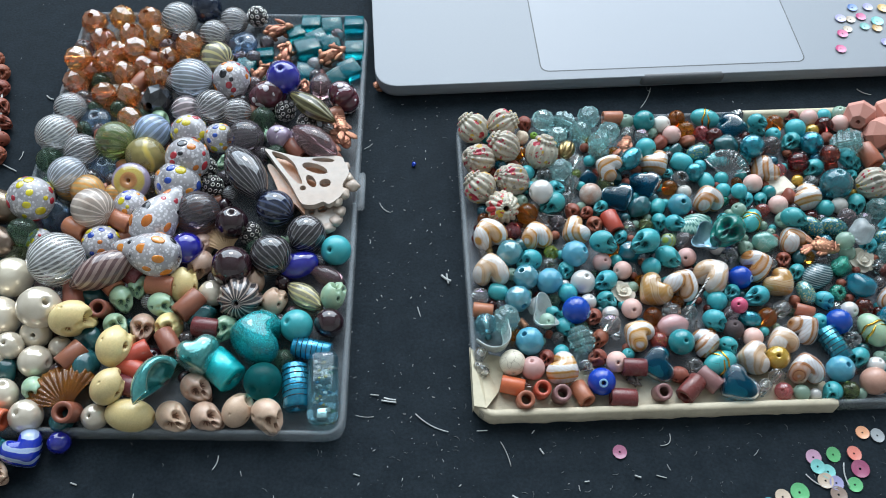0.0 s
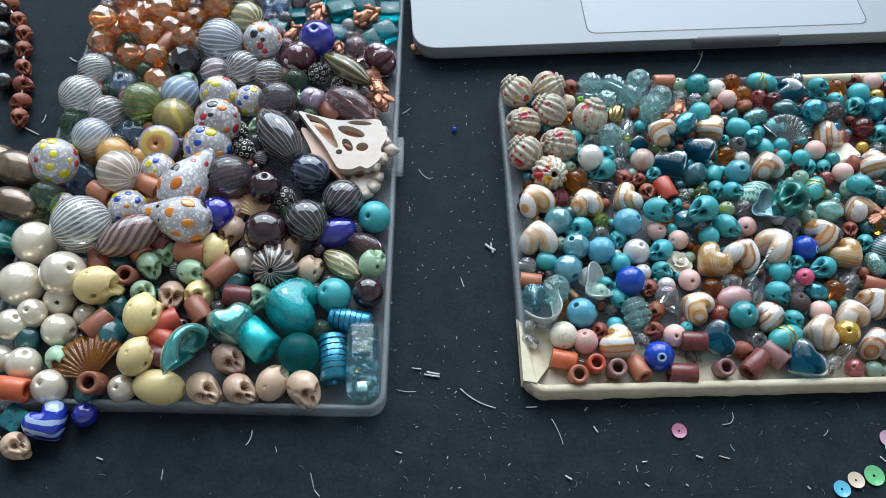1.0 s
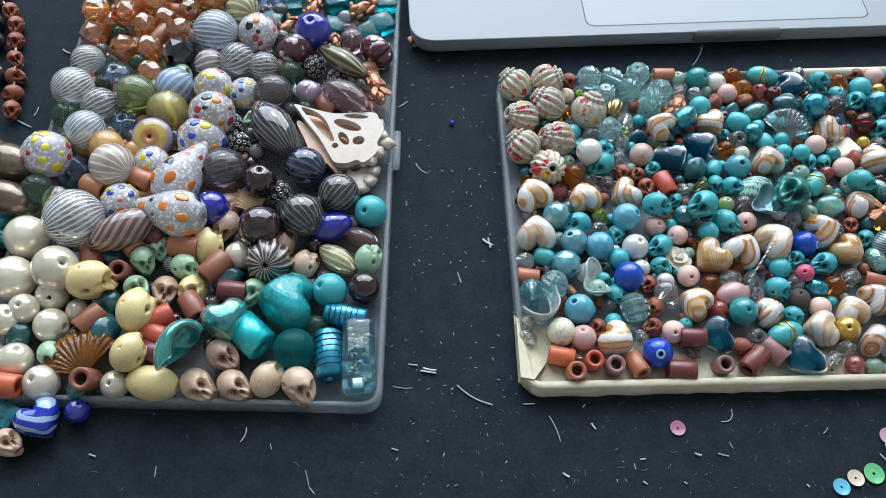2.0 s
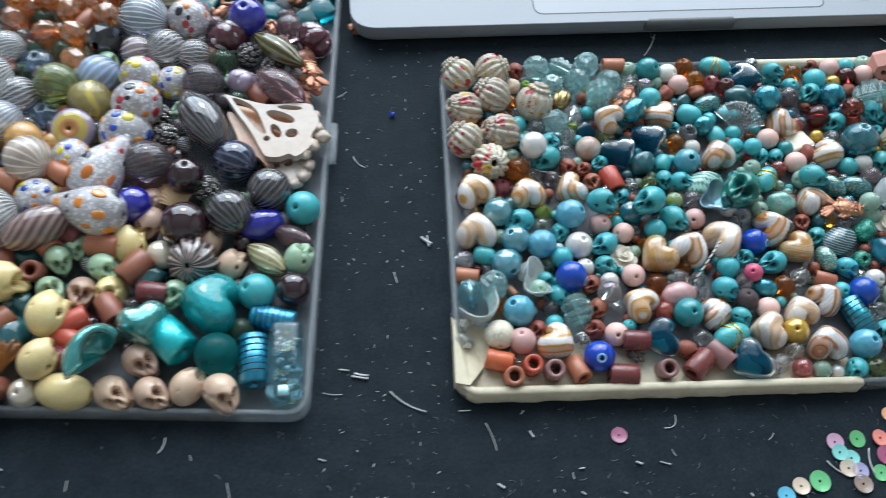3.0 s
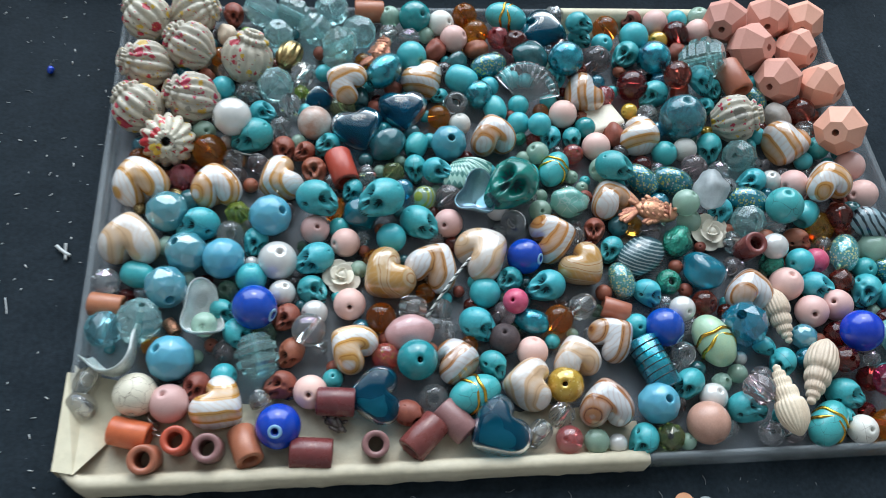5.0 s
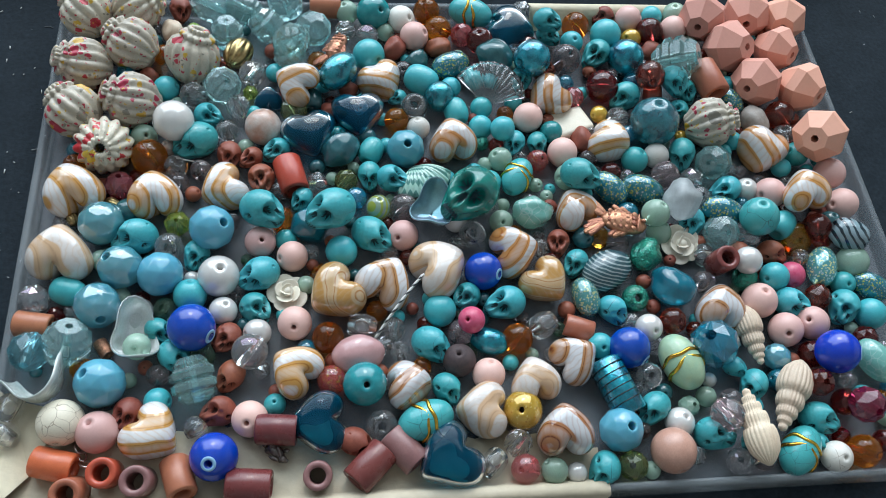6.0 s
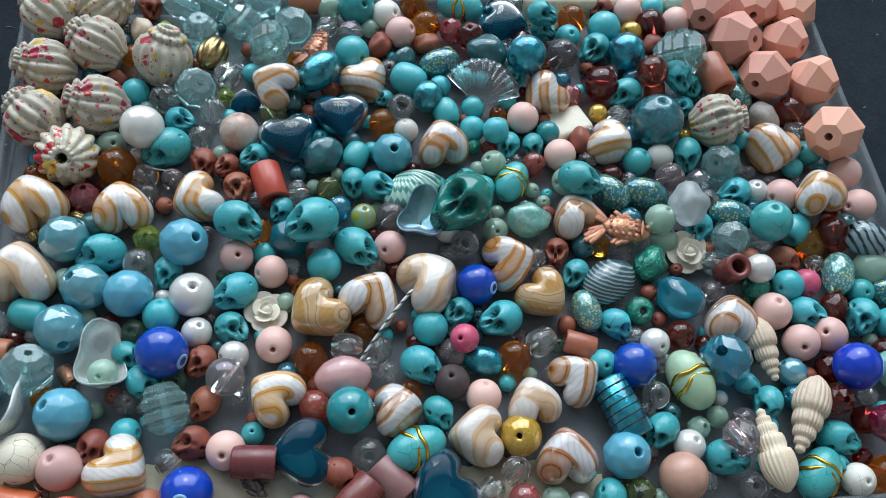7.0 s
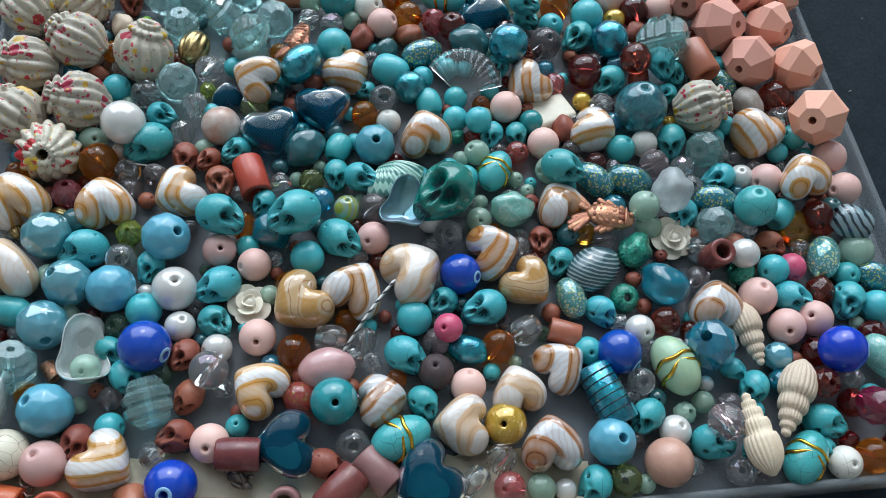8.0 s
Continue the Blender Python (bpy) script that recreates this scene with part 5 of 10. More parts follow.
part("body", slab("body", 0.304, 0.212, [(0.004, 0.0008), (0.0012, 0.0018), (0.0003, 0.0040), (0.0, 0.0072), (0.0, 0.0098), (0.0003, 0.0100)], 0.013), "aluminium", laptop, "brushed silver base")
part("trackpad_gap", slab("trackpad_gap", 0.1365, 0.085, [(0, 0.00995), (0, 0.01004)], 0.005), "groove_dark", laptop, "thin dark gap", pose(0.0825, 0.0056, 0, 0, 0, 0))
part("trackpad", slab("trackpad", 0.1353, 0.0838, [(0, 0.00995), (0, 0.01009)], 0.0046), "trackpad_glass", laptop, "smooth pale trackpad", pose(0.0831, 0.0062, 0, 0, 0, 0))
# the recess is a proud bar; its darker grey carries the shade
part("finger_notch", rounded_box("finger_notch", 0.043, 0.0044, 0.0062, 0.0019, 3), "notch_shade_grey", laptop, "lid notch as a raised bar, recess shade in its grey", pose(0.1538, 0.0008, 0.00695))
for fx, fy in ((0.02, 0.02), (0.284, 0.02), (0.02, 0.19), (0.284, 0.19)):
    part("foot", lathe("foot", [(0.005, 0.0), (0.0055, 0.001), (0.0055, 0.0024)], 14, closed=False), "rubber_dark", laptop, "round rubber foot", pose(fx, fy, 0))


# ---- lint ----
def fibre(x, y, length, angle, bend, thick=0.22, material="lint_white"):
    """One loose thread end on the table; millimetres and degrees."""
    pts = []
    for k in range(9):
        f = k / 8 - 0.5
        pts.append((f * length / 1000, bend * (f * f - 0.1) * length / 1000, 0.0002 + 0.0004 * abs(f)))
    me = tube_mesh("lint", pts, thick / 1000, 5)
    me.materials.append(MATS[material])
    ob = new("lint_thread", me)
    ob.matrix_basis = pose(x / 1000, y / 1000, thick / 1000, 0, 0, angle)
    tagged(ob, "loose pale lint thread lying on the table", "lint", "lint threads")


dice = random.Random(5)
specks = []
for k in range(900):
    sx, sy = dice.uniform(-0.30, 0.34), dice.uniform(-0.07, 0.26)
    if dice.random() < 0.45:
        sx, sy = dice.uniform(-0.06, 0.20), dice.uniform(-0.06, -0.004)
    ln, th = dice.choice((0.00012, 0.0002, 0.0002, 0.0004, 0.0006, 0.0012)), dice.uniform(0.00005, 0.00012)
    an = dice.uniform(0, math.pi)
    dx, dy = ln * math.cos(an), ln * math.sin(an)
    specks.append((tube_mesh("speck", [(sx - dx, sy - dy, 0.0002), (sx + dy * 0.3, sy - dx * 0.3, 0.0002), (sx + dx, sy + dy, 0.0002)], th, 4), Matrix.Identity(4)))
pale = []
for k in range(300):
    sx, sy = dice.uniform(-0.30, 0.34), dice.uniform(-0.07, 0.24)
    if dice.random() < 0.5:
        sx, sy = dice.uniform(-0.05, 0.0), dice.uniform(-0.05, 0.17)
    ln, th, an = dice.choice((0.00018, 0.0003, 0.0006)), dice.uniform(0.00007, 0.00016), dice.uniform(0, math.pi)
    dx, dy = ln * math.cos(an), ln * math.sin(an)
    pale.append((tube_mesh("speck", [(sx - dx, sy - dy, 0.0002), (sx + dx, sy + dy, 0.0002)], th, 4), Matrix.Identity(4)))
bright_dust = tagged(new("lint_specks", joined("lint_specks", pale)), "tiny pale specks scattered over the table", "lint", "", "stuff")
bright_dust.data.materials.append(MATS["lint_white"])
dust = tagged(new("lint_dust", joined("lint_dust", specks)), "fine grey lint and dust scattered over the table", "lint", "", "stuff")
dust.data.materials.append(MATS["lint_grey"])

# ---- beads; millimetres: x, y, z of the middle, size, surface, tilt, turn, roll ----
IN_R, IN_L, OUT, ON_LAP = "in the wide tray", "in the long tray", "on the black table", "on the laptop"
fluted(7.7, 142.4, 8.8, 14.5, "shell_flecked", 115, 45, 0, IN_R)
fluted(21.7, 144.9, 8.8, 14.3, "shell_flecked", 110, -80, 0, IN_R)
fluted(21.5, 130.8, 9.0, 14.9, "shell_flecked", 112, 60, 0, IN_R)
fluted(38.6, 126.4, 9.2, 15.2, "shell_flecked", 142, -30, 0, IN_R)
fluted(9.3, 123.2, 9.0, 14.7, "shell_flecked", 122, 95, 0, IN_R)
fluted(23.6, 110.8, 9.2, 15.2, "shell_flecked", 118, 88, 0, IN_R)
fluted(8.7, 107.3, 8.9, 14.7, "shell_flecked", 112, 45, 0, IN_R)
fluted(17.7, 96.0, 9.1, 15.0, "shell_flecked", 140, 190, 0, IN_R)
fluted(189.6, 104.6, 9.1, 14.9, "shell_flecked", 115, -95, 0, IN_R)
turbine(42.2, 148.3, 6.8, 10.3, "glass_aqua", 52, 275, 0, IN_R)
turbine(52.0, 147.6, 6.6, 10.1, "glass_aqua", 74, 250, 0, IN_R)
turbine(64.3, 149.9, 6.9, 10.5, "glass_aqua", 16, 297, 0, IN_R)
turbine(47.5, 137.7, 6.4, 9.5, "glass_aqua", 11, 174, 0, IN_R)
turbine(59.2, 140.7, 6.6, 10.0, "glass_aqua", 48, 242, 0, IN_R)
turbine(66.4, 131.7, 10.6, 9.9, "glass_aqua", 51, 87, 0, IN_R)
turbine(72.6, 139.9, 6.8, 10.4, "glass_aqua", 48, 23, 0, IN_R)
turbine(66.2, 128.9, 6.5, 9.8, "glass_aqua", 36, 230, 0, IN_R)
turbine(46.9, 117.9, 6.8, 10.4, "glass_aqua", 30, 52, 0, IN_R)
turbine(182.1, 125.4, 12.9, 13.5, "glass_aqua", 54, 75, 0, IN_R)
turbine(188.9, 92.1, 6.7, 10.1, "glass_aqua", 52, 300, 0, IN_R)
turbine(185.6, 68.7, 6.7, 9.7, "glass_aqua", 28, 358, 0, IN_R)
turbine(14.8, 40.9, 7.2, 11.2, "glass_aqua", 32, 150, 0, IN_R)
turbine(44.6, 30.9, 7.1, 11.0, "glass_aqua", 75, 194, 0, IN_R)
geometric(195.6, 144.6, 10.1, 15.0, "silicone_coral", 75, -31, 0, IN_R)
geometric(211.4, 147.0, 9.2, 15.2, "silicone_coral", 70, -20, 0, IN_R)
geometric(224.2, 145.9, 8.9, 14.5, "silicone_coral", 70, -25, 0, IN_R)
geometric(202.1, 133.3, 9.7, 16.1, "silicone_coral", 47, 40, 0, IN_R)
geometric(218.5, 133.7, 8.7, 14.2, "silicone_coral", 66, 36, 0, IN_R)
geometric(208.2, 120.1, 9.2, 15.2, "silicone_coral", 75, -50, 0, IN_R)
geometric(222.4, 118.1, 9.2, 15.2, "silicone_coral", 71, 36, 0, IN_R)
geometric(220.4, 97.4, 13.2, 15.2, "silicone_coral", 60, -52, 0, IN_R)
skull(33.0, 148.3, 4.8, 7.7, "brick_stone", -28, 17, 22, IN_R)
skull(49.6, 96.0, 4.9, 7.9, "brick_stone", -40, -2, 31, IN_R)
skull(55.9, 94.6, 5.4, 6.7, "brick_stone", -58, -49, 10, IN_R)
skull(58.7, 88.1, 5.2, 8.5, "brick_stone", -60, 5, -28, IN_R)
skull(165.5, 149.5, 4.6, 7.2, "brick_stone", -38, -62, -13, IN_R)
skull(199.9, 63.2, 4.9, 7.8, "brick_stone", -40, 58, 15, IN_R)
skull(51.5, 42.4, 4.9, 7.9, "brick_stone", -55, -42, 35, IN_R)
skull(52.9, 32.5, 5.0, 8.0, "brick_stone", -30, -30, 20, IN_R)
skull(50.7, 23.6, 5.0, 8.1, "brick_stone", -63, -58, -30, IN_R)
skull(29.7, 24.1, 5.0, 8.0, "brick_stone", -57, -29, 11, IN_R)
skull(82.3, 15.0, 5.0, 8.1, "brick_stone", -20, 60, 2, IN_R)
skull(139.0, 67.5, 4.8, 7.6, "brick_stone", -61, -12, -17, IN_R)
nugget(97.1, 134.7, 4.7, 7.8, "brick_stone", 34, 247, 0, IN_R)
nugget(110.6, 135.3, 4.7, 7.8, "brick_stone", 60, 196, 0, IN_R)
nugget(150.8, 101.2, 4.9, 8.2, "brick_stone", 60, 97, 0, IN_R)
nugget(178.7, 135.4, 4.6, 7.4, "brick_stone", 46, 17, 0, IN_R)
nugget(175.9, 118.4, 4.6, 7.5, "brick_stone", 70, 63, 0, IN_R)
nugget(82.7, 119.5, 4.0, 5.9, "brick_stone", 17, 182, 0, IN_R)
nugget(77.9, 111.1, 4.3, 6.7, "brick_stone", 80, 2, 0, IN_R)
nugget(26.0, 123.5, 3.9, 5.7, "brick_stone", 48, 325, 0, IN_R)
skull(43.3, 108.7, 5.1, 8.4, "turquoise_lined", -62, 60, -7, IN_R)
skull(41.1, 99.3, 6.6, 11.9, "turquoise_lined", -34, -58, 12, IN_R)
skull(62.6, 97.2, 5.0, 8.0, "turquoise_lined", -64, -50, 5, IN_R)
skull(144.2, 142.2, 10.2, 8.5, "turquoise_lined", -52, 59, -9, IN_R)
skull(145.6, 141.0, 4.7, 7.4, "turquoise_lined", -51, 49, 1, IN_R)
skull(160.0, 133.0, 5.8, 10.1, "turquoise_lined", -46, -40, 16, IN_R)
skull(135.0, 123.3, 5.0, 8.1, "turquoise_lined", -45, -8, 6, IN_R)
skull(130.3, 100.1, 4.9, 7.8, "turquoise_lined", -36, -20, -7, IN_R)
skull(137.3, 100.2, 4.6, 7.1, "turquoise_lined", -25, -6, -31, IN_R)
skull(181.0, 119.6, 10.3, 9.3, "turquoise_lined", -30, 15, -7, IN_R)
skull(186.3, 118.6, 6.2, 7.6, "turquoise_lined", -50, 3, -18, IN_R)
skull(166.6, 116.7, 5.7, 9.8, "turquoise_lined", -30, -60, -14, IN_R)
skull(180.4, 96.1, 5.6, 9.5, "turquoise_lined", -20, -15, -23, IN_R)
skull(69.5, 81.9, 4.5, 6.9, "turquoise_lined", -36, -31, 16, IN_R)
skull(59.2, 75.3, 10.8, 11.2, "turquoise_lined", -36, 64, 14, IN_R)
skull(88.0, 89.2, 5.0, 8.0, "turquoise_lined", -30, 0, -7, IN_R)
skull(93.9, 86.7, 7.0, 8.9, "turquoise_lined", -60, 60, -6, IN_R)
skull(77.7, 74.1, 12.5, 12.8, "turquoise_lined", -38, -62, 10, IN_R)
skull(87.7, 69.7, 6.3, 11.2, "turquoise_lined", -34, 50, -14, IN_R)
skull(27.9, 69.8, 6.1, 10.8, "turquoise_lined", -40, -68, -15, IN_R)
skull(42.8, 65.3, 5.0, 8.0, "turquoise_lined", -41, -12, 32, IN_R)
skull(59.2, 58.9, 6.0, 10.5, "turquoise_lined", -36, -60, 18, IN_R)
skull(145.9, 85.4, 11.1, 10.8, "turquoise_lined", -36, 60, -18, IN_R)
skull(143.1, 61.2, 4.9, 7.8, "turquoise_lined", -38, -34, -15, IN_R)
skull(112.2, 51.8, 5.0, 8.1, "turquoise_lined", -59, -46, -11, IN_R)
skull(122.3, 49.2, 6.1, 10.7, "turquoise_lined", -48, -72, 10, IN_R)
skull(191.3, 83.7, 5.6, 9.1, "turquoise_lined", -39, -61, 34, IN_R)
skull(178.5, 73.1, 5.3, 8.8, "turquoise_lined", -38, -30, -25, IN_R)
skull(201.0, 47.6, 5.7, 9.7, "turquoise_lined", -60, 58, -22, IN_R)
skull(216.4, 46.4, 5.6, 9.5, "turquoise_lined", -38, -20, 19, IN_R)
skull(150.8, 47.1, 5.1, 8.2, "turquoise_lined", -33, 45, 18, IN_R)
skull(34.8, 44.6, 4.6, 7.1, "turquoise_lined", -36, 50, 11, IN_R)
skull(39.4, 37.8, 5.3, 8.8, "turquoise_lined", -32, 40, -23, IN_R)
skull(101.6, 38.7, 5.8, 10.0, "turquoise_lined", -32, 52, 9, IN_R)
skull(105.0, 27.4, 4.9, 7.9, "turquoise_lined", -29, 31, 30, IN_R)
skull(157.3, 20.2, 5.3, 8.9, "turquoise_lined", -28, -48, -18, IN_R)
skull(141.9, 5.9, 5.2, 8.6, "turquoise_lined", -20, -20, 30, IN_R)
skull(170.8, 12.9, 5.5, 9.4, "turquoise_lined", -66, 62, 24, IN_R)
skull(199.6, 15.7, 5.5, 9.4, "turquoise_lined", -52, 58, 16, IN_R)
skull(58.0, 49.8, 5.2, 8.6, "turquoise_lined", -60, 35, 26, IN_R)
skull(184.9, 25.2, 5.2, 8.6, "turquoise_lined", -28, -30, 0, IN_R)
ball(31.3, 118.0, 5.2, 7.2, "turquoise", 66, 87, 0, IN_R)
ball(113.1, 119.9, 4.8, 6.3, "turquoise", 71, 255, 0, IN_R)
ball(120.8, 105.3, 5.2, 7.1, "turquoise", 75, 211, 0, IN_R)
ball(126.4, 102.3, 8.8, 7.1, "turquoise", 30, 169, 0, IN_R)
ball(152.8, 137.7, 5.3, 7.3, "turquoise", 21, 10, 0, IN_R)
ball(163.9, 140.2, 6.5, 9.8, "turquoise", 59, 96, 0, IN_R)
ball(181.1, 149.1, 5.2, 7.2, "turquoise", 69, 21, 0, IN_R)
ball(42.1, 53.4, 5.8, 8.3, "turquoise", 33, 173, 0, IN_R)
ball(79.9, 65.1, 5.8, 8.4, "turquoise", 76, 193, 0, IN_R)
ball(198.1, 55.1, 6.5, 8.0, "turquoise", 66, 292, 0, IN_R)
ball(223.4, 43.6, 5.9, 8.5, "turquoise", 72, 112, 0, IN_R)
ball(36.3, 26.6, 4.9, 6.5, "turquoise", 67, 81, 0, IN_R)
ball(63.4, 25.0, 4.3, 5.3, "turquoise", 0, 0, 0, IN_R)
ball(104.7, 47.6, 5.9, 8.5, "turquoise", 60, 164, 0, IN_R)
ball(165.4, 93.8, 5.5, 7.8, "turquoise", 24, 102, 0, IN_R)
ball(197.9, 101.3, 4.5, 5.7, "turquoise", 39, 35, 0, IN_R)
ball(89.0, 130.4, 6.4, 9.6, "turquoise", 66, 39, 0, IN_R)
ball(218.7, 53.2, 5.0, 6.8, "turquoise", 27, 350, 0, IN_R)
ball(195.6, 71.3, 11.4, 10.8, "turquoise_veined", 17, 214, 0, IN_R)
ball(216.7, 96.1, 5.3, 7.4, "turquoise_veined", 59, 270, 0, IN_R)
barrel(104.3, 121.4, 6.2, 9.2, "turquoise", 90, 60, 0, IN_R)
barrel(114.0, 110.7, 5.3, 7.5, "turquoise", 90, 13, 0, IN_R)
barrel(88.7, 96.9, 5.2, 7.2, "turquoise", 90, 157, 0, IN_R)
barrel(12.7, 55.2, 5.4, 7.6, "turquoise", 90, 70, 0, IN_R)
barrel(205.0, 71.3, 6.0, 7.7, "turquoise", 90, 140, 0, IN_R)
ball(90.9, 146.6, 6.9, 10.6, "teal_stone", 38, 42, 0, IN_R)
ball(84.9, 28.0, 8.4, 10.7, "teal_stone", 20, 10, 0, IN_R)
nugget(127.2, 129.5, 7.6, 11.9, "slate_teal", 31, 327, 0, IN_R)
nugget(80.2, 96.4, 6.1, 11.2, "slate_teal", 39, 33, 0, IN_R)
nugget(103.5, 129.3, 4.8, 8.1, "slate_teal", 52, 52, 0, IN_R)
barrel(72.2, 114.7, 5.0, 6.7, "slate_teal", 90, 3, 0, IN_R)
ball(103.1, 138.4, 6.0, 8.8, "pink_coral", 49, 74, 0, IN_R)
ball(135.2, 108.3, 6.0, 8.8, "pink_coral", 41, 122, 0, IN_R)
ball(143.9, 96.1, 5.9, 8.7, "pink_coral", 74, 199, 0, IN_R)
ball(58.9, 68.2, 5.7, 8.1, "pink_coral", 21, 33, 0, IN_R)
ball(67.2, 63.9, 5.6, 8.1, "pink_coral", 59, 294, 0, IN_R)
ball(96.3, 69.6, 5.8, 8.3, "pink_coral", 44, 323, 0, IN_R)
ball(172.9, 147.4, 5.9, 8.6, "pink_coral", 57, 81, 0, IN_R)
ball(187.0, 143.1, 6.4, 8.6, "pink_coral", 73, 111, 0, IN_R)
ball(204.0, 81.9, 6.1, 9.1, "pink_coral", 69, 292, 0, IN_R)
ball(224.7, 88.6, 6.2, 9.3, "pink_coral", 31, 154, 0, IN_R)
ball(225.6, 78.2, 6.2, 9.1, "pink_coral", 72, 283, 0, IN_R)
ball(191.9, 48.1, 6.4, 9.6, "pink_coral", 11, 182, 0, IN_R)
ball(197.3, 39.6, 6.2, 9.2, "pink_coral", 40, 329, 0, IN_R)
ball(205.4, 41.4, 6.1, 9.0, "pink_coral", 40, 276, 0, IN_R)
ball(68.0, 45.1, 5.9, 8.6, "pink_coral", 36, 359, 0, IN_R)
ball(115.8, 30.2, 5.7, 8.3, "pink_coral", 32, 171, 0, IN_R)
ball(57.8, 21.3, 5.9, 8.6, "pink_coral", 30, -10, 0, IN_R)
ball(23.8, 19.5, 6.4, 9.6, "pink_coral", 17, 218, 0, IN_R)
ball(58.8, 103.9, 6.7, 10.2, "peach_marble", 37, 193, 0, IN_R)
ball(159.2, 8.9, 7.1, 11.1, "peach_coral", 80, 10, 0, IN_R)
ball(116.9, 58.2, 6.7, 10.2, "royal_blue", 60, 60, 0, IN_R)
ball(43.7, 43.1, 9.8, 11.6, "royal_blue", 80, 60, 0, IN_R)
ball(152.9, 35.6, 7.0, 10.8, "royal_blue", 80, 40, 0, IN_R)
ball(206.4, 31.1, 11.8, 11.4, "royal_blue", 60, 70, 0, IN_R)
ball(50.2, 12.5, 7.1, 11.1, "royal_blue", 30, -10, 0, IN_R)
ball(35.5, 102.4, 11.5, 11.0, "white_pearl", 79, 283, 0, IN_R)
ball(33.3, 98.9, 3.9, 4.6, "white_pearl", 18, 275, 0, IN_R)
ball(49.0, 58.0, 6.9, 10.6, "white_pearl", 11, 90, 0, IN_R)
ball(41.9, 58.8, 3.7, 4.2, "white_pearl", 80, 254, 0, IN_R)
ball(50.3, 49.2, 5.2, 7.2, "white_pearl", 19, 118, 0, IN_R)
ball(111.1, 74.5, 4.9, 6.7, "white_pearl", 50, 182, 0, IN_R)
ball(197.7, 83.9, 5.0, 6.8, "white_pearl", 15, 256, 0, IN_R)
ball(189.8, 58.6, 9.7, 7.7, "white_pearl", 59, 116, 0, IN_R)
ball(159.3, 41.1, 6.6, 7.3, "white_pearl", 37, 16, 0, IN_R)
ball(163.0, 16.2, 5.3, 7.5, "white_pearl", 11, 129, 0, IN_R)
ball(58.8, 43.1, 5.2, 7.1, "white_pearl", 59, 290, 0, IN_R)
ball(168.4, 36.7, 4.1, 5.0, "white_pearl", 47, 111, 0, IN_R)
ball(173.9, 27.3, 3.6, 4.0, "white_pearl", 65, 281, 0, IN_R)
ball(135.2, 5.4, 4.1, 5.1, "white_pearl", 73, 13, 0, IN_R)
ball(102.6, 105.1, 5.0, 6.7, "howlite", 20, 212, 0, IN_R)
ball(172.3, 95.3, 5.4, 7.5, "howlite", 54, 99, 0, IN_R)
ball(201.9, 5.8, 5.5, 7.8, "howlite", 18, 8, 0, IN_R)
ball(99.4, 145.0, 5.9, 8.6, "howlite", 45, 53, 0, IN_R)
ball(15.8, 21.9, 6.9, 10.6, "howlite_tan", 79, 358, 0, IN_R)
ball(108.7, 34.1, 5.8, 8.3, "lava", 10, 235, 0, IN_R)
ball(204.0, 56.0, 5.3, 7.4, "magenta_stone", 74, 354, 0, IN_R)
ball(112.1, 43.4, 9.4, 6.9, "magenta_stone", 32, 303, 0, IN_R)
facet(46.9, 70.7, 9.2, 12.0, "sky_opal", 41, 78, 0, IN_R)
facet(34.8, 58.6, 7.4, 11.6, "sky_opal", 77, 116, 0, IN_R)
facet(23.5, 30.7, 7.7, 12.1, "sky_opal", 31, 251, 0, IN_R)
facet(98.3, 96.4, 7.2, 11.2, "sky_opal", 17, 6, 0, IN_R)
facet(146.9, 14.5, 7.3, 11.4, "sky_opal", 12, 65, 0, IN_R)
facet(19.1, 73.2, 7.5, 11.9, "sky_iridescent", 67, 132, 0, IN_R)
facet(25.0, 60.7, 7.4, 11.6, "sky_iridescent", 27, 253, 0, IN_R)
facet(20.7, 50.5, 7.5, 11.8, "sky_iridescent", 67, 21, 0, IN_R)
facet(193.2, 32.3, 5.4, 7.6, "sky_iridescent", 68, 230, 0, IN_R)
facet(6.3, 39.5, 6.4, 9.7, "glass_lightblue", 63, 359, 0, IN_R)
facet(175.5, 35.5, 8.1, 13.0, "glass_deepteal", 31, 260, 0, IN_R)
glass(57.4, 37.4, 7.6, 8.8, "glass_iridescent", 53, 134, 0, IN_R)
facet(176.5, 5.9, 5.2, 7.1, "glass_iridescent", 22, 283, 0, IN_R)
facet(181.7, 87.5, 5.0, 6.8, "glass_iridescent", 42, 272, 0, IN_R)
facet(194.4, 68.4, 5.2, 7.2, "glass_iridescent", 60, 87, 0, IN_R)
facet(88.8, 138.9, 5.2, 7.1, "glass_iridescent", 77, 277, 0, IN_R)
facet(5.0, 53.3, 5.4, 7.6, "glass_iridescent", 46, 32, 0, IN_R)
facet(212.2, 25.8, 4.0, 4.7, "glass_iridescent", 21, 149, 0, IN_R)
facet(38.9, 115.5, 5.5, 7.9, "glass_clear", 37, 334, 0, IN_R)
facet(51.5, 111.9, 5.2, 7.2, "glass_clear", 14, 205, 0, IN_R)
facet(48.8, 103.6, 5.0, 6.8, "glass_clear", 30, 208, 0, IN_R)
facet(55.0, 123.5, 5.5, 7.7, "glass_clear", 79, 332, 0, IN_R)
facet(82.3, 141.2, 4.8, 6.4, "glass_clear", 67, 92, 0, IN_R)
facet(138.1, 149.8, 5.3, 7.4, "glass_clear", 70, 333, 0, IN_R)
facet(162.8, 108.9, 5.1, 7.0, "glass_clear", 63, 99, 0, IN_R)
facet(121.4, 12.9, 5.2, 7.2, "glass_clear", 26, 137, 0, IN_R)
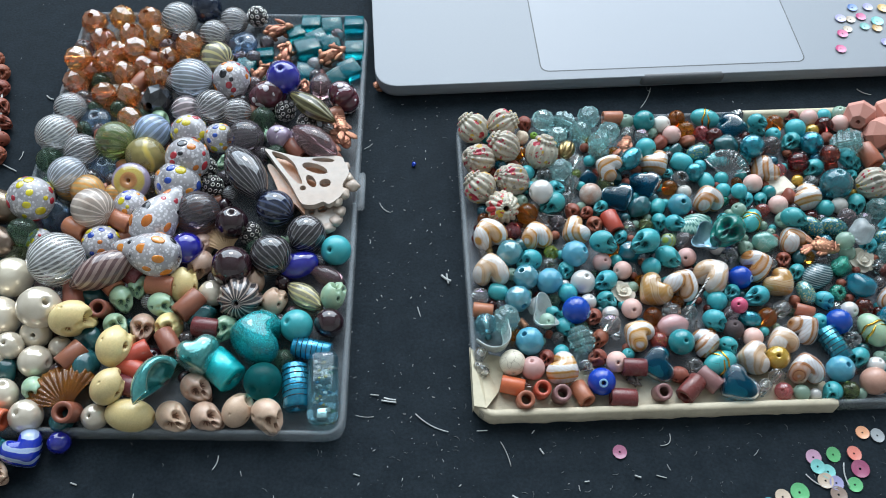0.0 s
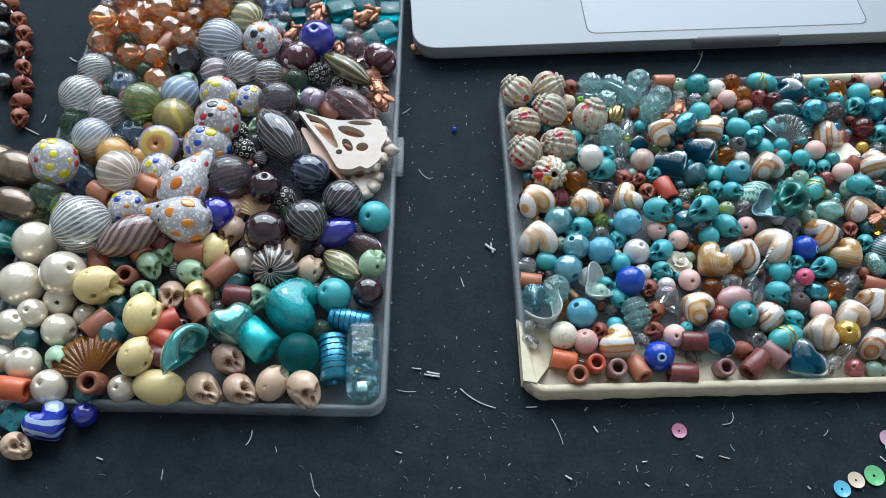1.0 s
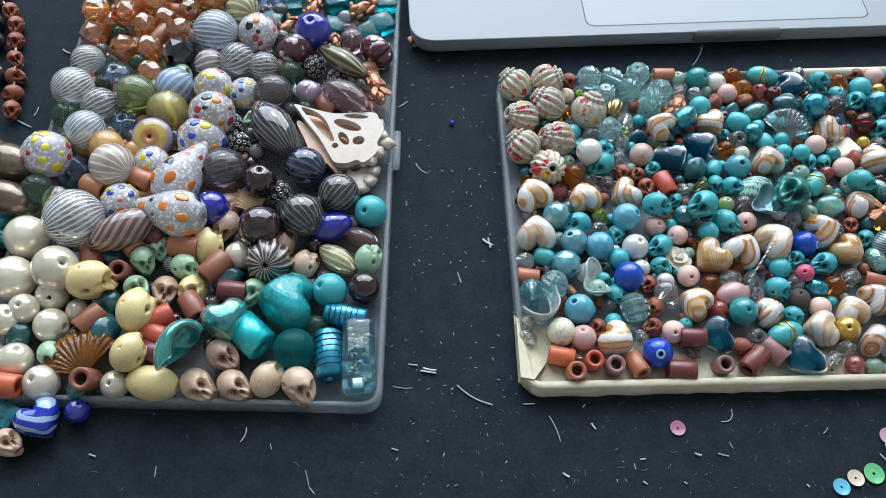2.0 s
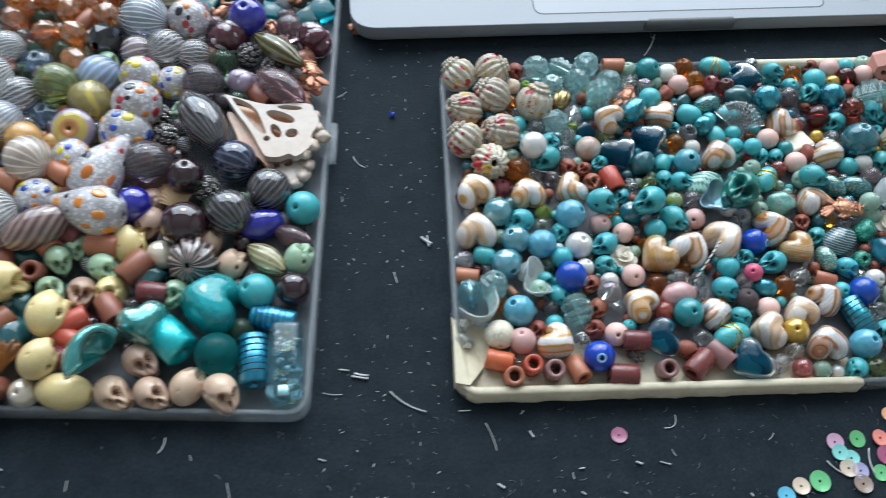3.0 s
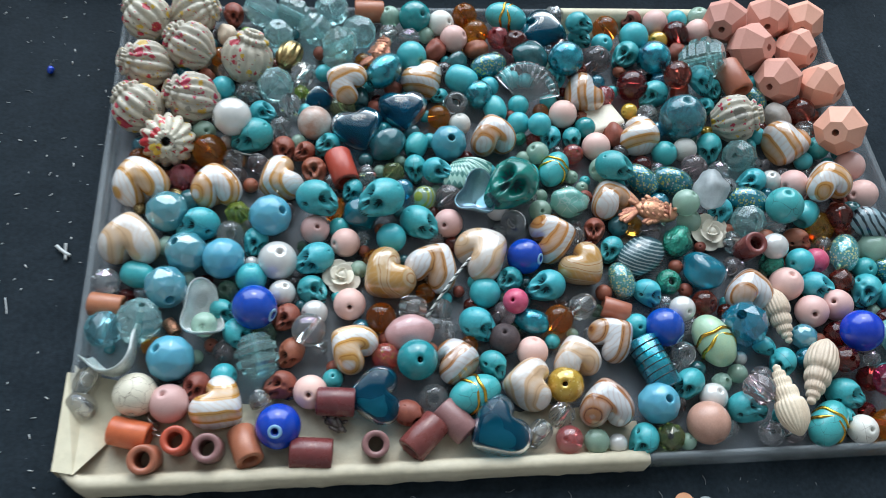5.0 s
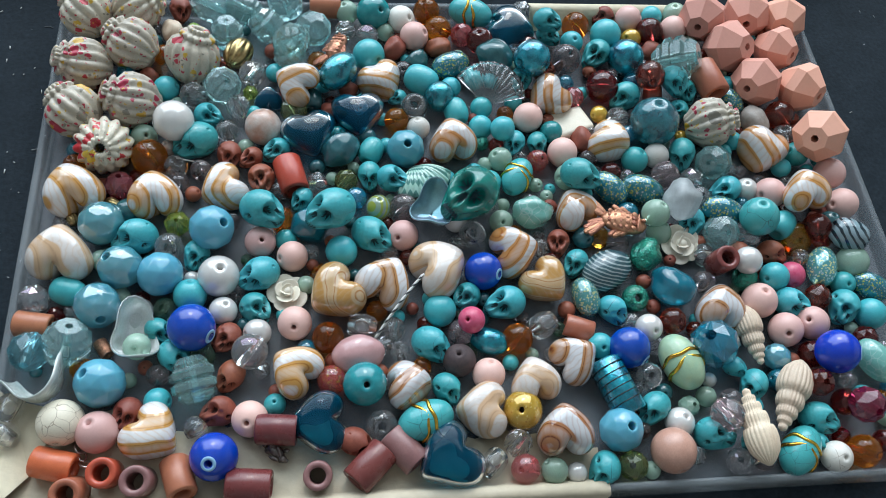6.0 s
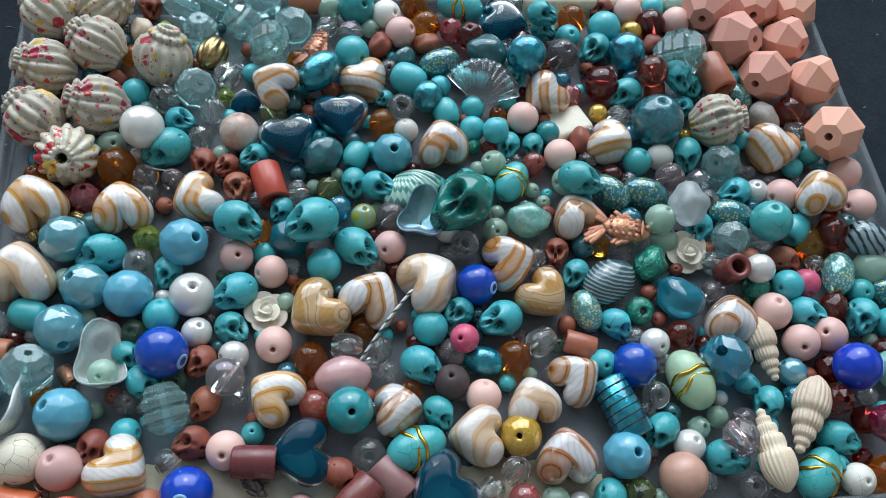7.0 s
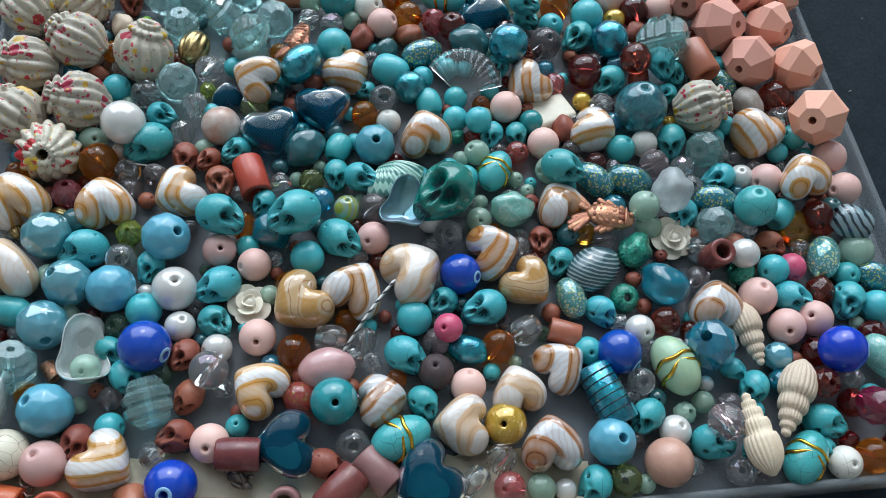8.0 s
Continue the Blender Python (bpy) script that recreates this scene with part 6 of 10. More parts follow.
facet(191.7, 117.9, 4.9, 6.6, "glass_clear", 12, 182, 0, IN_R)
facet(161.3, 36.9, 4.4, 5.5, "glass_clear", 37, 103, 0, IN_R)
barrel(101.6, 111.7, 5.8, 8.4, "glass_clear", 20, 0, 0, IN_R)
barrel(114.9, 8.5, 4.9, 6.6, "glass_clear", 90, 139, 0, IN_R)
barrel(84.8, 44.0, 5.1, 7.0, "glass_clear", 90, 80, 0, IN_R)
barrel(131.3, 43.1, 5.2, 7.2, "glass_clear", 90, 120, 0, IN_R)
barrel(211.0, 79.0, 5.2, 7.1, "glass_clear", 90, 93, 0, IN_R)
seed(35.7, 92.0, 4.9, 6.6, "glass_clear", 23, 96, 0, IN_R)
seed(35.9, 67.3, 5.3, 7.4, "glass_clear", 30, 0, 0, IN_R)
seed(115.2, 69.9, 5.4, 7.5, "glass_clear", 20, 0, 0, IN_R)
seed(73.6, 86.3, 4.9, 6.7, "glass_clear", 73, 279, 0, IN_R)
seed(214.8, 103.2, 5.2, 7.1, "glass_clear", 21, 217, 0, IN_R)
seed(88.7, 18.5, 5.4, 7.7, "glass_clear", 20, 0, 0, IN_R)
seed(157.5, 28.6, 5.0, 6.8, "glass_clear", 20, 0, 0, IN_R)
seed(45.5, 19.6, 4.8, 6.5, "glass_clear", 79, 306, 0, IN_R)
seed(180.0, 62.7, 5.0, 6.8, "glass_clear", 56, 75, 0, IN_R)
glass(109.7, 41.7, 5.0, 6.8, "glass_pink", 17, 19, 0, IN_R)
glass(173.7, 88.5, 5.6, 8.1, "glass_pink", 33, 71, 0, IN_R)
facet(173.4, 16.2, 10.6, 8.9, "glass_pink", 57, 14, 0, IN_R)
glass(107.6, 148.7, 5.8, 8.3, "glass_amber", 20, 245, 0, IN_R)
glass(110.7, 141.6, 5.7, 8.2, "glass_amber", 40, 310, 0, IN_R)
glass(96.3, 107.7, 5.1, 7.1, "glass_amber", 40, 58, 0, IN_R)
glass(154.8, 143.9, 6.0, 8.8, "glass_amber", 45, 246, 0, IN_R)
glass(76.2, 41.2, 5.6, 8.0, "glass_amber", 53, 353, 0, IN_R)
glass(124.2, 39.4, 5.6, 8.0, "glass_amber", 50, 136, 0, IN_R)
glass(29.0, 94.1, 6.4, 9.6, "glass_amber", 78, 38, 0, IN_R)
glass(29.5, 130.5, 4.7, 6.1, "glass_amber", 62, 215, 0, IN_R)
glass(209.5, 6.7, 5.8, 8.4, "glass_amber", 36, 34, 0, IN_R)
bicone(64.4, 74.8, 5.4, 7.7, "glass_amber", 38, 138, 0, IN_R)
bicone(74.5, 59.0, 4.8, 6.3, "glass_amber", 18, 287, 0, IN_R)
disc(209.1, 67.2, 4.6, 9.9, "glass_orange", 35, 20, 0, IN_R)
disc(151.1, 69.5, 3.6, 6.8, "glass_orange", -7, 214, 0, IN_R)
glass(123.1, 136.2, 7.2, 8.2, "glass_garnet", 10, 288, 0, IN_R)
glass(178.9, 142.1, 6.1, 8.9, "glass_garnet", 63, 205, 0, IN_R)
glass(174.0, 121.2, 10.1, 9.0, "glass_garnet", 68, 351, 0, IN_R)
glass(214.7, 109.8, 6.1, 8.9, "glass_garnet", 64, 229, 0, IN_R)
glass(214.5, 69.9, 7.4, 8.0, "glass_garnet", 76, 348, 0, IN_R)
glass(159.4, 119.6, 6.5, 9.8, "glass_garnet", 80, 80, 0, IN_R)
glass(166.9, 43.4, 5.1, 7.1, "glass_garnet", 29, 34, 0, IN_R)
facet(203.2, 32.6, 5.4, 7.7, "glass_garnet", 57, 218, 0, IN_R)
facet(198.2, 26.9, 5.1, 7.0, "glass_garnet", 44, 93, 0, IN_R)
facet(200.8, 24.0, 9.3, 7.3, "glass_garnet", 17, 344, 0, IN_R)
facet(209.8, 49.2, 5.3, 7.3, "glass_garnet", 52, 165, 0, IN_R)
facet(208.7, 19.7, 5.2, 7.2, "glass_garnet", 67, 319, 0, IN_R)
facet(220.0, 36.8, 5.1, 6.9, "glass_garnet", 43, 143, 0, IN_R)
facet(10.1, 49.7, 3.8, 4.3, "glass_garnet", 43, 264, 0, IN_R)
disc(217.3, 67.9, 3.5, 6.4, "crackle_red", -6, 278, 0, IN_R)
facet(21.8, 85.8, 5.4, 7.6, "glass_raspberry", 13, 147, 0, IN_R)
facet(118.1, 139.7, 5.4, 7.6, "glass_raspberry", 30, 279, 0, IN_R)
facet(150.6, 116.7, 4.8, 6.4, "glass_raspberry", 54, 207, 0, IN_R)
facet(211.0, 17.4, 10.4, 9.4, "glass_magenta", 41, 6, 0, IN_R)
glass(122.5, 6.7, 5.2, 7.1, "glass_raspberry", 35, 295, 0, IN_R)
ball(82.9, 148.1, 5.2, 7.2, "glass_mint", 18, 267, 0, IN_R)
ball(26.7, 101.3, 5.2, 7.3, "glass_mint", 33, 43, 0, IN_R)
ball(125.5, 94.3, 5.1, 7.0, "glass_mint", 37, 273, 0, IN_R)
ball(123.7, 73.9, 5.0, 6.7, "glass_mint", 31, 356, 0, IN_R)
ball(125.0, 79.9, 3.6, 4.0, "glass_mint", 62, 177, 0, IN_R)
ball(166.5, 73.7, 9.5, 7.9, "glass_mint", 22, 117, 0, IN_R)
ball(168.1, 69.8, 5.2, 7.2, "glass_mint", 27, 137, 0, IN_R)
ball(171.8, 22.7, 4.3, 5.4, "glass_mint", 41, 145, 0, IN_R)
ball(129.6, 6.0, 4.9, 6.6, "glass_mint", 58, 230, 0, IN_R)
ball(94.5, 141.2, 4.3, 5.5, "glass_mint", 66, 50, 0, IN_R)
ball(189.0, 149.5, 5.8, 8.3, "glass_mint", 15, 248, 0, IN_R)
ball(31.3, 39.0, 8.9, 6.6, "glass_mint", 30, 0, 0, IN_R)
ball(54.1, 98.7, 4.1, 4.9, "glass_mint", 72, 82, 0, IN_R)
ball(222.9, 59.4, 6.1, 9.1, "glass_mint", 80, 136, 0, IN_R)
ball(144.5, 87.9, 5.6, 7.9, "glass_mint", 68, 292, 0, IN_R)
facet(166.6, 20.4, 4.4, 5.6, "glass_mint", 13, 61, 0, IN_R)
bicone(37.5, 74.0, 5.4, 7.5, "glass_lime", 14, 20, 0, IN_R)
bicone(54.6, 117.7, 4.0, 4.8, "glass_lime", 34, 4, 0, IN_R)
seed(37.2, 141.9, 3.4, 3.7, "lime", 20, 0, 0, IN_R)
facet(67.1, 110.4, 5.6, 7.9, "glass_olive", 77, 27, 0, IN_R)
facet(81.5, 87.1, 5.0, 6.7, "glass_olive", 55, 122, 0, IN_R)
facet(149.1, 6.1, 5.4, 7.5, "glass_olive", 25, 295, 0, IN_R)
seed(46.1, 37.8, 4.6, 5.9, "glass_green", 20, 0, 0, IN_R)
seed(36.0, 50.4, 4.5, 5.8, "glass_green", 23, 300, 0, IN_R)
nugget(174.3, 77.2, 10.9, 12.1, "glass_frosted", 15, 72, 0, IN_R)
glassheart(71.7, 101.7, 6.5, 17.0, "glass_teal", -4, 15, 0, IN_R)
glassheart(85.4, 108.7, 6.4, 16.6, "glass_teal", -4, 5, 0, IN_R)
glassheart(133.9, 142.1, 5.8, 17.4, "glass_teal", -2, 70, 0, IN_R)
glassheart(73.4, 19.7, 5.6, 16.4, "glass_teal", 4, 275, 0, IN_R)
glassheart(104.0, 9.8, 6.0, 18.2, "glass_teal", -4, 300, 0, IN_R)
glassheart(59.8, 115.9, 3.8, 9.0, "glass_teal", -8, 182, 0, IN_R)
nugget(168.3, 52.4, 6.5, 12.3, "glass_ocean", 20, 148, 0, IN_R)
nugget(72.0, 73.0, 6.0, 10.9, "glass_ocean", 57, 11, 0, IN_R)
heart(67.8, 116.3, 10.6, 14.1, "swirl_caramel", -5, 240, 25, IN_R)
heart(92.4, 120.6, 6.3, 14.4, "swirl_caramel", -8, 25, -6, IN_R)
heart(111.6, 99.6, 6.6, 15.2, "swirl_caramel", -7, 195, -9, IN_R)
heart(142.3, 115.4, 6.4, 14.6, "swirl_caramel", 0, 310, 18, IN_R)
heart(144.6, 76.7, 6.2, 13.9, "swirl_caramel", 9, 205, -16, IN_R)
heart(126.1, 64.0, 6.7, 15.5, "swirl_caramel", -10, 102, -9, IN_R)
heart(91.1, 55.7, 6.9, 16.0, "swirl_brown", -4, 150, -9, IN_R)
heart(48.8, 84.1, 6.4, 14.5, "swirl_caramel", 0, 297, 5, IN_R)
heart(31.5, 82.0, 6.6, 15.2, "swirl_caramel", 8, 188, 0, IN_R)
heart(11.1, 83.7, 7.0, 16.4, "swirl_caramel", 9, 195, 14, IN_R)
heart(36.1, 18.4, 6.5, 15.0, "swirl_caramel", 0, 55, 7, IN_R)
heart(68.1, 32.8, 6.4, 14.5, "swirl_caramel", 4, 233, 0, IN_R)
heart(205.2, 96.1, 7.0, 16.3, "swirl_caramel", -9, 340, 14, IN_R)
heart(211.3, 79.4, 11.8, 14.4, "swirl_caramel", -7, 190, -0, IN_R)
heart(10.4, 65.0, 7.3, 17.1, "swirl_pale", -6, 177, 3, IN_R)
heart(105.4, 58.9, 7.3, 17.1, "swirl_pale", 4, 115, 12, IN_R)
heart(112.9, 21.1, 6.6, 15.1, "swirl_pale", -6, 268, -1, IN_R)
heart(127.0, 28.2, 6.2, 13.8, "swirl_pale", 4, 190, -2, IN_R)
heart(78.0, 52.4, 7.3, 16.3, "swirl_honey", 10, 305, 0, IN_R)
heart(133.4, 54.7, 6.4, 14.4, "swirl_honey", 8, 40, -7, IN_R)
heart(158.6, 99.6, 6.3, 14.3, "swirl_caramel", -9, 60, 14, IN_R)
heart(95.8, 28.2, 6.0, 13.3, "swirl_brown", -11, 90, 21, IN_R)
heart(132.9, 15.3, 6.7, 15.4, "swirl_brown", 2, 180, -1, IN_R)
heart(138.5, 33.5, 6.3, 14.1, "swirl_brown", -19, 120, -2, IN_R)
heart(179.9, 46.4, 6.4, 14.6, "swirl_brown", 1, 180, -13, IN_R)
goldoval(121.4, 148.1, 6.2, 12.9, "turquoise_veined", 90, 70, 0, IN_R)
goldoval(129.6, 88.0, 5.7, 11.3, "turquoise_veined", 90, -30, 0, IN_R)
goldoval(99.3, 19.1, 6.3, 13.0, "turquoise_veined", 90, -70, 0, IN_R)
goldoval(192.3, 7.6, 6.2, 12.7, "turquoise_veined", 90, -40, 0, IN_R)
goldoval(165.8, 31.2, 7.4, 14.0, "jade_pale", 90, 20, 0, IN_R)
oval(113.6, 127.5, 5.7, 11.4, "fleck_teal", 90, -70, 0, IN_R)
oval(156.2, 84.1, 5.6, 11.1, "fleck_teal", 90, 40, 0, IN_R)
oval(165.6, 83.5, 5.8, 11.8, "fleck_teal", 90, 70, 0, IN_R)
oval(188.2, 76.2, 5.8, 11.8, "fleck_teal", 90, 70, 0, IN_R)
oval(226.5, 52.0, 5.4, 10.6, "fleck_teal", 90, 60, 0, IN_R)
oval(200.2, 115.7, 5.1, 9.7, "fleck_teal", 90, 30, 0, IN_R)
oval(144.0, 50.7, 5.3, 10.3, "fleck_green", 90, 10, 0, IN_R)
oval(213.4, 58.1, 5.8, 11.5, "fleck_green", 90, -20, 0, IN_R)
ball(172.5, 105.1, 8.8, 14.5, "crackle_teal", 14, 191, 0, IN_R)
ball(123.2, 20.6, 6.5, 9.8, "crackle_gold", 22, 310, 0, IN_R)
ball(172.8, 139.9, 5.0, 6.7, "crackle_gold", 55, 295, 0, IN_R)
ball(157.7, 110.9, 4.3, 5.4, "crackle_gold", 71, 297, 0, IN_R)
ball(182.4, 103.3, 3.6, 4.0, "crackle_gold", 43, 259, 0, IN_R)
ball(77.0, 30.3, 5.2, 7.3, "crackle_red", 44, 236, 0, IN_R)
ball(136.5, 94.0, 4.8, 6.4, "crackle_red", 27, 35, 0, IN_R)
seed(189.8, 55.2, 5.4, 7.6, "foil_green", 67, 241, 0, IN_R)
seed(157.6, 50.0, 5.3, 7.4, "foil_green", 20, 0, 0, IN_R)
seed(121.0, 100.4, 3.9, 4.5, "foil_green", 62, 39, 0, IN_R)
nugget(132.3, 76.0, 6.3, 11.7, "crackle_mint", 50, 176, 0, IN_R)
skull(114.9, 79.1, 11.4, 17.0, "malachite", -62, -50, 10, IN_R)
nugget(162.8, 62.8, 5.6, 10.1, "foil_green", 29, 52, 0, IN_R)
oval(79.8, 121.4, 9.8, 12.7, "foil_teal", 90, -40, 0, IN_R)
oval(116.8, 39.1, 5.1, 9.6, "foil_teal", 90, 75, 0, IN_R)
ball(109.3, 115.3, 6.3, 9.2, "foil_teal", 79, 80, 0, IN_R)
ball(137.4, 125.8, 11.6, 11.2, "foil_teal", 75, 301, 0, IN_R)
ball(168.6, 130.4, 7.3, 11.4, "foil_teal", 72, 199, 0, IN_R)
coiled(147.8, 25.3, 7.0, 14.6, "foil_teal", 90, 20, 0, IN_R)
ball(97.1, 78.1, 5.7, 8.2, "glass_smoke", 62, 115, 0, IN_R)
ball(149.7, 130.3, 6.2, 9.3, "glass_smoke", 18, 18, 0, IN_R)
scallop(102.4, 86.0, 6.6, 12.5, "striped_mint", 12, 205, 0, IN_R)
pebble(150.7, 57.9, 6.2, 14.4, "striped_grey", 12, 30, 0, IN_R)
barrel(222.0, 66.2, 9.5, 9.6, "striped_white", 90, 60, 0, IN_R)
ball(90.2, 78.7, 5.1, 7.0, "striped_lime", 11, 167, 0, IN_R)
oval(219.7, 29.9, 7.0, 12.0, "crackle_mint", 90, 30, 0, IN_R)
pebble(83.5, 36.4, 6.4, 12.6, "rose_quartz", 18, 8, 0, IN_R)
rose(66.1, 53.9, 4.5, 9.6, "cream_flower", 1, 39, 0, IN_R)
rose(173.9, 66.1, 4.8, 10.6, "cream_flower", -13, 183, 0, IN_R)
fishy(156.9, 71.2, 8.9, 16.5, "copper", 0, -15, 0, IN_R)
fishy(79.5, 132.5, 7.6, 12.5, "copper", -20, 62, 0, IN_R)
goldbead(51.0, 130.3, 6.3, 9.4, "antique_gold", 90, -30, 0, IN_R)
nugget(31.1, 139.8, 4.5, 7.2, "shell_cream", 35, 273, 0, IN_R)
nugget(206.2, 108.0, 5.7, 10.2, "shell_grey", 55, 109, 0, IN_R)
square(147.4, 107.3, 3.8, 13.6, "cream_flower", -9, 20, 0, IN_R)
fan(124.9, 118.1, 8.1, 13.8, "glass_clear", 30, -20, 0, IN_R)
cup(104.0, 74.4, 10.0, 13.6, "shell_silver", 0, 80, 0, IN_R)
crescent(7.6, 36.4, 7.4, 21.0, "shell_white", 0, -58, 0, IN_R)
curl(30.2, 40.6, 7.6, 14.0, "shell_glass", 26, 100, 0, IN_R)
pebble(29.0, 48.4, 4.7, 9.8, "shell_glass", 6, 50, 0, IN_R)
spire(187.1, 36.6, 6.8, 17.3, "shell_cream", 90, 185, 0, IN_R)
spire(179.1, 14.6, 12.5, 19.5, "shell_cream", 90, 5, 0, IN_R)
spire(191.5, 19.2, 8.5, 21.2, "shell_cream", -90, -30, 0, IN_R)
tube(76.3, 150.0, 5.4, 7.5, "tube_rust", 90, 90, 0, IN_R)
tube(192.0, 119.6, 10.4, 9.0, "tube_rust", 90, 15, 0, IN_R)
tube(5.8, 46.7, 4.9, 6.7, "tube_rust", 90, 80, 0, IN_R)
tube(141.0, 42.2, 4.6, 6.1, "tube_rust", 90, 70, 0, IN_R)
tube(66.5, 88.6, 5.7, 8.2, "tube_red", 90, 15, 0, IN_R)
tube(182.3, 58.7, 9.4, 7.0, "tube_maroon", 12, 0, 0, IN_R)
tube(64.1, 18.1, 7.3, 7.5, "tube_maroon", 90, 85, 0, IN_R)
tube(15.1, 12.7, 5.3, 7.4, "tube_red", 90, 75, 0, IN_R)
tube(26.4, 10.4, 5.2, 7.1, "tube_red", 10, 0, 0, IN_R)
tube(19.4, 6.4, 5.3, 7.3, "tube_rust", 15, 0, 0, IN_R)
tube(42.3, 8.6, 5.2, 7.2, "tube_rust", 75, 20, 0, IN_R)
tube(33.8, 8.2, 5.2, 7.3, "tube_mauve", 10, 0, 0, IN_R)
tube(73.6, 7.7, 5.1, 7.0, "tube_mauve", 15, 0, 0, IN_R)
tube(93.7, 12.6, 5.5, 7.7, "tube_mauve", 90, 40, 0, IN_R)
tube(58.1, 5.9, 5.6, 8.1, "tube_maroon", 90, 85, 0, IN_R)
tube(85.6, 9.0, 5.7, 8.2, "tube_maroon", 90, -45, 0, IN_R)
barrel(3.3, 26.0, 4.9, 6.7, "glass_clear", 90, 158, 0, IN_R)
barrel(2.9, 20.1, 5.1, 6.9, "glass_clear", 90, 60, 0, IN_R)
beastly(63.7, 13.9, 4.0, 6.8, "grey_metal", 40, 321, 0, IN_R)
facet(-183.0, 219.1, 8.3, 13.4, "amber_crystal", 15, 6, 0, IN_L)
facet(-169.4, 222.2, 8.3, 13.5, "amber_crystal", 65, 359, 0, IN_L)
facet(-154.9, 221.4, 8.1, 12.9, "amber_crystal", 13, 325, 0, IN_L)
facet(-176.4, 205.9, 8.2, 13.2, "amber_crystal", 26, 119, 0, IN_L)
facet(-163.0, 210.0, 8.0, 12.7, "amber_crystal", 21, 97, 0, IN_L)
facet(-149.5, 208.8, 7.7, 12.1, "amber_crystal", 61, 346, 0, IN_L)
facet(-132.6, 201.2, 8.8, 14.3, "amber_crystal", 40, 289, 0, IN_L)
facet(-183.8, 188.7, 12.4, 13.5, "amber_crystal", 69, 290, 0, IN_L)
facet(-171.5, 189.1, 11.0, 12.4, "amber_crystal", 42, 331, 0, IN_L)
facet(-158.1, 197.8, 8.7, 14.2, "amber_crystal", 67, 64, 0, IN_L)
facet(-142.5, 194.2, 7.3, 11.4, "amber_crystal", 41, 7, 0, IN_L)
facet(-184.6, 177.8, 8.0, 12.7, "amber_crystal", 59, 203, 0, IN_L)
facet(-169.5, 169.0, 7.9, 12.6, "amber_crystal", 55, 321, 0, IN_L)
facet(-162.4, 183.2, 7.7, 12.3, "amber_crystal", 40, 187, 0, IN_L)
facet(-146.2, 180.0, 8.0, 12.8, "amber_crystal", 15, 196, 0, IN_L)
facet(-158.0, 169.0, 7.6, 12.1, "amber_crystal", 39, 220, 0, IN_L)
facet(-155.1, 153.8, 7.5, 11.8, "amber_crystal", 47, 270, 0, IN_L)
facet(-153.7, 188.2, 7.2, 11.3, "amber_crystal", 33, 205, 0, IN_L)
facet(-168.4, 198.7, 7.3, 11.4, "amber_crystal", 61, 99, 0, IN_L)
facet(-179.6, 186.1, 7.2, 11.2, "amber_crystal", 48, 197, 0, IN_L)
blown(-139.1, 217.8, 10.6, 18.0, "blown_white", 104, 62, 0, IN_L)
blown(-183.3, 159.5, 9.1, 15.1, "blown_white", 82, 95, 0, IN_L)
blown(-185.8, 142.1, 10.8, 18.3, "blown_net", 99, 128, 0, IN_L)
blown(-120.5, 207.9, 9.1, 15.0, "blown_clear", 89, 63, 0, IN_L)
blown(-168.6, 69.5, 16.9, 22.7, "blown_net", 100, 120, 0, IN_L)
blown(-111.6, 218.6, 8.6, 14.1, "blown_clear", 82, 70, 0, IN_L)
blown(-116.5, 157.8, 10.0, 16.7, "blown_clear", 103, 129, 0, IN_L)
blown(-104.5, 155.2, 8.6, 14.0, "blown_clear", 105, 94, 0, IN_L)
blown(-128.7, 157.5, 8.6, 14.0, "blown_rose", 85, 92, 0, IN_L)
blown(-172.8, 132.6, 9.6, 16.1, "blown_clear", 99, 119, 0, IN_L)
blown(-117.3, 191.3, 9.5, 15.8, "blown_gold", 79, 49, 0, IN_L)
blown(-127.2, 173.7, 12.0, 20.8, "blown_blue", 93, 77, 0, IN_L)
blown(-174.1, 115.4, 14.2, 16.7, "blown_blue", 87, 132, 0, IN_L)
ball(-126.7, 226.9, 9.9, 16.5, "glass_navy", 56, 233, 0, IN_L)
filigree_ball(-100.2, 222.6, 7.5, 11.8, "antique_silver", 28, 63, 0, IN_L)
filigree_ball(-82.0, 157.1, 7.0, 10.9, "antique_silver", 23, 311, 0, IN_L)
filigree_ball(-71.4, 150.0, 6.7, 10.3, "antique_silver", 17, 333, 0, IN_L)
filigree_ball(-116.0, 123.3, 7.0, 10.9, "antique_silver", 28, 189, 0, IN_L)
filigree_ball(-111.9, 112.9, 7.0, 10.7, "antique_silver", 36, 239, 0, IN_L)
filigree_ball(-93.1, 86.9, 7.0, 10.8, "antique_silver", 33, 161, 0, IN_L)
disc(-106.3, 203.2, 6.3, 15.6, "glass_blue", 11, 307, 0, IN_L)
disc(-162.7, 126.4, 6.0, 14.5, "glass_blue", -1, 251, 0, IN_L)
disc(-171.7, 155.0, 5.8, 14.0, "glass_blue", 3, 74, 0, IN_L)
facet(-143.2, 163.3, 9.5, 15.7, "glass_black", 63, 343, 0, IN_L)
blown(-157.9, 137.3, 10.7, 18.2, "blown_green", 91, 60, 0, IN_L)
blown(-142.2, 143.0, 10.0, 16.9, "glass_paleblue", 84, 122, 0, IN_L)
glass(-143.0, 128.0, 10.6, 18.0, "glass_yellow", 52, 167, 0, IN_L)
glass(-187.4, 129.4, 7.5, 11.9, "glass_green", 21, 133, 0, IN_L)
glass(-187.9, 86.4, 12.4, 13.1, "glass_green", 54, 253, 0, IN_L)
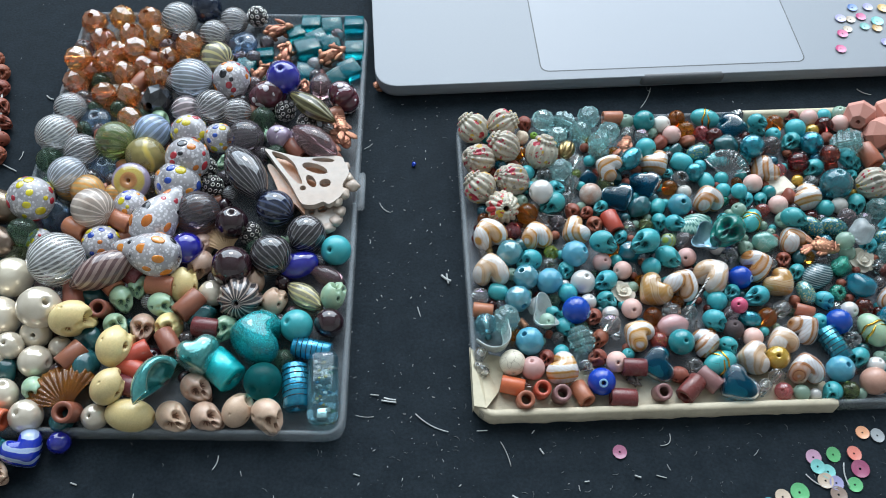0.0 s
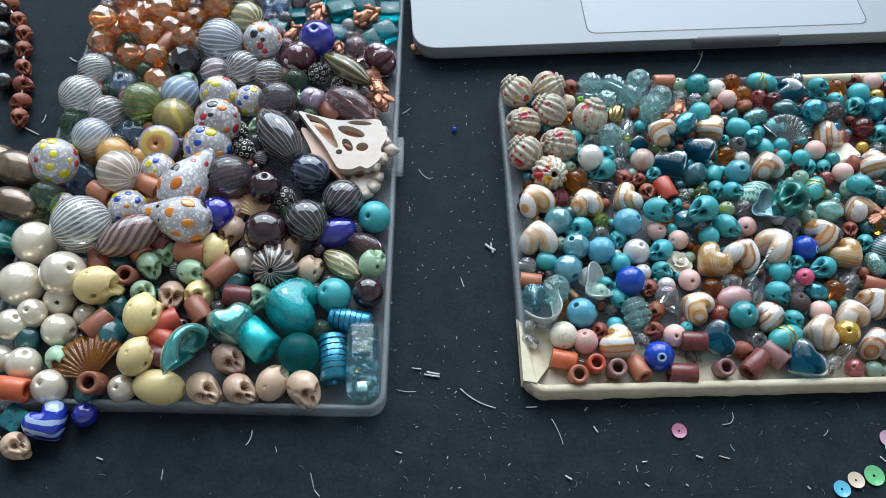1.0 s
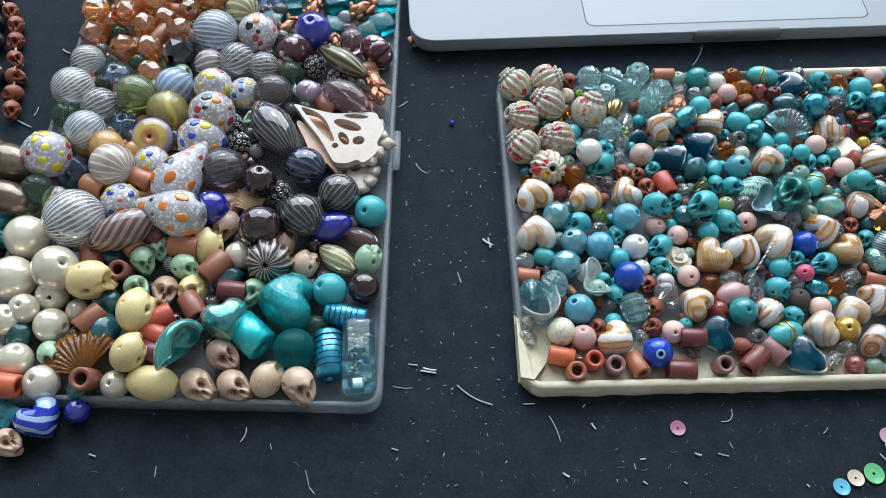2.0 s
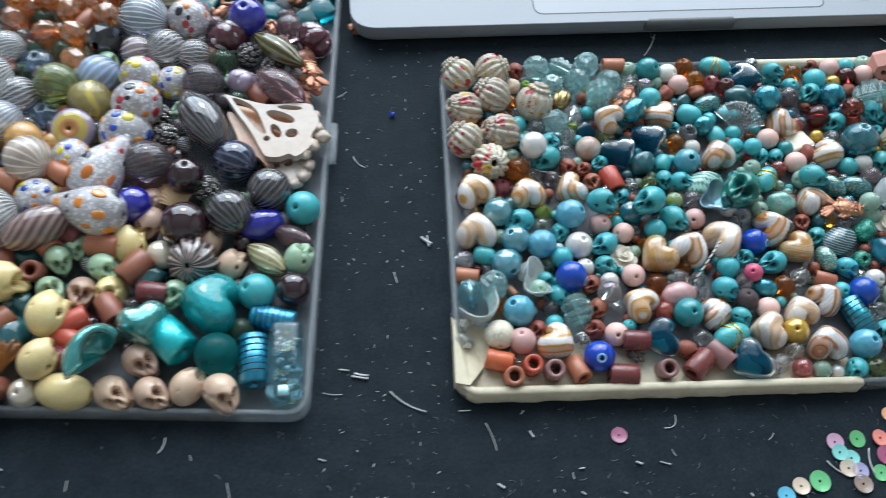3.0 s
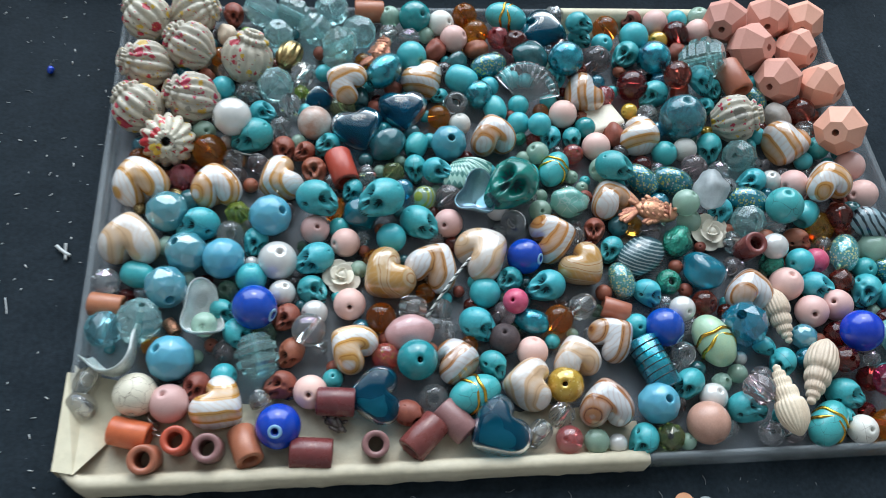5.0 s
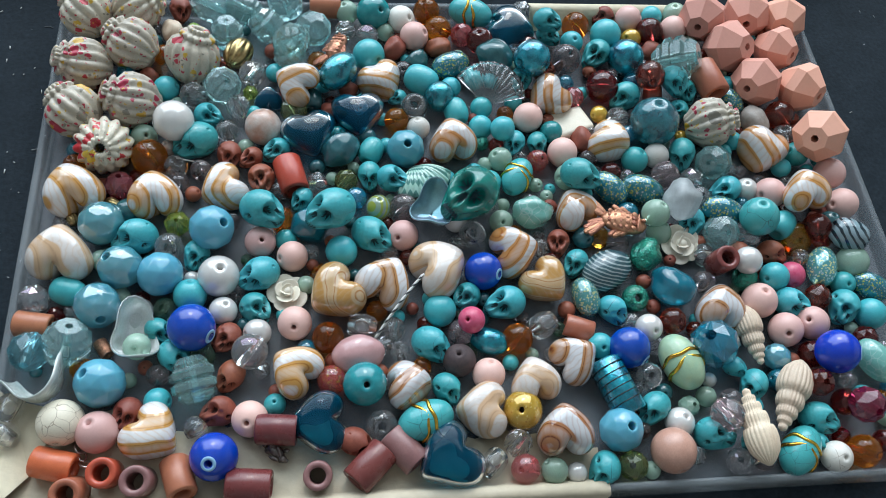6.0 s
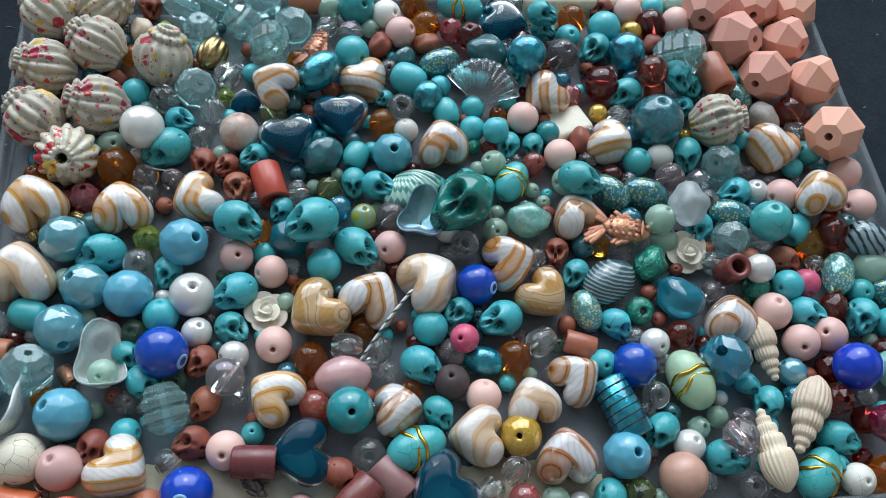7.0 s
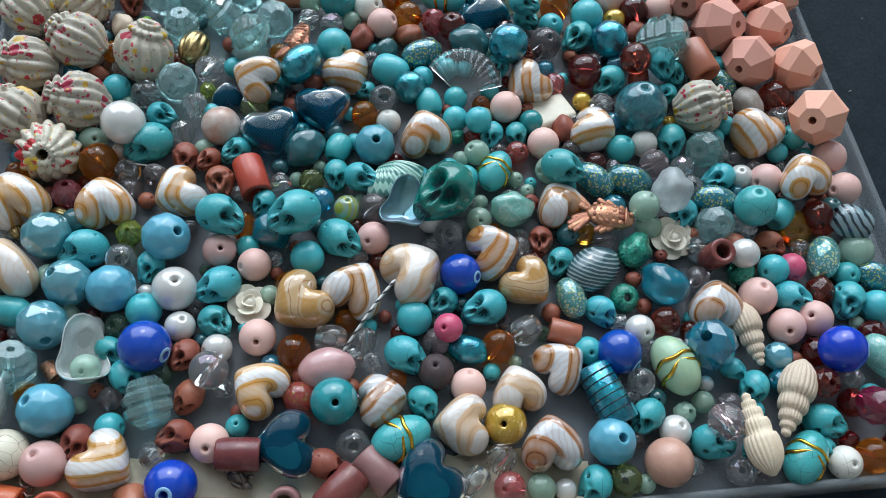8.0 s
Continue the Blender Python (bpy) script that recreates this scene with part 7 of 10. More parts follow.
glass(-92.3, 151.6, 7.5, 11.9, "glass_green", 35, 202, 0, IN_L)
glass(-191.8, 79.7, 7.6, 12.0, "glass_olive", 62, 66, 0, IN_L)
disc(-147.2, 113.5, 10.9, 17.4, "ringed_disc", 30, 0, 0, IN_L)
dotted(-125.2, 142.2, 10.0, 16.9, "dots_bright", 74, 282, 0, IN_L)
dotted(-186.4, 101.7, 15.7, 19.3, "dots_bright", 52, 356, 0, IN_L)
dotted(-182.4, 84.9, 7.4, 11.6, "dots_bright", 28, 149, 0, IN_L)
dotted(-111.4, 139.5, 8.7, 14.2, "dots_cool", 54, 304, 0, IN_L)
dotted(-126.1, 111.4, 11.7, 20.1, "dots_cool", 57, 295, 0, IN_L)
dotted(-145.8, 101.1, 9.1, 14.9, "dots_cool", 57, 153, 0, IN_L)
dotted(-154.9, 81.6, 9.5, 15.9, "dots_cool", 42, 71, 0, IN_L)
dotted(-108.5, 174.6, 10.7, 18.2, "dots_warm", 50, 162, 0, IN_L)
dotted(-122.3, 122.1, 15.4, 19.5, "dots_warm", 77, 106, 0, IN_L)
dropdot(-131.4, 88.0, 16.3, 26.9, "dots_warm", 80, 148, 0, IN_L)
dropdot(-129.4, 70.7, 17.5, 26.1, "dots_dark", 88, 255, 0, IN_L)
blown(-165.3, 108.8, 11.1, 14.6, "blown_orange", 86, 64, 0, IN_L)
blown(-174.7, 113.3, 7.9, 12.6, "blown_orange", 98, 128, 0, IN_L)
blown(-154.6, 109.6, 6.7, 10.1, "blown_orange", 100, 76, 0, IN_L)
blown(-159.8, 96.9, 14.0, 18.2, "blown_peach", 80, 55, 0, IN_L)
disc(-180.2, 98.1, 6.7, 16.8, "glass_blue", 50, 0, 0, IN_L)
tube(-166.8, 89.3, 10.2, 8.1, "tube_rust", 90, 60, 0, IN_L)
tube(-148.1, 92.4, 10.5, 8.6, "tube_rust", 90, 60, 0, IN_L)
tube(-148.2, 61.9, 10.5, 8.6, "tube_rust", 90, 45, 0, IN_L)
tube(-126.5, 59.5, 11.2, 9.0, "tube_rust", 90, 80, 0, IN_L)
tube(-139.7, 65.2, 10.5, 8.6, "tube_maroon", 90, 60, 0, IN_L)
tube(-106.1, 39.8, 10.3, 8.4, "tube_maroon", 90, 80, 0, IN_L)
tube(-131.9, 15.3, 10.4, 8.4, "tube_maroon", 90, 70, 0, IN_L)
tube(-161.5, 56.5, 10.5, 8.8, "tube_brown", 90, 10, 0, IN_L)
tube(-149.3, 49.9, 9.5, 7.8, "tube_brown", 20, 0, 0, IN_L)
tube(-113.8, 49.8, 11.4, 9.3, "tube_brown", 90, -40, 0, IN_L)
tube(-156.7, 28.9, 11.0, 8.5, "tube_brown", 90, -40, 0, IN_L)
tube(-120.4, 33.8, 9.9, 8.5, "tube_brown", 90, 30, 0, IN_L)
tube(-154.1, 6.0, 9.9, 8.5, "tube_brown", 20, 0, 0, IN_L)
tube(-132.0, 28.4, 11.2, 9.0, "tube_red", 90, -60, 0, IN_L)
tube(-131.8, 22.2, 10.6, 8.9, "tube_red", 90, 60, 0, IN_L)
pod(-148.8, 64.7, 15.9, 28.3, "brown_stripe", 90, -60, 0, IN_L)
blown(-98.7, 137.9, 10.3, 17.3, "blown_smoke", 81, 85, 0, IN_L)
blown(-115.6, 95.0, 11.4, 19.7, "blown_smoke", 95, 106, 0, IN_L)
pod(-96.2, 115.3, 13.6, 33.0, "blown_black", 90, 30, 0, IN_L)
blown(-82.5, 97.4, 10.0, 16.9, "blown_navy", 93, 62, 0, IN_L)
blown(-68.3, 83.5, 10.1, 17.1, "blown_black", 82, 131, 0, IN_L)
blown(-82.1, 71.6, 12.9, 17.7, "blown_black", 100, 37, 0, IN_L)
glass(-97.7, 65.8, 14.1, 17.1, "glass_eggplant", 79, 3, 0, IN_L)
glass(-100.1, 88.6, 12.7, 14.3, "glass_eggplant", 12, 135, 0, IN_L)
glass(-57.4, 41.5, 7.8, 12.4, "glass_eggplant", 79, 184, 0, IN_L)
ball(-55.5, 76.3, 8.1, 13.1, "turquoise", 36, 322, 0, IN_L)
ball(-70.5, 40.5, 8.2, 13.3, "turquoise", 30, 283, 0, IN_L)
oval(-70.9, 69.7, 7.3, 15.8, "glass_cobalt", 90, -70, 0, IN_L)
ball(-82.7, 171.9, 14.4, 16.7, "glass_cobalt", 11, 345, 0, IN_L)
ball(-117.9, 76.4, 12.4, 13.5, "glass_cobalt", 35, 205, 0, IN_L)
pod(-58.9, 64.3, 6.3, 16.7, "glass_mauve", 90, 60, 0, IN_L)
pod(-66.5, 132.6, 13.5, 25.7, "glass_mauve", 90, 52, 0, IN_L)
drop(-65.4, 172.2, 8.2, 17.8, "glass_mauve", 90, 180, 0, IN_L)
spindle(-68.4, 153.4, 13.6, 27.3, "spindle_olive", 90, 50, 0, IN_L)
plumdot(-90.4, 165.5, 8.8, 18.1, "plum_glass", 62, 203, 0, IN_L)
plumdot(-54.1, 163.9, 8.4, 17.0, "plum_glass", 76, 129, 0, IN_L)
plumdot(-83.1, 139.9, 7.3, 14.3, "lilac_glass", 72, 150, 0, IN_L)
beastly(-89.6, 212.5, 6.9, 15.2, "copper", 16, 20, 0, IN_L)
beastly(-84.3, 195.0, 6.8, 14.9, "copper", 14, 80, 0, IN_L)
beastly(-61.4, 193.3, 7.2, 16.0, "copper", 43, 40, 0, IN_L)
beastly(-95.7, 183.1, 6.3, 13.5, "copper", 60, 60, 0, IN_L)
beastly(-73.6, 174.4, 4.9, 9.5, "copper", 28, 103, 0, IN_L)
fishy(-54.8, 144.5, 11.4, 15.0, "copper", 25, 110, 0, IN_L)
fishy(-61.5, 139.0, 6.8, 13.6, "copper", 10, 150, 0, IN_L)
fishy(-53.0, 137.0, 8.8, 13.6, "copper", 15, -70, 0, IN_L)
cube(-72.1, 218.6, 4.9, 10.1, "cube_teal", -7, 0, 0, IN_L)
cube(-61.3, 216.0, 5.1, 10.6, "cube_teal", 5, 5, 0, IN_L)
cube(-49.9, 218.1, 4.9, 10.1, "cube_teal", -13, 0, 0, IN_L)
cube(-73.2, 199.8, 5.8, 12.7, "cube_teal", -8, 20, 0, IN_L)
cube(-68.7, 207.0, 5.1, 10.5, "cube_teal", 1, 30, 0, IN_L)
cube(-61.9, 203.8, 4.9, 9.9, "cube_teal", 8, 15, 0, IN_L)
cube(-49.6, 199.5, 4.9, 9.9, "cube_teal", -3, 0, 0, IN_L)
cube(-52.0, 185.4, 5.0, 10.3, "cube_teal", 8, 30, 0, IN_L)
cube(-58.4, 180.0, 4.8, 9.6, "cube_teal", 12, 40, 0, IN_L)
cube(-74.0, 184.2, 4.8, 9.6, "cube_teal", -8, 266, 0, IN_L)
cube(-94.7, 196.6, 4.6, 9.2, "cube_teal", 14, 187, 0, IN_L)
cube(-103.8, 187.8, 5.0, 10.2, "cube_teal", -1, 257, 0, IN_L)
cube(-79.7, 211.8, 4.7, 9.4, "cube_teal", 7, 201, 0, IN_L)
scallop(-103.8, 82.8, 6.1, 15.2, "shell_tan", 3, 20, 0, IN_L)
skull(-112.8, 81.5, 6.3, 11.2, "bone", -46, -4, -29, IN_L)
skull(-112.8, 71.8, 6.8, 12.5, "bone", -21, -23, 14, IN_L)
skull(-132.7, 42.5, 6.8, 12.3, "bone", -59, -3, 22, IN_L)
skull(-107.8, 14.9, 8.3, 13.2, "bone", -46, 48, 4, IN_L)
skull(-102.9, 3.7, 7.0, 12.9, "bone", -43, 55, -19, IN_L)
skull(-115.7, 4.1, 7.2, 13.3, "bone", -44, 50, -20, IN_L)
skull(-91.3, 5.5, 7.2, 13.4, "bone", -30, 150, -7, IN_L)
skull(-80.0, 3.2, 7.4, 13.8, "bone", -30, 35, 21, IN_L)
skull(-90.0, 62.4, 6.6, 11.9, "bone", -57, 180, -17, IN_L)
skull(-80.6, 52.7, 6.5, 11.7, "bone", -28, 150, 27, IN_L)
skull(-158.2, 43.1, 14.6, 17.0, "yellow_stone", -4, 105, 10, IN_L)
skull(-139.0, 30.4, 14.2, 16.6, "yellow_stone", 4, 172, 20, IN_L)
skull(-139.3, 14.3, 13.3, 14.8, "yellow_stone", -6, 150, 2, IN_L)
skull(-118.3, 61.1, 7.9, 15.0, "yellow_stone", -28, 170, 9, IN_L)
skull(-121.8, 41.9, 7.2, 13.2, "yellow_stone", -56, 0, -15, IN_L)
oval(-131.4, 4.8, 7.9, 17.5, "yellow_stone", 90, 80, 0, IN_L)
skull(-142.6, 55.3, 8.8, 11.1, "jade_pale", -23, 33, 14, IN_L)
skull(-136.8, 61.5, 8.2, 9.9, "jade_pale", -26, 5, -6, IN_L)
skull(-126.0, 51.5, 8.9, 11.5, "jade_pale", -28, 60, 26, IN_L)
skull(-142.7, 42.5, 8.9, 11.3, "jade_pale", -60, 41, 11, IN_L)
skull(-98.7, 40.4, 8.7, 10.9, "jade_pale", -58, -27, -11, IN_L)
skull(-56.0, 53.2, 9.0, 11.7, "jade_pale", -43, 150, 32, IN_L)
skull(-169.2, 16.2, 8.6, 10.8, "jade_pale", -33, 25, 17, IN_L)
nugget(-155.2, 57.7, 6.5, 12.1, "slate_teal", 44, 147, 0, IN_L)
nugget(-153.8, 38.2, 6.7, 12.7, "slate_teal", 25, 316, 0, IN_L)
nugget(-152.4, 25.7, 7.1, 13.7, "slate_teal", 59, 88, 0, IN_L)
nugget(-110.0, 47.0, 6.6, 12.5, "slate_teal", 15, 37, 0, IN_L)
nugget(-157.4, 4.4, 5.5, 9.9, "slate_teal", 25, 65, 0, IN_L)
nugget(-144.3, 14.2, 5.6, 10.0, "slate_teal", 73, 102, 0, IN_L)
ball(-106.4, 57.1, 7.2, 11.3, "cream_pearl", 54, 183, 0, IN_L)
ball(-144.9, 5.1, 6.7, 10.3, "cream_pearl", 17, 337, 0, IN_L)
fan(-158.4, 15.2, 9.9, 17.3, "amber_fan", 10, 25, 0, IN_L)
leaf(-115.0, 14.6, 18.4, 27.5, "sea_glass", 20, 72, 0, IN_L)
heart(-106.5, 25.5, 14.4, 18.5, "sea_glass", -8, 20, 0, IN_L)
foiltube(-97.8, 21.3, 10.5, 18.6, "foil_lined", 90, 45, 0, IN_L)
heart(-86.2, 34.9, 10.2, 24.4, "foil_bright", -14, -92, -13, IN_L)
ball(-82.2, 16.4, 9.0, 14.9, "glass_frosted_teal", 51, 336, 0, IN_L)
coiled(-64.2, 30.4, 6.2, 15.4, "foil_blue", 90, 75, 0, IN_L)
coiled(-69.8, 14.6, 6.9, 17.6, "foil_blue", 90, 5, 0, IN_L)
melon(-93.7, 52.0, 10.8, 17.6, "melon_stripe", 40, 0, 0, IN_L)
pod(-67.9, 54.7, 6.9, 18.8, "blown_gold", 90, 50, 0, IN_L)
ball(-188.4, 65.8, 10.0, 16.9, "cream_pearl", 62, 213, 0, IN_L)
ball(-171.9, 48.6, 14.8, 17.3, "cream_pearl", 40, 78, 0, IN_L)
ball(-189.3, 47.2, 10.2, 17.2, "cream_pearl", 55, 204, 0, IN_L)
ball(-181.5, 33.8, 11.4, 11.1, "cream_pearl", 12, 10, 0, IN_L)
ball(-174.0, 40.8, 7.8, 12.4, "cream_pearl", 37, 19, 0, IN_L)
ball(-163.8, 34.8, 6.3, 9.4, "cream_pearl", 42, 159, 0, IN_L)
ball(-171.6, 28.2, 8.1, 13.0, "cream_pearl", 76, 75, 0, IN_L)
ball(-187.9, 29.2, 11.5, 11.8, "cream_pearl", 37, 102, 0, IN_L)
ball(-181.5, 14.9, 7.9, 12.7, "cream_pearl", 30, 134, 0, IN_L)
ball(-170.2, 5.8, 8.0, 12.9, "cream_pearl", 13, 311, 0, IN_L)
ball(-191.3, 17.9, 6.8, 10.3, "cream_pearl", 63, 324, 0, IN_L)
ball(-198.5, 23.4, 7.4, 11.6, "cream_pearl", 52, 256, 0, IN_L)
nugget(-183.6, 26.8, 6.8, 13.0, "slate_teal", 65, 113, 0, IN_L)
tube(-181.9, 4.4, 10.6, 8.8, "tube_red", 90, 80, 0, IN_L)
heart(-168.9, -6.9, 5.5, 16.7, "swirl_navy", 17, 40, 6, OUT)
glass(-157.2, -3.7, 4.4, 8.8, "glass_cobalt", 61, 241, 0, OUT)
skull(-178.8, -14.5, 4.6, 11.0, "bone", -57, 60, 21, OUT)
cube(-182.5, -4.0, 2.9, 8.8, "foil_teal", 14, 61, 0, OUT)
ball(-213.1, 106.9, 8.3, 16.6, "bronze", 21, 8, 0, OUT)
oval(-201.4, 100.2, 12.8, 21.3, "bronze", 90, 70, 0, OUT)
oval(-199.2, 82.4, 13.0, 19.4, "bronze", 90, 70, 0, OUT)
nugget(-202.4, 69.0, 4.7, 11.8, "foil_emerald", 67, 160, 0, OUT)
ball(-203.6, 77.7, 3.9, 7.8, "turquoise", 78, 283, 0, OUT)
ball(-234.4, 190.2, 4.6, 9.2, "glass_black", 62, 151, 0, OUT)
ball(-231.2, 177.6, 4.8, 9.5, "glass_black", 51, 199, 0, OUT)
ball(-225.5, 157.4, 4.4, 8.8, "glass_black", 42, 247, 0, OUT)
ball(-238.5, 204.1, 4.4, 8.8, "glass_black", 13, 130, 0, OUT)
sequin(54.5, -13.8, 0.3, 5.5, "sequin_rose", 0, 51, 0, OUT)
sequin(151.2, -9.6, 0.3, 5.3, "sequin_orange", -2, 65, 0, OUT)
sequin(156.7, -11.0, 0.3, 5.7, "sequin_clear", -6, 267, 0, OUT)
sequin(128.9, -18.7, 0.4, 6.1, "sequin_pink", 4, 34, 0, OUT)
sequin(129.4, -22.4, 0.7, 5.6, "sequin_aqua", 5, 0, 0, OUT)
sequin(133.0, -24.4, 0.3, 5.6, "sequin_aqua", -0, 6, 0, OUT)
sequin(136.9, -17.9, 0.4, 5.9, "sequin_green", -11, 222, 0, OUT)
sequin(119.8, -31.8, 0.4, 7.2, "sequin_green", 3, 59, 0, OUT)
sequin(141.8, -29.7, 0.3, 5.6, "sequin_green", -7, 121, 0, OUT)
sequin(145.2, -17.8, 0.4, 5.9, "sequin_coral", 8, 93, 0, OUT)
sequin(145.7, -23.8, 0.4, 6.9, "sequin_plum", 5, 314, 0, OUT)
sequin(131.0, -27.8, 0.4, 6.0, "sequin_cream", 4, 283, 0, OUT)
sequin(113.0, -33.2, 0.4, 5.9, "sequin_cream", -4, 338, 0, OUT)
sequin(134.9, -28.8, 0.3, 5.6, "sequin_lilac", -7, 240, 0, OUT)
sequin(134.4, -33.2, 0.4, 6.4, "sequin_brown", -3, 322, 0, OUT)
sequin(107.2, -36.1, 0.4, 5.9, "sequin_sky", -2, 316, 0, OUT)
sequin(204.6, 200.7, 10.4, 5.6, "sequin_magenta", 0, 0, 0, ON_LAP)
sequin(200.3, 189.6, 10.4, 5.5, "sequin_magenta", 0, 0, 0, ON_LAP)
sequin(218.4, 213.2, 10.4, 5.4, "sequin_magenta", 0, 0, 0, ON_LAP)
sequin(207.0, 212.1, 10.4, 5.7, "sequin_lilac", 0, 0, 0, ON_LAP)
sequin(224.5, 220.5, 10.4, 5.5, "sequin_lilac", 0, 0, 0, ON_LAP)
sequin(225.6, 194.0, 10.4, 5.3, "sequin_lilac", 0, 0, 0, ON_LAP)
sequin(216.0, 220.2, 10.4, 5.4, "sequin_blue", 0, 0, 0, ON_LAP)
sequin(212.2, 211.2, 10.4, 5.1, "sequin_cream", 0, 0, 0, ON_LAP)
sequin(208.4, 204.0, 10.4, 4.7, "sequin_cream", 0, 0, 0, ON_LAP)
sequin(218.1, 205.9, 10.4, 5.1, "sequin_aqua", 0, 0, 0, ON_LAP)
sequin(226.0, 209.5, 10.5, 6.6, "sequin_aqua", 0, 0, 0, ON_LAP)
sequin(224.3, 204.5, 10.4, 5.3, "sequin_gold", 0, 0, 0, ON_LAP)
sequin(232.5, 219.4, 10.5, 6.1, "sequin_gold", 0, 0, 0, ON_LAP)
nugget(-20.9, 127.8, 1.0, 2.5, "royal_blue", 58, 266, 0, OUT)
nugget(-38.1, 175.9, 4.1, 4.5, "copper", 27, 62, 0, OUT)
nugget(-36.8, 175.8, 1.4, 3.4, "copper", 69, 2, 0, OUT)
goldbead(20.4, 80.8, 4.5, 3.8, "antique_gold", 90, 60, 0, IN_R)
goldbead(10.9, 76.3, 4.5, 3.7, "antique_gold", 90, 20, 0, IN_R)
tube(22.2, 40.8, 3.3, 3.5, "copper", 90, 35, 0, IN_R)
facet(182.4, 81.1, 5.3, 7.3, "glass_clear", 21, 343, 0, IN_R)
skull(218.4, 80.2, 4.8, 6.4, "brick_stone", -54, 1, 34, IN_R)
glass(99.2, 125.8, 4.7, 6.2, "glass_smoke", 27, 351, 0, IN_R)
ball(224.0, 107.2, 4.1, 5.0, "teal_stone", 42, 227, 0, IN_R)
seed(208.9, 62.1, 4.2, 5.2, "glass_clear", 24, 189, 0, IN_R)
ball(121.1, 93.1, 3.9, 4.5, "glass_mint", 33, 90, 0, IN_R)
ball(87.8, 102.2, 4.3, 5.4, "slate_teal", 46, 254, 0, IN_R)
ball(131.7, 114.5, 4.3, 5.4, "turquoise", 36, 109, 0, IN_R)
ball(14.4, 140.1, 4.3, 5.4, "teal_stone", 38, 274, 0, IN_R)
facet(152.2, 89.7, 4.3, 5.4, "glass_clear", 12, 97, 0, IN_R)
ball(125.5, 123.3, 3.9, 4.7, "turquoise", 52, 265, 0, IN_R)
skull(144.7, 129.2, 3.9, 4.6, "brick_stone", -64, 34, -31, IN_R)
facet(92.3, 65.0, 4.2, 5.3, "glass_clear", 46, 302, 0, IN_R)
facet(100.9, 44.7, 3.9, 4.5, "glass_garnet", 14, 70, 0, IN_R)
facet(90.3, 39.2, 4.1, 5.0, "glass_clear", 60, 61, 0, IN_R)
glass(35.6, 33.2, 4.3, 5.5, "glass_smoke", 24, 87, 0, IN_R)
facet(14.9, 118.3, 4.6, 6.0, "glass_garnet", 27, 234, 0, IN_R)
glass(211.7, 127.9, 4.7, 6.1, "glass_deepteal", 54, 277, 0, IN_R)
ball(193.9, 97.2, 4.3, 5.3, "turquoise", 20, 350, 0, IN_R)
seed(134.1, 133.7, 4.8, 6.5, "glass_clear", 15, 182, 0, IN_R)
skull(194.0, 57.8, 4.1, 5.1, "brick_stone", -46, -18, -4, IN_R)
facet(213.8, 124.0, 4.0, 4.8, "glass_clear", 34, 14, 0, IN_R)
skull(148.8, 82.6, 4.3, 5.4, "turquoise_lined", -29, -37, -2, IN_R)
seed(178.3, 54.4, 5.1, 6.9, "glass_smoke", 37, 130, 0, IN_R)
ball(26.4, 136.2, 3.9, 4.6, "slate_teal", 54, 251, 0, IN_R)
facet(138.6, 136.6, 4.9, 6.6, "glass_garnet", 31, 325, 0, IN_R)
seed(194.3, 91.4, 4.1, 5.0, "glass_clear", 67, 292, 0, IN_R)
seed(44.4, 76.4, 4.1, 5.0, "glass_clear", 11, 283, 0, IN_R)
glass(190.4, 129.4, 4.4, 5.7, "glass_smoke", 71, 299, 0, IN_R)
glass(82.6, 124.4, 4.6, 6.0, "glass_deepteal", 21, 351, 0, IN_R)
ball(141.8, 103.8, 5.0, 6.8, "teal_stone", 69, 183, 0, IN_R)
glass(160.2, 76.3, 4.8, 6.5, "glass_deepteal", 26, 157, 0, IN_R)
ball(211.0, 91.6, 4.5, 5.8, "turquoise", 70, 235, 0, IN_R)
glass(88.6, 48.6, 4.3, 5.4, "glass_amber", 46, 57, 0, IN_R)
facet(216.5, 63.2, 3.9, 4.6, "glass_clear", 14, 329, 0, IN_R)
ball(201.2, 122.8, 4.3, 5.4, "turquoise", 26, 182, 0, IN_R)
skull(97.3, 116.3, 4.4, 5.5, "turquoise_lined", -53, -63, 25, IN_R)
ball(211.0, 100.4, 3.9, 4.6, "slate_teal", 17, 37, 0, IN_R)
seed(168.5, 110.3, 4.0, 4.8, "glass_smoke", 73, 95, 0, IN_R)
seed(154.7, 104.4, 4.1, 4.9, "glass_clear", 40, 140, 0, IN_R)
seed(177.6, 79.8, 4.1, 5.0, "glass_clear", 44, 38, 0, IN_R)
skull(189.9, 63.0, 5.3, 7.4, "brick_stone", -46, 54, 10, IN_R)
ball(7.0, 131.8, 4.2, 5.1, "glass_mint", 23, 182, 0, IN_R)
skull(199.7, 73.5, 4.6, 5.9, "brick_stone", -49, -19, 23, IN_R)
facet(79.6, 78.2, 4.7, 6.2, "glass_clear", 26, 214, 0, IN_R)
seed(51.2, 75.1, 4.0, 4.8, "glass_smoke", 65, 57, 0, IN_R)
skull(138.1, 78.8, 4.1, 5.0, "brick_stone", -52, -50, -25, IN_R)
facet(94.0, 37.6, 4.3, 5.3, "glass_clear", 11, 253, 0, IN_R)
glass(71.9, 123.9, 4.6, 6.0, "glass_deepteal", 70, 229, 0, IN_R)
seed(26.4, 140.9, 3.9, 4.6, "glass_smoke", 31, 148, 0, IN_R)
facet(63.5, 84.4, 4.2, 5.3, "glass_clear", 49, 57, 0, IN_R)
ball(106.0, 79.6, 4.5, 5.8, "slate_teal", 54, 343, 0, IN_R)
skull(182.3, 112.0, 5.3, 7.4, "turquoise_lined", -58, -56, 33, IN_R)
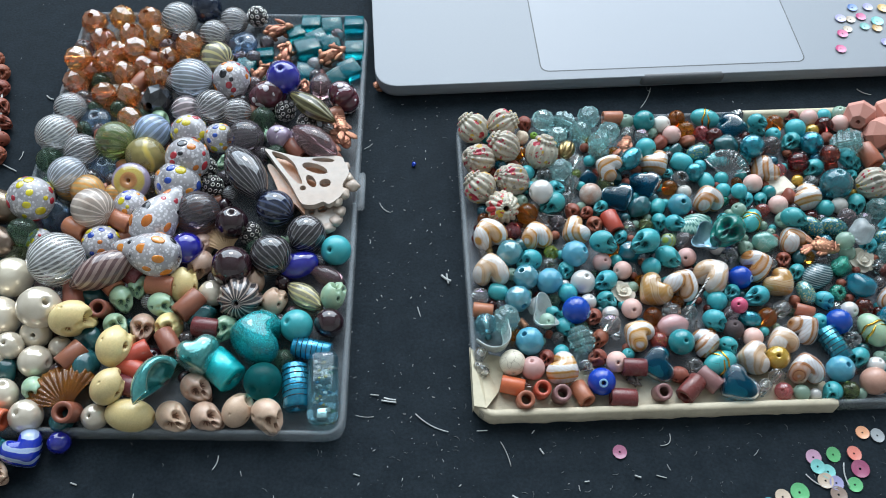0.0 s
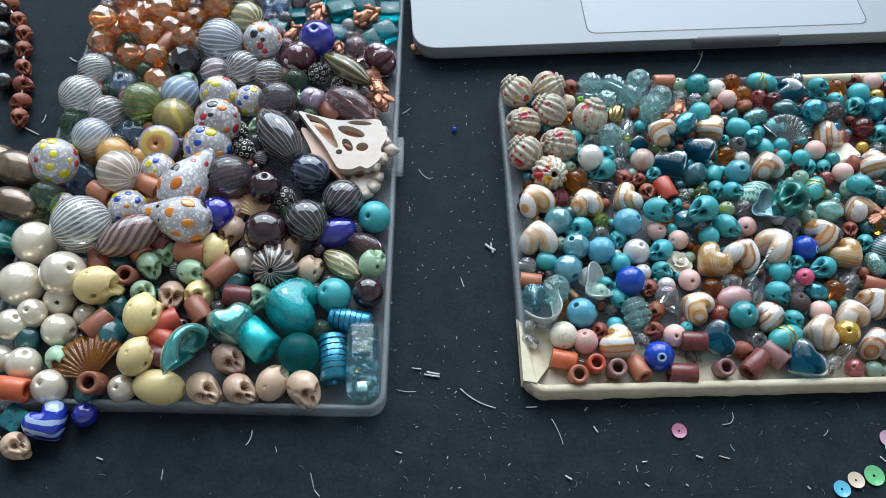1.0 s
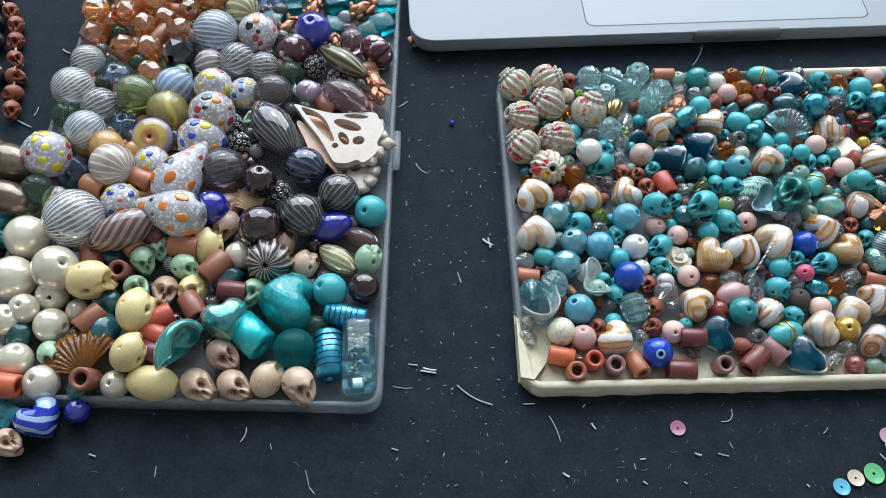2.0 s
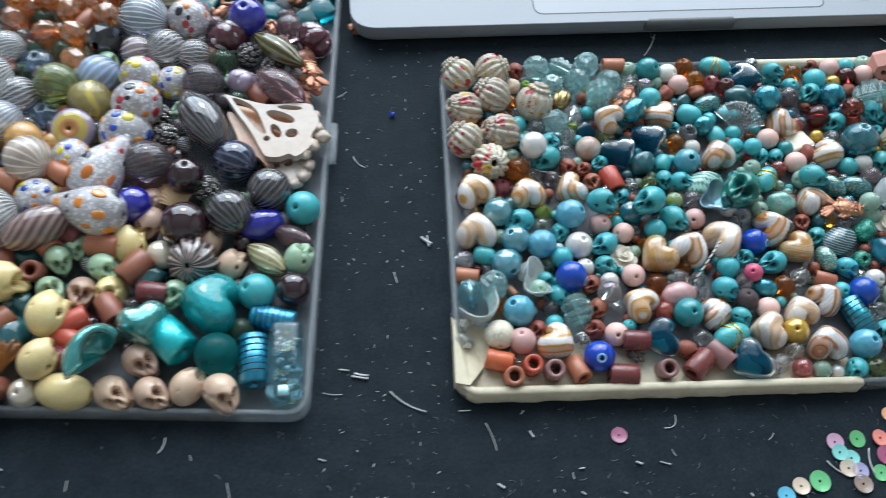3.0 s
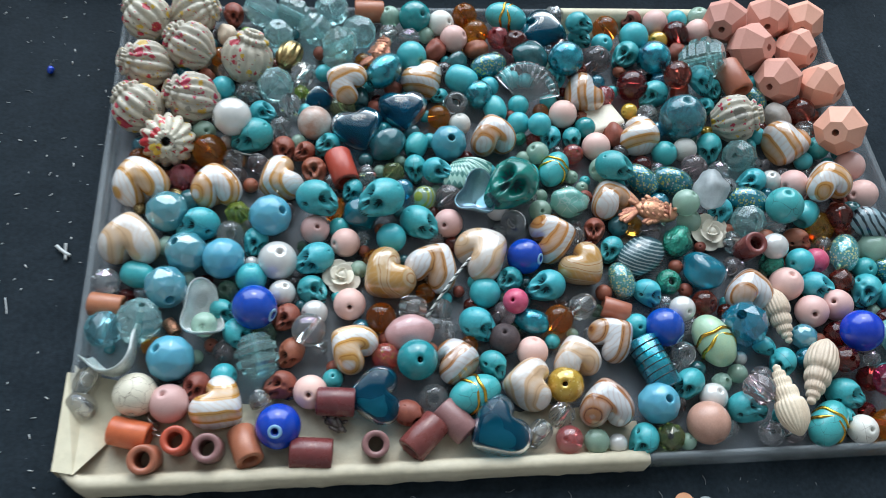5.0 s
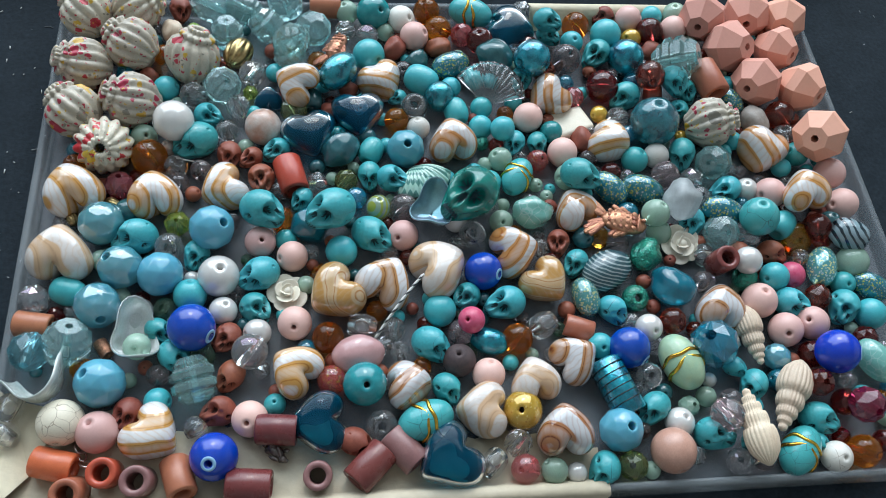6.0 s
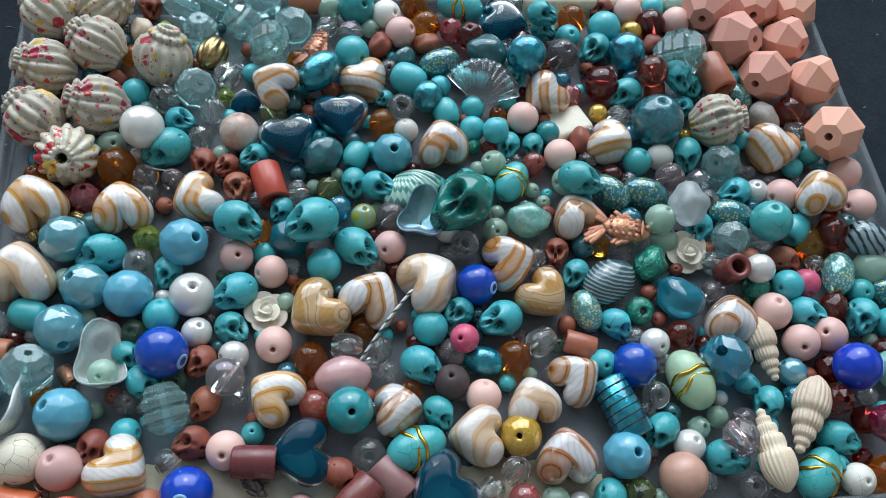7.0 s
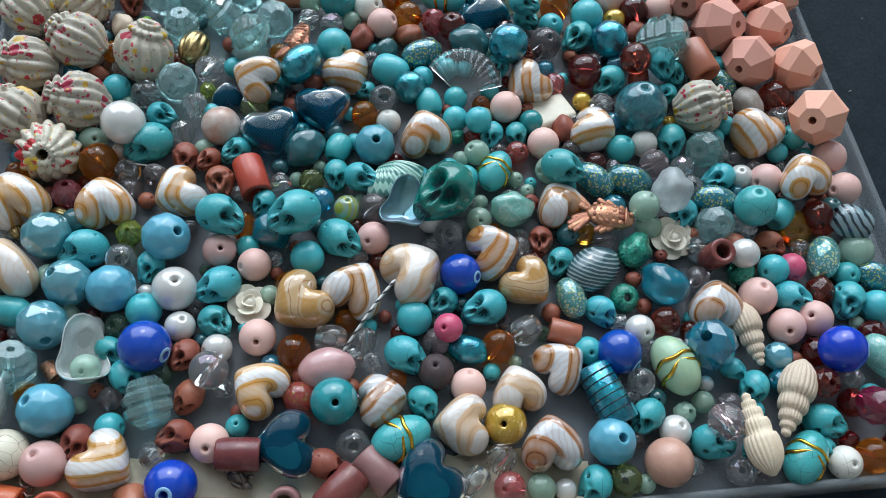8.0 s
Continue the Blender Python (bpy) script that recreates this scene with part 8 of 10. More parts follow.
glass(176.3, 112.3, 5.0, 6.9, "glass_deepteal", 59, 39, 0, IN_R)
glass(9.4, 92.7, 4.6, 5.9, "glass_amber", 15, 234, 0, IN_R)
seed(186.8, 136.0, 4.8, 6.4, "glass_clear", 38, 159, 0, IN_R)
ball(121.5, 86.5, 5.1, 7.0, "turquoise", 18, 258, 0, IN_R)
facet(110.8, 67.6, 4.1, 5.0, "glass_clear", 67, 257, 0, IN_R)
ball(145.9, 37.1, 5.0, 6.8, "turquoise", 30, 359, 0, IN_R)
glass(155.7, 66.7, 4.7, 6.2, "glass_smoke", 45, 71, 0, IN_R)
skull(157.4, 127.2, 3.9, 4.6, "brick_stone", -35, 48, -16, IN_R)
skull(86.6, 114.7, 4.2, 5.2, "turquoise_lined", -39, -32, -17, IN_R)
ball(194.0, 124.6, 4.9, 6.6, "glass_mint", 27, 208, 0, IN_R)
glass(151.9, 94.9, 4.2, 5.2, "glass_smoke", 51, 301, 0, IN_R)
ball(220.7, 72.8, 4.9, 6.6, "slate_teal", 11, 158, 0, IN_R)
glass(195.7, 79.5, 3.9, 4.5, "glass_deepteal", 27, 195, 0, IN_R)
ball(22.2, 102.4, 3.9, 4.5, "teal_stone", 39, 217, 0, IN_R)
ball(128.9, 106.6, 4.2, 5.2, "glass_mint", 11, 118, 0, IN_R)
glass(173.0, 41.0, 4.0, 4.7, "glass_garnet", 42, 62, 0, IN_R)
ball(75.5, 120.8, 3.9, 4.6, "turquoise", 70, 94, 0, IN_R)
facet(210.7, 35.5, 4.5, 5.9, "glass_clear", 74, 120, 0, IN_R)
seed(195.0, 111.3, 4.1, 5.1, "glass_smoke", 63, 161, 0, IN_R)
glass(64.0, 137.5, 4.2, 5.2, "glass_amber", 55, 127, 0, IN_R)
ball(24.7, 77.9, 5.1, 7.1, "slate_teal", 60, 147, 0, IN_R)
glass(157.9, 90.0, 4.6, 5.9, "glass_garnet", 27, 68, 0, IN_R)
ball(61.5, 124.8, 4.4, 5.5, "turquoise", 54, 79, 0, IN_R)
glass(17.9, 35.5, 4.3, 5.4, "glass_amber", 19, 154, 0, IN_R)
glass(136.2, 61.6, 4.2, 5.2, "glass_garnet", 16, 180, 0, IN_R)
glass(194.5, 132.6, 4.7, 6.2, "glass_garnet", 33, 16, 0, IN_R)
glass(170.1, 123.3, 4.4, 5.6, "glass_deepteal", 73, 54, 0, IN_R)
glass(103.5, 92.8, 4.0, 4.8, "glass_garnet", 45, 111, 0, IN_R)
ball(187.2, 125.9, 4.3, 5.4, "teal_stone", 53, 281, 0, IN_R)
facet(133.6, 66.2, 4.3, 5.4, "glass_clear", 78, 175, 0, IN_R)
ball(110.0, 88.4, 4.0, 4.7, "turquoise", 44, 270, 0, IN_R)
skull(141.7, 125.7, 3.9, 4.6, "brick_stone", -46, 49, 9, IN_R)
glass(217.2, 88.1, 4.5, 5.8, "glass_garnet", 68, 164, 0, IN_R)
glass(46.3, 127.6, 4.1, 5.0, "glass_garnet", 39, 358, 0, IN_R)
glass(84.1, 81.8, 4.7, 6.1, "glass_deepteal", 46, 219, 0, IN_R)
skull(117.5, 90.6, 4.3, 5.4, "turquoise_lined", -51, -65, -8, IN_R)
skull(32.0, 109.5, 5.0, 6.8, "turquoise_lined", -28, -68, 3, IN_R)
glass(165.4, 103.6, 4.3, 5.4, "glass_deepteal", 63, 355, 0, IN_R)
ball(73.6, 92.3, 4.0, 4.7, "slate_teal", 58, 4, 0, IN_R)
glass(127.3, 144.8, 4.0, 4.7, "glass_deepteal", 39, 265, 0, IN_R)
skull(218.1, 143.3, 4.2, 5.2, "brick_stone", -52, 26, -26, IN_R)
seed(163.7, 125.2, 4.3, 5.3, "glass_clear", 63, 257, 0, IN_R)
glass(141.3, 132.2, 4.6, 6.1, "glass_amber", 75, 164, 0, IN_R)
glass(36.7, 86.9, 4.5, 5.8, "glass_smoke", 69, 197, 0, IN_R)
skull(151.5, 76.6, 3.9, 4.6, "turquoise_lined", -34, -39, -29, IN_R)
glass(99.4, 33.4, 4.0, 4.7, "glass_amber", 55, 247, 0, IN_R)
ball(65.4, 69.3, 4.5, 5.8, "turquoise", 35, 195, 0, IN_R)
ball(79.5, 103.4, 4.0, 4.8, "teal_stone", 26, 71, 0, IN_R)
seed(129.8, 124.2, 4.3, 5.4, "glass_clear", 35, 122, 0, IN_R)
facet(60.0, 34.0, 4.0, 4.8, "glass_clear", 53, 36, 0, IN_R)
facet(38.8, 133.5, 4.6, 6.0, "glass_garnet", 24, 180, 0, IN_R)
glass(128.8, 110.8, 4.1, 5.0, "glass_amber", 14, 280, 0, IN_R)
glass(19.6, 123.7, 4.3, 5.5, "glass_deepteal", 34, 170, 0, IN_R)
glass(70.8, 38.6, 4.2, 5.3, "glass_deepteal", 69, 79, 0, IN_R)
facet(155.4, 43.5, 4.2, 5.3, "glass_clear", 45, 60, 0, IN_R)
glass(73.9, 129.4, 4.5, 5.7, "glass_amber", 39, 298, 0, IN_R)
glass(126.9, 70.7, 4.0, 4.9, "glass_amber", 26, 339, 0, IN_R)
ball(146.3, 68.7, 4.7, 6.2, "slate_teal", 45, 23, 0, IN_R)
ball(19.5, 64.2, 4.4, 5.6, "glass_mint", 24, 32, 0, IN_R)
skull(213.6, 140.2, 4.3, 5.4, "turquoise_lined", -43, 20, -20, IN_R)
ball(120.4, 122.9, 4.6, 6.1, "turquoise", 76, 218, 0, IN_R)
ball(39.5, 43.7, 4.0, 4.8, "teal_stone", 23, 181, 0, IN_R)
facet(131.6, 95.1, 4.0, 4.7, "glass_clear", 26, 268, 0, IN_R)
glass(9.3, 97.5, 4.2, 5.3, "glass_deepteal", 41, 204, 0, IN_R)
glass(149.0, 122.5, 4.2, 5.1, "glass_deepteal", 77, 66, 0, IN_R)
ball(181.5, 40.3, 4.0, 4.7, "glass_mint", 40, 354, 0, IN_R)
facet(92.6, 43.2, 4.8, 6.5, "glass_clear", 53, 177, 0, IN_R)
skull(224.4, 94.5, 4.6, 6.1, "turquoise_lined", -58, 32, -11, IN_R)
ball(196.0, 119.1, 3.9, 4.6, "slate_teal", 27, 38, 0, IN_R)
seed(175.0, 129.8, 4.0, 4.8, "glass_smoke", 41, 168, 0, IN_R)
facet(31.3, 125.6, 3.9, 4.7, "glass_clear", 39, 195, 0, IN_R)
ball(70.7, 56.3, 4.1, 5.0, "glass_mint", 68, 28, 0, IN_R)
seed(42.6, 90.6, 4.9, 6.5, "glass_smoke", 78, 330, 0, IN_R)
glass(125.0, 99.8, 3.9, 4.5, "glass_garnet", 39, 279, 0, IN_R)
ball(121.7, 112.4, 4.9, 6.6, "turquoise", 53, 100, 0, IN_R)
ball(192.1, 139.4, 4.3, 5.4, "glass_mint", 42, 227, 0, IN_R)
seed(18.7, 138.8, 4.1, 4.9, "glass_smoke", 16, 165, 0, IN_R)
skull(181.0, 30.3, 4.8, 6.4, "turquoise_lined", -35, 50, -11, IN_R)
skull(214.9, 21.9, 4.2, 5.2, "turquoise_lined", -20, 70, 28, IN_R)
glass(223.2, 22.9, 4.3, 5.5, "glass_deepteal", 57, 38, 0, IN_R)
ball(219.8, 15.7, 4.5, 5.7, "glass_mint", 64, 77, 0, IN_R)
seed(203.4, 26.5, 4.7, 6.2, "glass_smoke", 68, 261, 0, IN_R)
glass(185.5, 11.7, 4.3, 5.5, "glass_smoke", 56, 127, 0, IN_R)
glass(178.2, 21.4, 4.6, 6.1, "glass_smoke", 73, 39, 0, IN_R)
glass(151.1, 20.2, 4.2, 5.2, "glass_garnet", 40, 213, 0, IN_R)
glass(183.0, 6.4, 4.7, 6.1, "glass_smoke", 75, 117, 0, IN_R)
skull(198.7, 9.9, 4.5, 5.8, "turquoise_lined", -44, 47, -29, IN_R)
glass(216.6, 9.4, 4.4, 5.7, "glass_garnet", 33, 156, 0, IN_R)
ball(225.9, 14.4, 4.5, 5.8, "turquoise", 75, 122, 0, IN_R)
facet(205.8, 11.2, 3.9, 4.6, "glass_garnet", 66, 98, 0, IN_R)
facet(166.3, 8.0, 3.9, 4.6, "glass_clear", 63, 337, 0, IN_R)
skull(227.8, 8.9, 4.0, 4.7, "brick_stone", -59, 65, 25, IN_R)
ball(161.0, 24.5, 3.9, 4.7, "slate_teal", 29, 335, 0, IN_R)
glass(223.9, 9.7, 3.9, 4.7, "glass_garnet", 41, 313, 0, IN_R)
glass(192.5, 26.2, 4.7, 6.2, "glass_deepteal", 61, 263, 0, IN_R)
glass(184.2, 15.5, 4.0, 4.8, "glass_deepteal", 78, 234, 0, IN_R)
facet(220.3, 11.2, 3.9, 4.5, "glass_clear", 43, 33, 0, IN_R)
seed(227.4, 28.5, 4.6, 6.0, "glass_smoke", 42, 287, 0, IN_R)
skull(184.2, 19.7, 4.3, 5.4, "turquoise_lined", -31, 0, -31, IN_R)
seed(153.7, 14.9, 3.9, 4.5, "glass_smoke", 60, 35, 0, IN_R)
ball(226.5, 20.0, 4.5, 5.8, "glass_mint", 79, 202, 0, IN_R)
ball(154.0, 5.1, 3.9, 4.5, "glass_mint", 11, 132, 0, IN_R)
glass(219.5, 20.2, 4.2, 5.1, "glass_amber", 55, 150, 0, IN_R)
skull(180.7, 11.0, 4.0, 4.7, "turquoise_lined", -61, -39, 8, IN_R)
glass(211.2, 29.8, 4.5, 5.8, "glass_smoke", 18, 306, 0, IN_R)
facet(154.7, 25.0, 4.1, 5.0, "glass_clear", 13, 175, 0, IN_R)
facet(219.6, 5.4, 4.0, 4.8, "glass_garnet", 22, 186, 0, IN_R)
ball(55.8, 110.5, 3.9, 4.5, "turquoise", 34, 240, 0, IN_R)
ball(220.4, 77.0, 3.4, 3.5, "brick_stone", 31, 75, 0, IN_R)
ball(100.4, 66.7, 3.4, 3.6, "slate_teal", 25, 289, 0, IN_R)
ball(32.5, 35.5, 3.5, 3.7, "brick_stone", 16, 6, 0, IN_R)
ball(92.2, 109.1, 3.5, 3.9, "turquoise", 47, 194, 0, IN_R)
ball(218.1, 40.4, 3.4, 3.7, "glass_mint", 72, 319, 0, IN_R)
seed(52.8, 53.2, 3.4, 3.6, "glass_smoke", 43, 324, 0, IN_R)
ball(170.5, 62.0, 3.4, 3.5, "brick_stone", 26, 302, 0, IN_R)
ball(97.9, 49.4, 3.2, 3.3, "brick_stone", 73, 122, 0, IN_R)
ball(33.1, 121.6, 3.2, 3.3, "slate_teal", 68, 46, 0, IN_R)
ball(174.0, 44.3, 3.2, 3.3, "turquoise", 76, 30, 0, IN_R)
ball(77.7, 88.9, 3.5, 3.8, "glass_mint", 78, 189, 0, IN_R)
ball(222.0, 102.5, 3.5, 3.8, "turquoise", 69, 82, 0, IN_R)
seed(88.0, 41.5, 3.3, 3.5, "glass_clear", 21, 341, 0, IN_R)
seed(121.8, 116.4, 3.3, 3.4, "glass_green", 57, 278, 0, IN_R)
ball(121.9, 68.8, 3.7, 4.2, "glass_mint", 75, 85, 0, IN_R)
ball(138.7, 47.7, 4.0, 4.7, "brick_stone", 71, 246, 0, IN_R)
seed(62.5, 79.8, 3.4, 3.6, "glass_smoke", 75, 333, 0, IN_R)
seed(121.8, 79.4, 3.7, 4.2, "glass_clear", 44, 317, 0, IN_R)
ball(35.4, 135.5, 3.5, 3.7, "brick_stone", 48, 109, 0, IN_R)
ball(69.0, 136.0, 3.5, 3.8, "brick_stone", 61, 21, 0, IN_R)
ball(82.4, 75.1, 3.6, 3.9, "slate_teal", 69, 304, 0, IN_R)
seed(79.6, 128.3, 3.3, 3.4, "glass_clear", 15, 151, 0, IN_R)
ball(139.3, 85.2, 3.3, 3.4, "turquoise", 11, 315, 0, IN_R)
seed(11.7, 130.3, 3.3, 3.4, "glass_smoke", 79, 269, 0, IN_R)
ball(122.1, 33.8, 3.7, 4.2, "turquoise", 72, 347, 0, IN_R)
ball(161.5, 55.6, 3.7, 4.2, "brick_stone", 32, 91, 0, IN_R)
facet(163.1, 89.5, 3.7, 4.3, "glass_iridescent", 58, 84, 0, IN_R)
ball(135.2, 86.4, 3.7, 4.2, "glass_mint", 33, 32, 0, IN_R)
ball(180.0, 67.4, 3.7, 4.1, "brick_stone", 13, 153, 0, IN_R)
ball(31.2, 63.3, 3.9, 4.7, "slate_teal", 21, 235, 0, IN_R)
ball(110.4, 47.7, 3.2, 3.2, "glass_mint", 16, 268, 0, IN_R)
facet(179.7, 84.0, 3.4, 3.5, "glass_iridescent", 71, 200, 0, IN_R)
ball(13.6, 102.8, 3.4, 3.6, "brick_stone", 69, 286, 0, IN_R)
ball(38.5, 107.1, 3.3, 3.4, "glass_garnet", 46, 73, 0, IN_R)
ball(17.2, 86.5, 3.8, 4.5, "brick_stone", 70, 212, 0, IN_R)
seed(186.2, 52.3, 3.7, 4.1, "glass_green", 42, 243, 0, IN_R)
seed(111.9, 37.4, 3.7, 4.3, "glass_green", 52, 54, 0, IN_R)
ball(88.8, 32.3, 3.7, 4.3, "brick_stone", 65, 228, 0, IN_R)
seed(58.1, 127.5, 3.1, 3.1, "glass_clear", 31, 128, 0, IN_R)
ball(7.3, 35.6, 3.1, 3.0, "slate_teal", 58, 120, 0, IN_R)
ball(222.1, 126.3, 3.3, 3.5, "brick_stone", 11, 345, 0, IN_R)
ball(72.3, 62.4, 3.3, 3.3, "brick_stone", 70, 262, 0, IN_R)
ball(219.5, 91.2, 3.6, 4.1, "turquoise", 11, 52, 0, IN_R)
ball(151.5, 109.6, 3.4, 3.7, "slate_teal", 66, 286, 0, IN_R)
ball(220.7, 110.4, 3.4, 3.7, "brick_stone", 17, 72, 0, IN_R)
ball(100.3, 131.6, 3.2, 3.2, "turquoise", 40, 1, 0, IN_R)
ball(132.5, 130.0, 3.4, 3.7, "glass_mint", 62, 129, 0, IN_R)
ball(188.6, 112.1, 3.1, 3.0, "turquoise", 60, 295, 0, IN_R)
facet(226.4, 124.7, 3.5, 3.8, "glass_iridescent", 49, 20, 0, IN_R)
ball(40.6, 84.0, 3.7, 4.3, "brick_stone", 48, 87, 0, IN_R)
ball(162.9, 48.2, 3.6, 4.0, "brick_stone", 55, 290, 0, IN_R)
facet(132.8, 81.5, 3.5, 3.7, "glass_iridescent", 61, 232, 0, IN_R)
ball(207.2, 142.7, 3.8, 4.4, "slate_teal", 12, 290, 0, IN_R)
ball(5.1, 83.5, 3.4, 3.5, "glass_garnet", 11, 324, 0, IN_R)
seed(187.4, 60.2, 3.3, 3.3, "glass_smoke", 70, 333, 0, IN_R)
ball(92.5, 74.5, 3.4, 3.6, "glass_garnet", 50, 211, 0, IN_R)
ball(220.3, 84.5, 3.8, 4.5, "slate_teal", 58, 329, 0, IN_R)
seed(226.7, 104.1, 3.7, 4.1, "glass_smoke", 11, 21, 0, IN_R)
ball(102.6, 51.9, 3.7, 4.2, "turquoise", 26, 184, 0, IN_R)
ball(220.1, 105.4, 3.9, 4.6, "brick_stone", 19, 347, 0, IN_R)
ball(141.7, 108.6, 3.8, 4.3, "brick_stone", 41, 279, 0, IN_R)
ball(52.2, 141.6, 3.3, 3.4, "slate_teal", 67, 261, 0, IN_R)
ball(213.9, 37.6, 3.2, 3.3, "slate_teal", 32, 274, 0, IN_R)
ball(5.9, 128.0, 3.3, 3.4, "glass_garnet", 77, 232, 0, IN_R)
ball(201.0, 139.7, 3.1, 3.0, "glass_garnet", 79, 119, 0, IN_R)
ball(93.8, 82.1, 3.3, 3.4, "glass_mint", 70, 142, 0, IN_R)
ball(198.0, 31.7, 3.8, 4.4, "brick_stone", 68, 263, 0, IN_R)
seed(132.9, 35.5, 3.6, 4.1, "glass_clear", 62, 320, 0, IN_R)
ball(74.0, 80.8, 3.7, 4.2, "brick_stone", 56, 208, 0, IN_R)
ball(173.0, 71.7, 3.4, 3.6, "glass_garnet", 60, 197, 0, IN_R)
ball(204.9, 139.2, 3.3, 3.5, "slate_teal", 34, 27, 0, IN_R)
ball(30.1, 53.9, 3.4, 3.6, "glass_garnet", 52, 261, 0, IN_R)
ball(14.5, 132.8, 3.9, 4.6, "glass_mint", 42, 168, 0, IN_R)
ball(83.8, 92.4, 3.4, 3.6, "glass_mint", 62, 343, 0, IN_R)
ball(137.2, 119.4, 3.1, 3.0, "glass_garnet", 35, 81, 0, IN_R)
seed(212.1, 72.0, 3.6, 4.0, "glass_clear", 53, 214, 0, IN_R)
ball(77.7, 35.7, 3.9, 4.5, "brick_stone", 43, 166, 0, IN_R)
seed(71.9, 66.2, 3.8, 4.4, "glass_clear", 16, 231, 0, IN_R)
ball(6.5, 88.8, 3.4, 3.6, "glass_garnet", 28, 197, 0, IN_R)
ball(227.1, 71.6, 3.8, 4.4, "slate_teal", 54, 271, 0, IN_R)
ball(63.5, 28.5, 3.4, 3.6, "brick_stone", 79, 138, 0, IN_R)
seed(210.7, 42.5, 3.5, 3.9, "glass_smoke", 74, 221, 0, IN_R)
ball(64.9, 48.4, 3.4, 3.6, "turquoise", 22, 7, 0, IN_R)
ball(128.1, 35.8, 3.3, 3.4, "glass_mint", 37, 97, 0, IN_R)
seed(75.1, 107.7, 3.2, 3.1, "glass_clear", 23, 103, 0, IN_R)
seed(161.9, 70.9, 3.3, 3.3, "glass_clear", 48, 120, 0, IN_R)
seed(126.6, 46.0, 3.5, 3.8, "glass_smoke", 21, 243, 0, IN_R)
ball(77.1, 69.4, 3.2, 3.3, "brick_stone", 26, 295, 0, IN_R)
ball(25.3, 90.0, 3.4, 3.6, "glass_garnet", 67, 99, 0, IN_R)
seed(73.1, 34.4, 3.2, 3.3, "glass_smoke", 48, 305, 0, IN_R)
ball(42.5, 136.0, 3.2, 3.2, "brick_stone", 69, 95, 0, IN_R)
seed(155.8, 61.0, 3.2, 3.2, "glass_green", 39, 102, 0, IN_R)
ball(77.6, 115.1, 3.4, 3.7, "glass_garnet", 34, 132, 0, IN_R)
facet(144.6, 40.5, 3.1, 3.1, "glass_iridescent", 29, 192, 0, IN_R)
ball(115.9, 45.8, 3.5, 3.8, "slate_teal", 79, 219, 0, IN_R)
seed(215.6, 34.9, 3.2, 3.2, "glass_green", 16, 166, 0, IN_R)
ball(28.9, 32.4, 3.6, 3.9, "glass_mint", 69, 204, 0, IN_R)
seed(6.6, 113.9, 3.6, 4.1, "glass_smoke", 70, 47, 0, IN_R)
ball(86.1, 59.7, 3.3, 3.5, "turquoise", 63, 331, 0, IN_R)
seed(55.2, 64.2, 3.2, 3.3, "glass_green", 64, 88, 0, IN_R)
ball(137.9, 82.7, 3.6, 3.9, "glass_mint", 21, 340, 0, IN_R)
ball(11.7, 111.5, 3.2, 3.1, "glass_garnet", 18, 295, 0, IN_R)
ball(23.9, 118.6, 3.9, 4.5, "slate_teal", 37, 275, 0, IN_R)
ball(34.4, 113.6, 3.7, 4.2, "glass_mint", 22, 245, 0, IN_R)
seed(135.9, 42.6, 3.5, 3.9, "glass_green", 14, 297, 0, IN_R)
ball(83.3, 59.4, 3.2, 3.3, "slate_teal", 56, 181, 0, IN_R)
ball(200.4, 127.3, 3.8, 4.4, "glass_mint", 61, 176, 0, IN_R)
seed(198.6, 91.3, 3.3, 3.4, "glass_smoke", 48, 10, 0, IN_R)
facet(90.7, 29.5, 3.2, 3.2, "glass_iridescent", 64, 18, 0, IN_R)
ball(200.9, 104.8, 3.6, 4.1, "glass_garnet", 35, 139, 0, IN_R)
ball(205.4, 77.4, 3.7, 4.2, "glass_garnet", 61, 233, 0, IN_R)
seed(148.9, 135.2, 3.2, 3.1, "glass_smoke", 10, 352, 0, IN_R)
ball(227.1, 135.3, 3.6, 4.0, "slate_teal", 33, 301, 0, IN_R)
ball(64.7, 118.9, 3.7, 4.3, "glass_garnet", 77, 133, 0, IN_R)
ball(101.6, 100.1, 3.5, 3.7, "brick_stone", 63, 271, 0, IN_R)
ball(119.5, 109.2, 3.6, 3.9, "brick_stone", 47, 35, 0, IN_R)
facet(7.8, 75.5, 3.6, 4.0, "glass_iridescent", 45, 215, 0, IN_R)
ball(13.7, 113.5, 3.3, 3.5, "brick_stone", 34, 272, 0, IN_R)
ball(156.9, 32.5, 3.3, 3.5, "turquoise", 64, 235, 0, IN_R)
ball(225.5, 67.3, 4.0, 4.7, "turquoise", 22, 134, 0, IN_R)
ball(55.3, 45.9, 3.5, 3.8, "slate_teal", 54, 105, 0, IN_R)
facet(225.7, 34.5, 3.5, 3.8, "glass_iridescent", 77, 257, 0, IN_R)
ball(94.0, 47.1, 3.5, 3.8, "turquoise", 38, 278, 0, IN_R)
seed(203.3, 87.3, 3.8, 4.4, "glass_smoke", 15, 126, 0, IN_R)
ball(148.0, 29.6, 3.1, 3.0, "glass_mint", 32, 278, 0, IN_R)
facet(174.6, 125.5, 3.1, 3.1, "glass_iridescent", 22, 325, 0, IN_R)
ball(220.0, 49.9, 3.2, 3.2, "slate_teal", 57, 128, 0, IN_R)
ball(25.0, 54.2, 4.0, 4.8, "glass_mint", 69, 288, 0, IN_R)
seed(26.2, 86.2, 3.7, 4.2, "glass_clear", 61, 232, 0, IN_R)
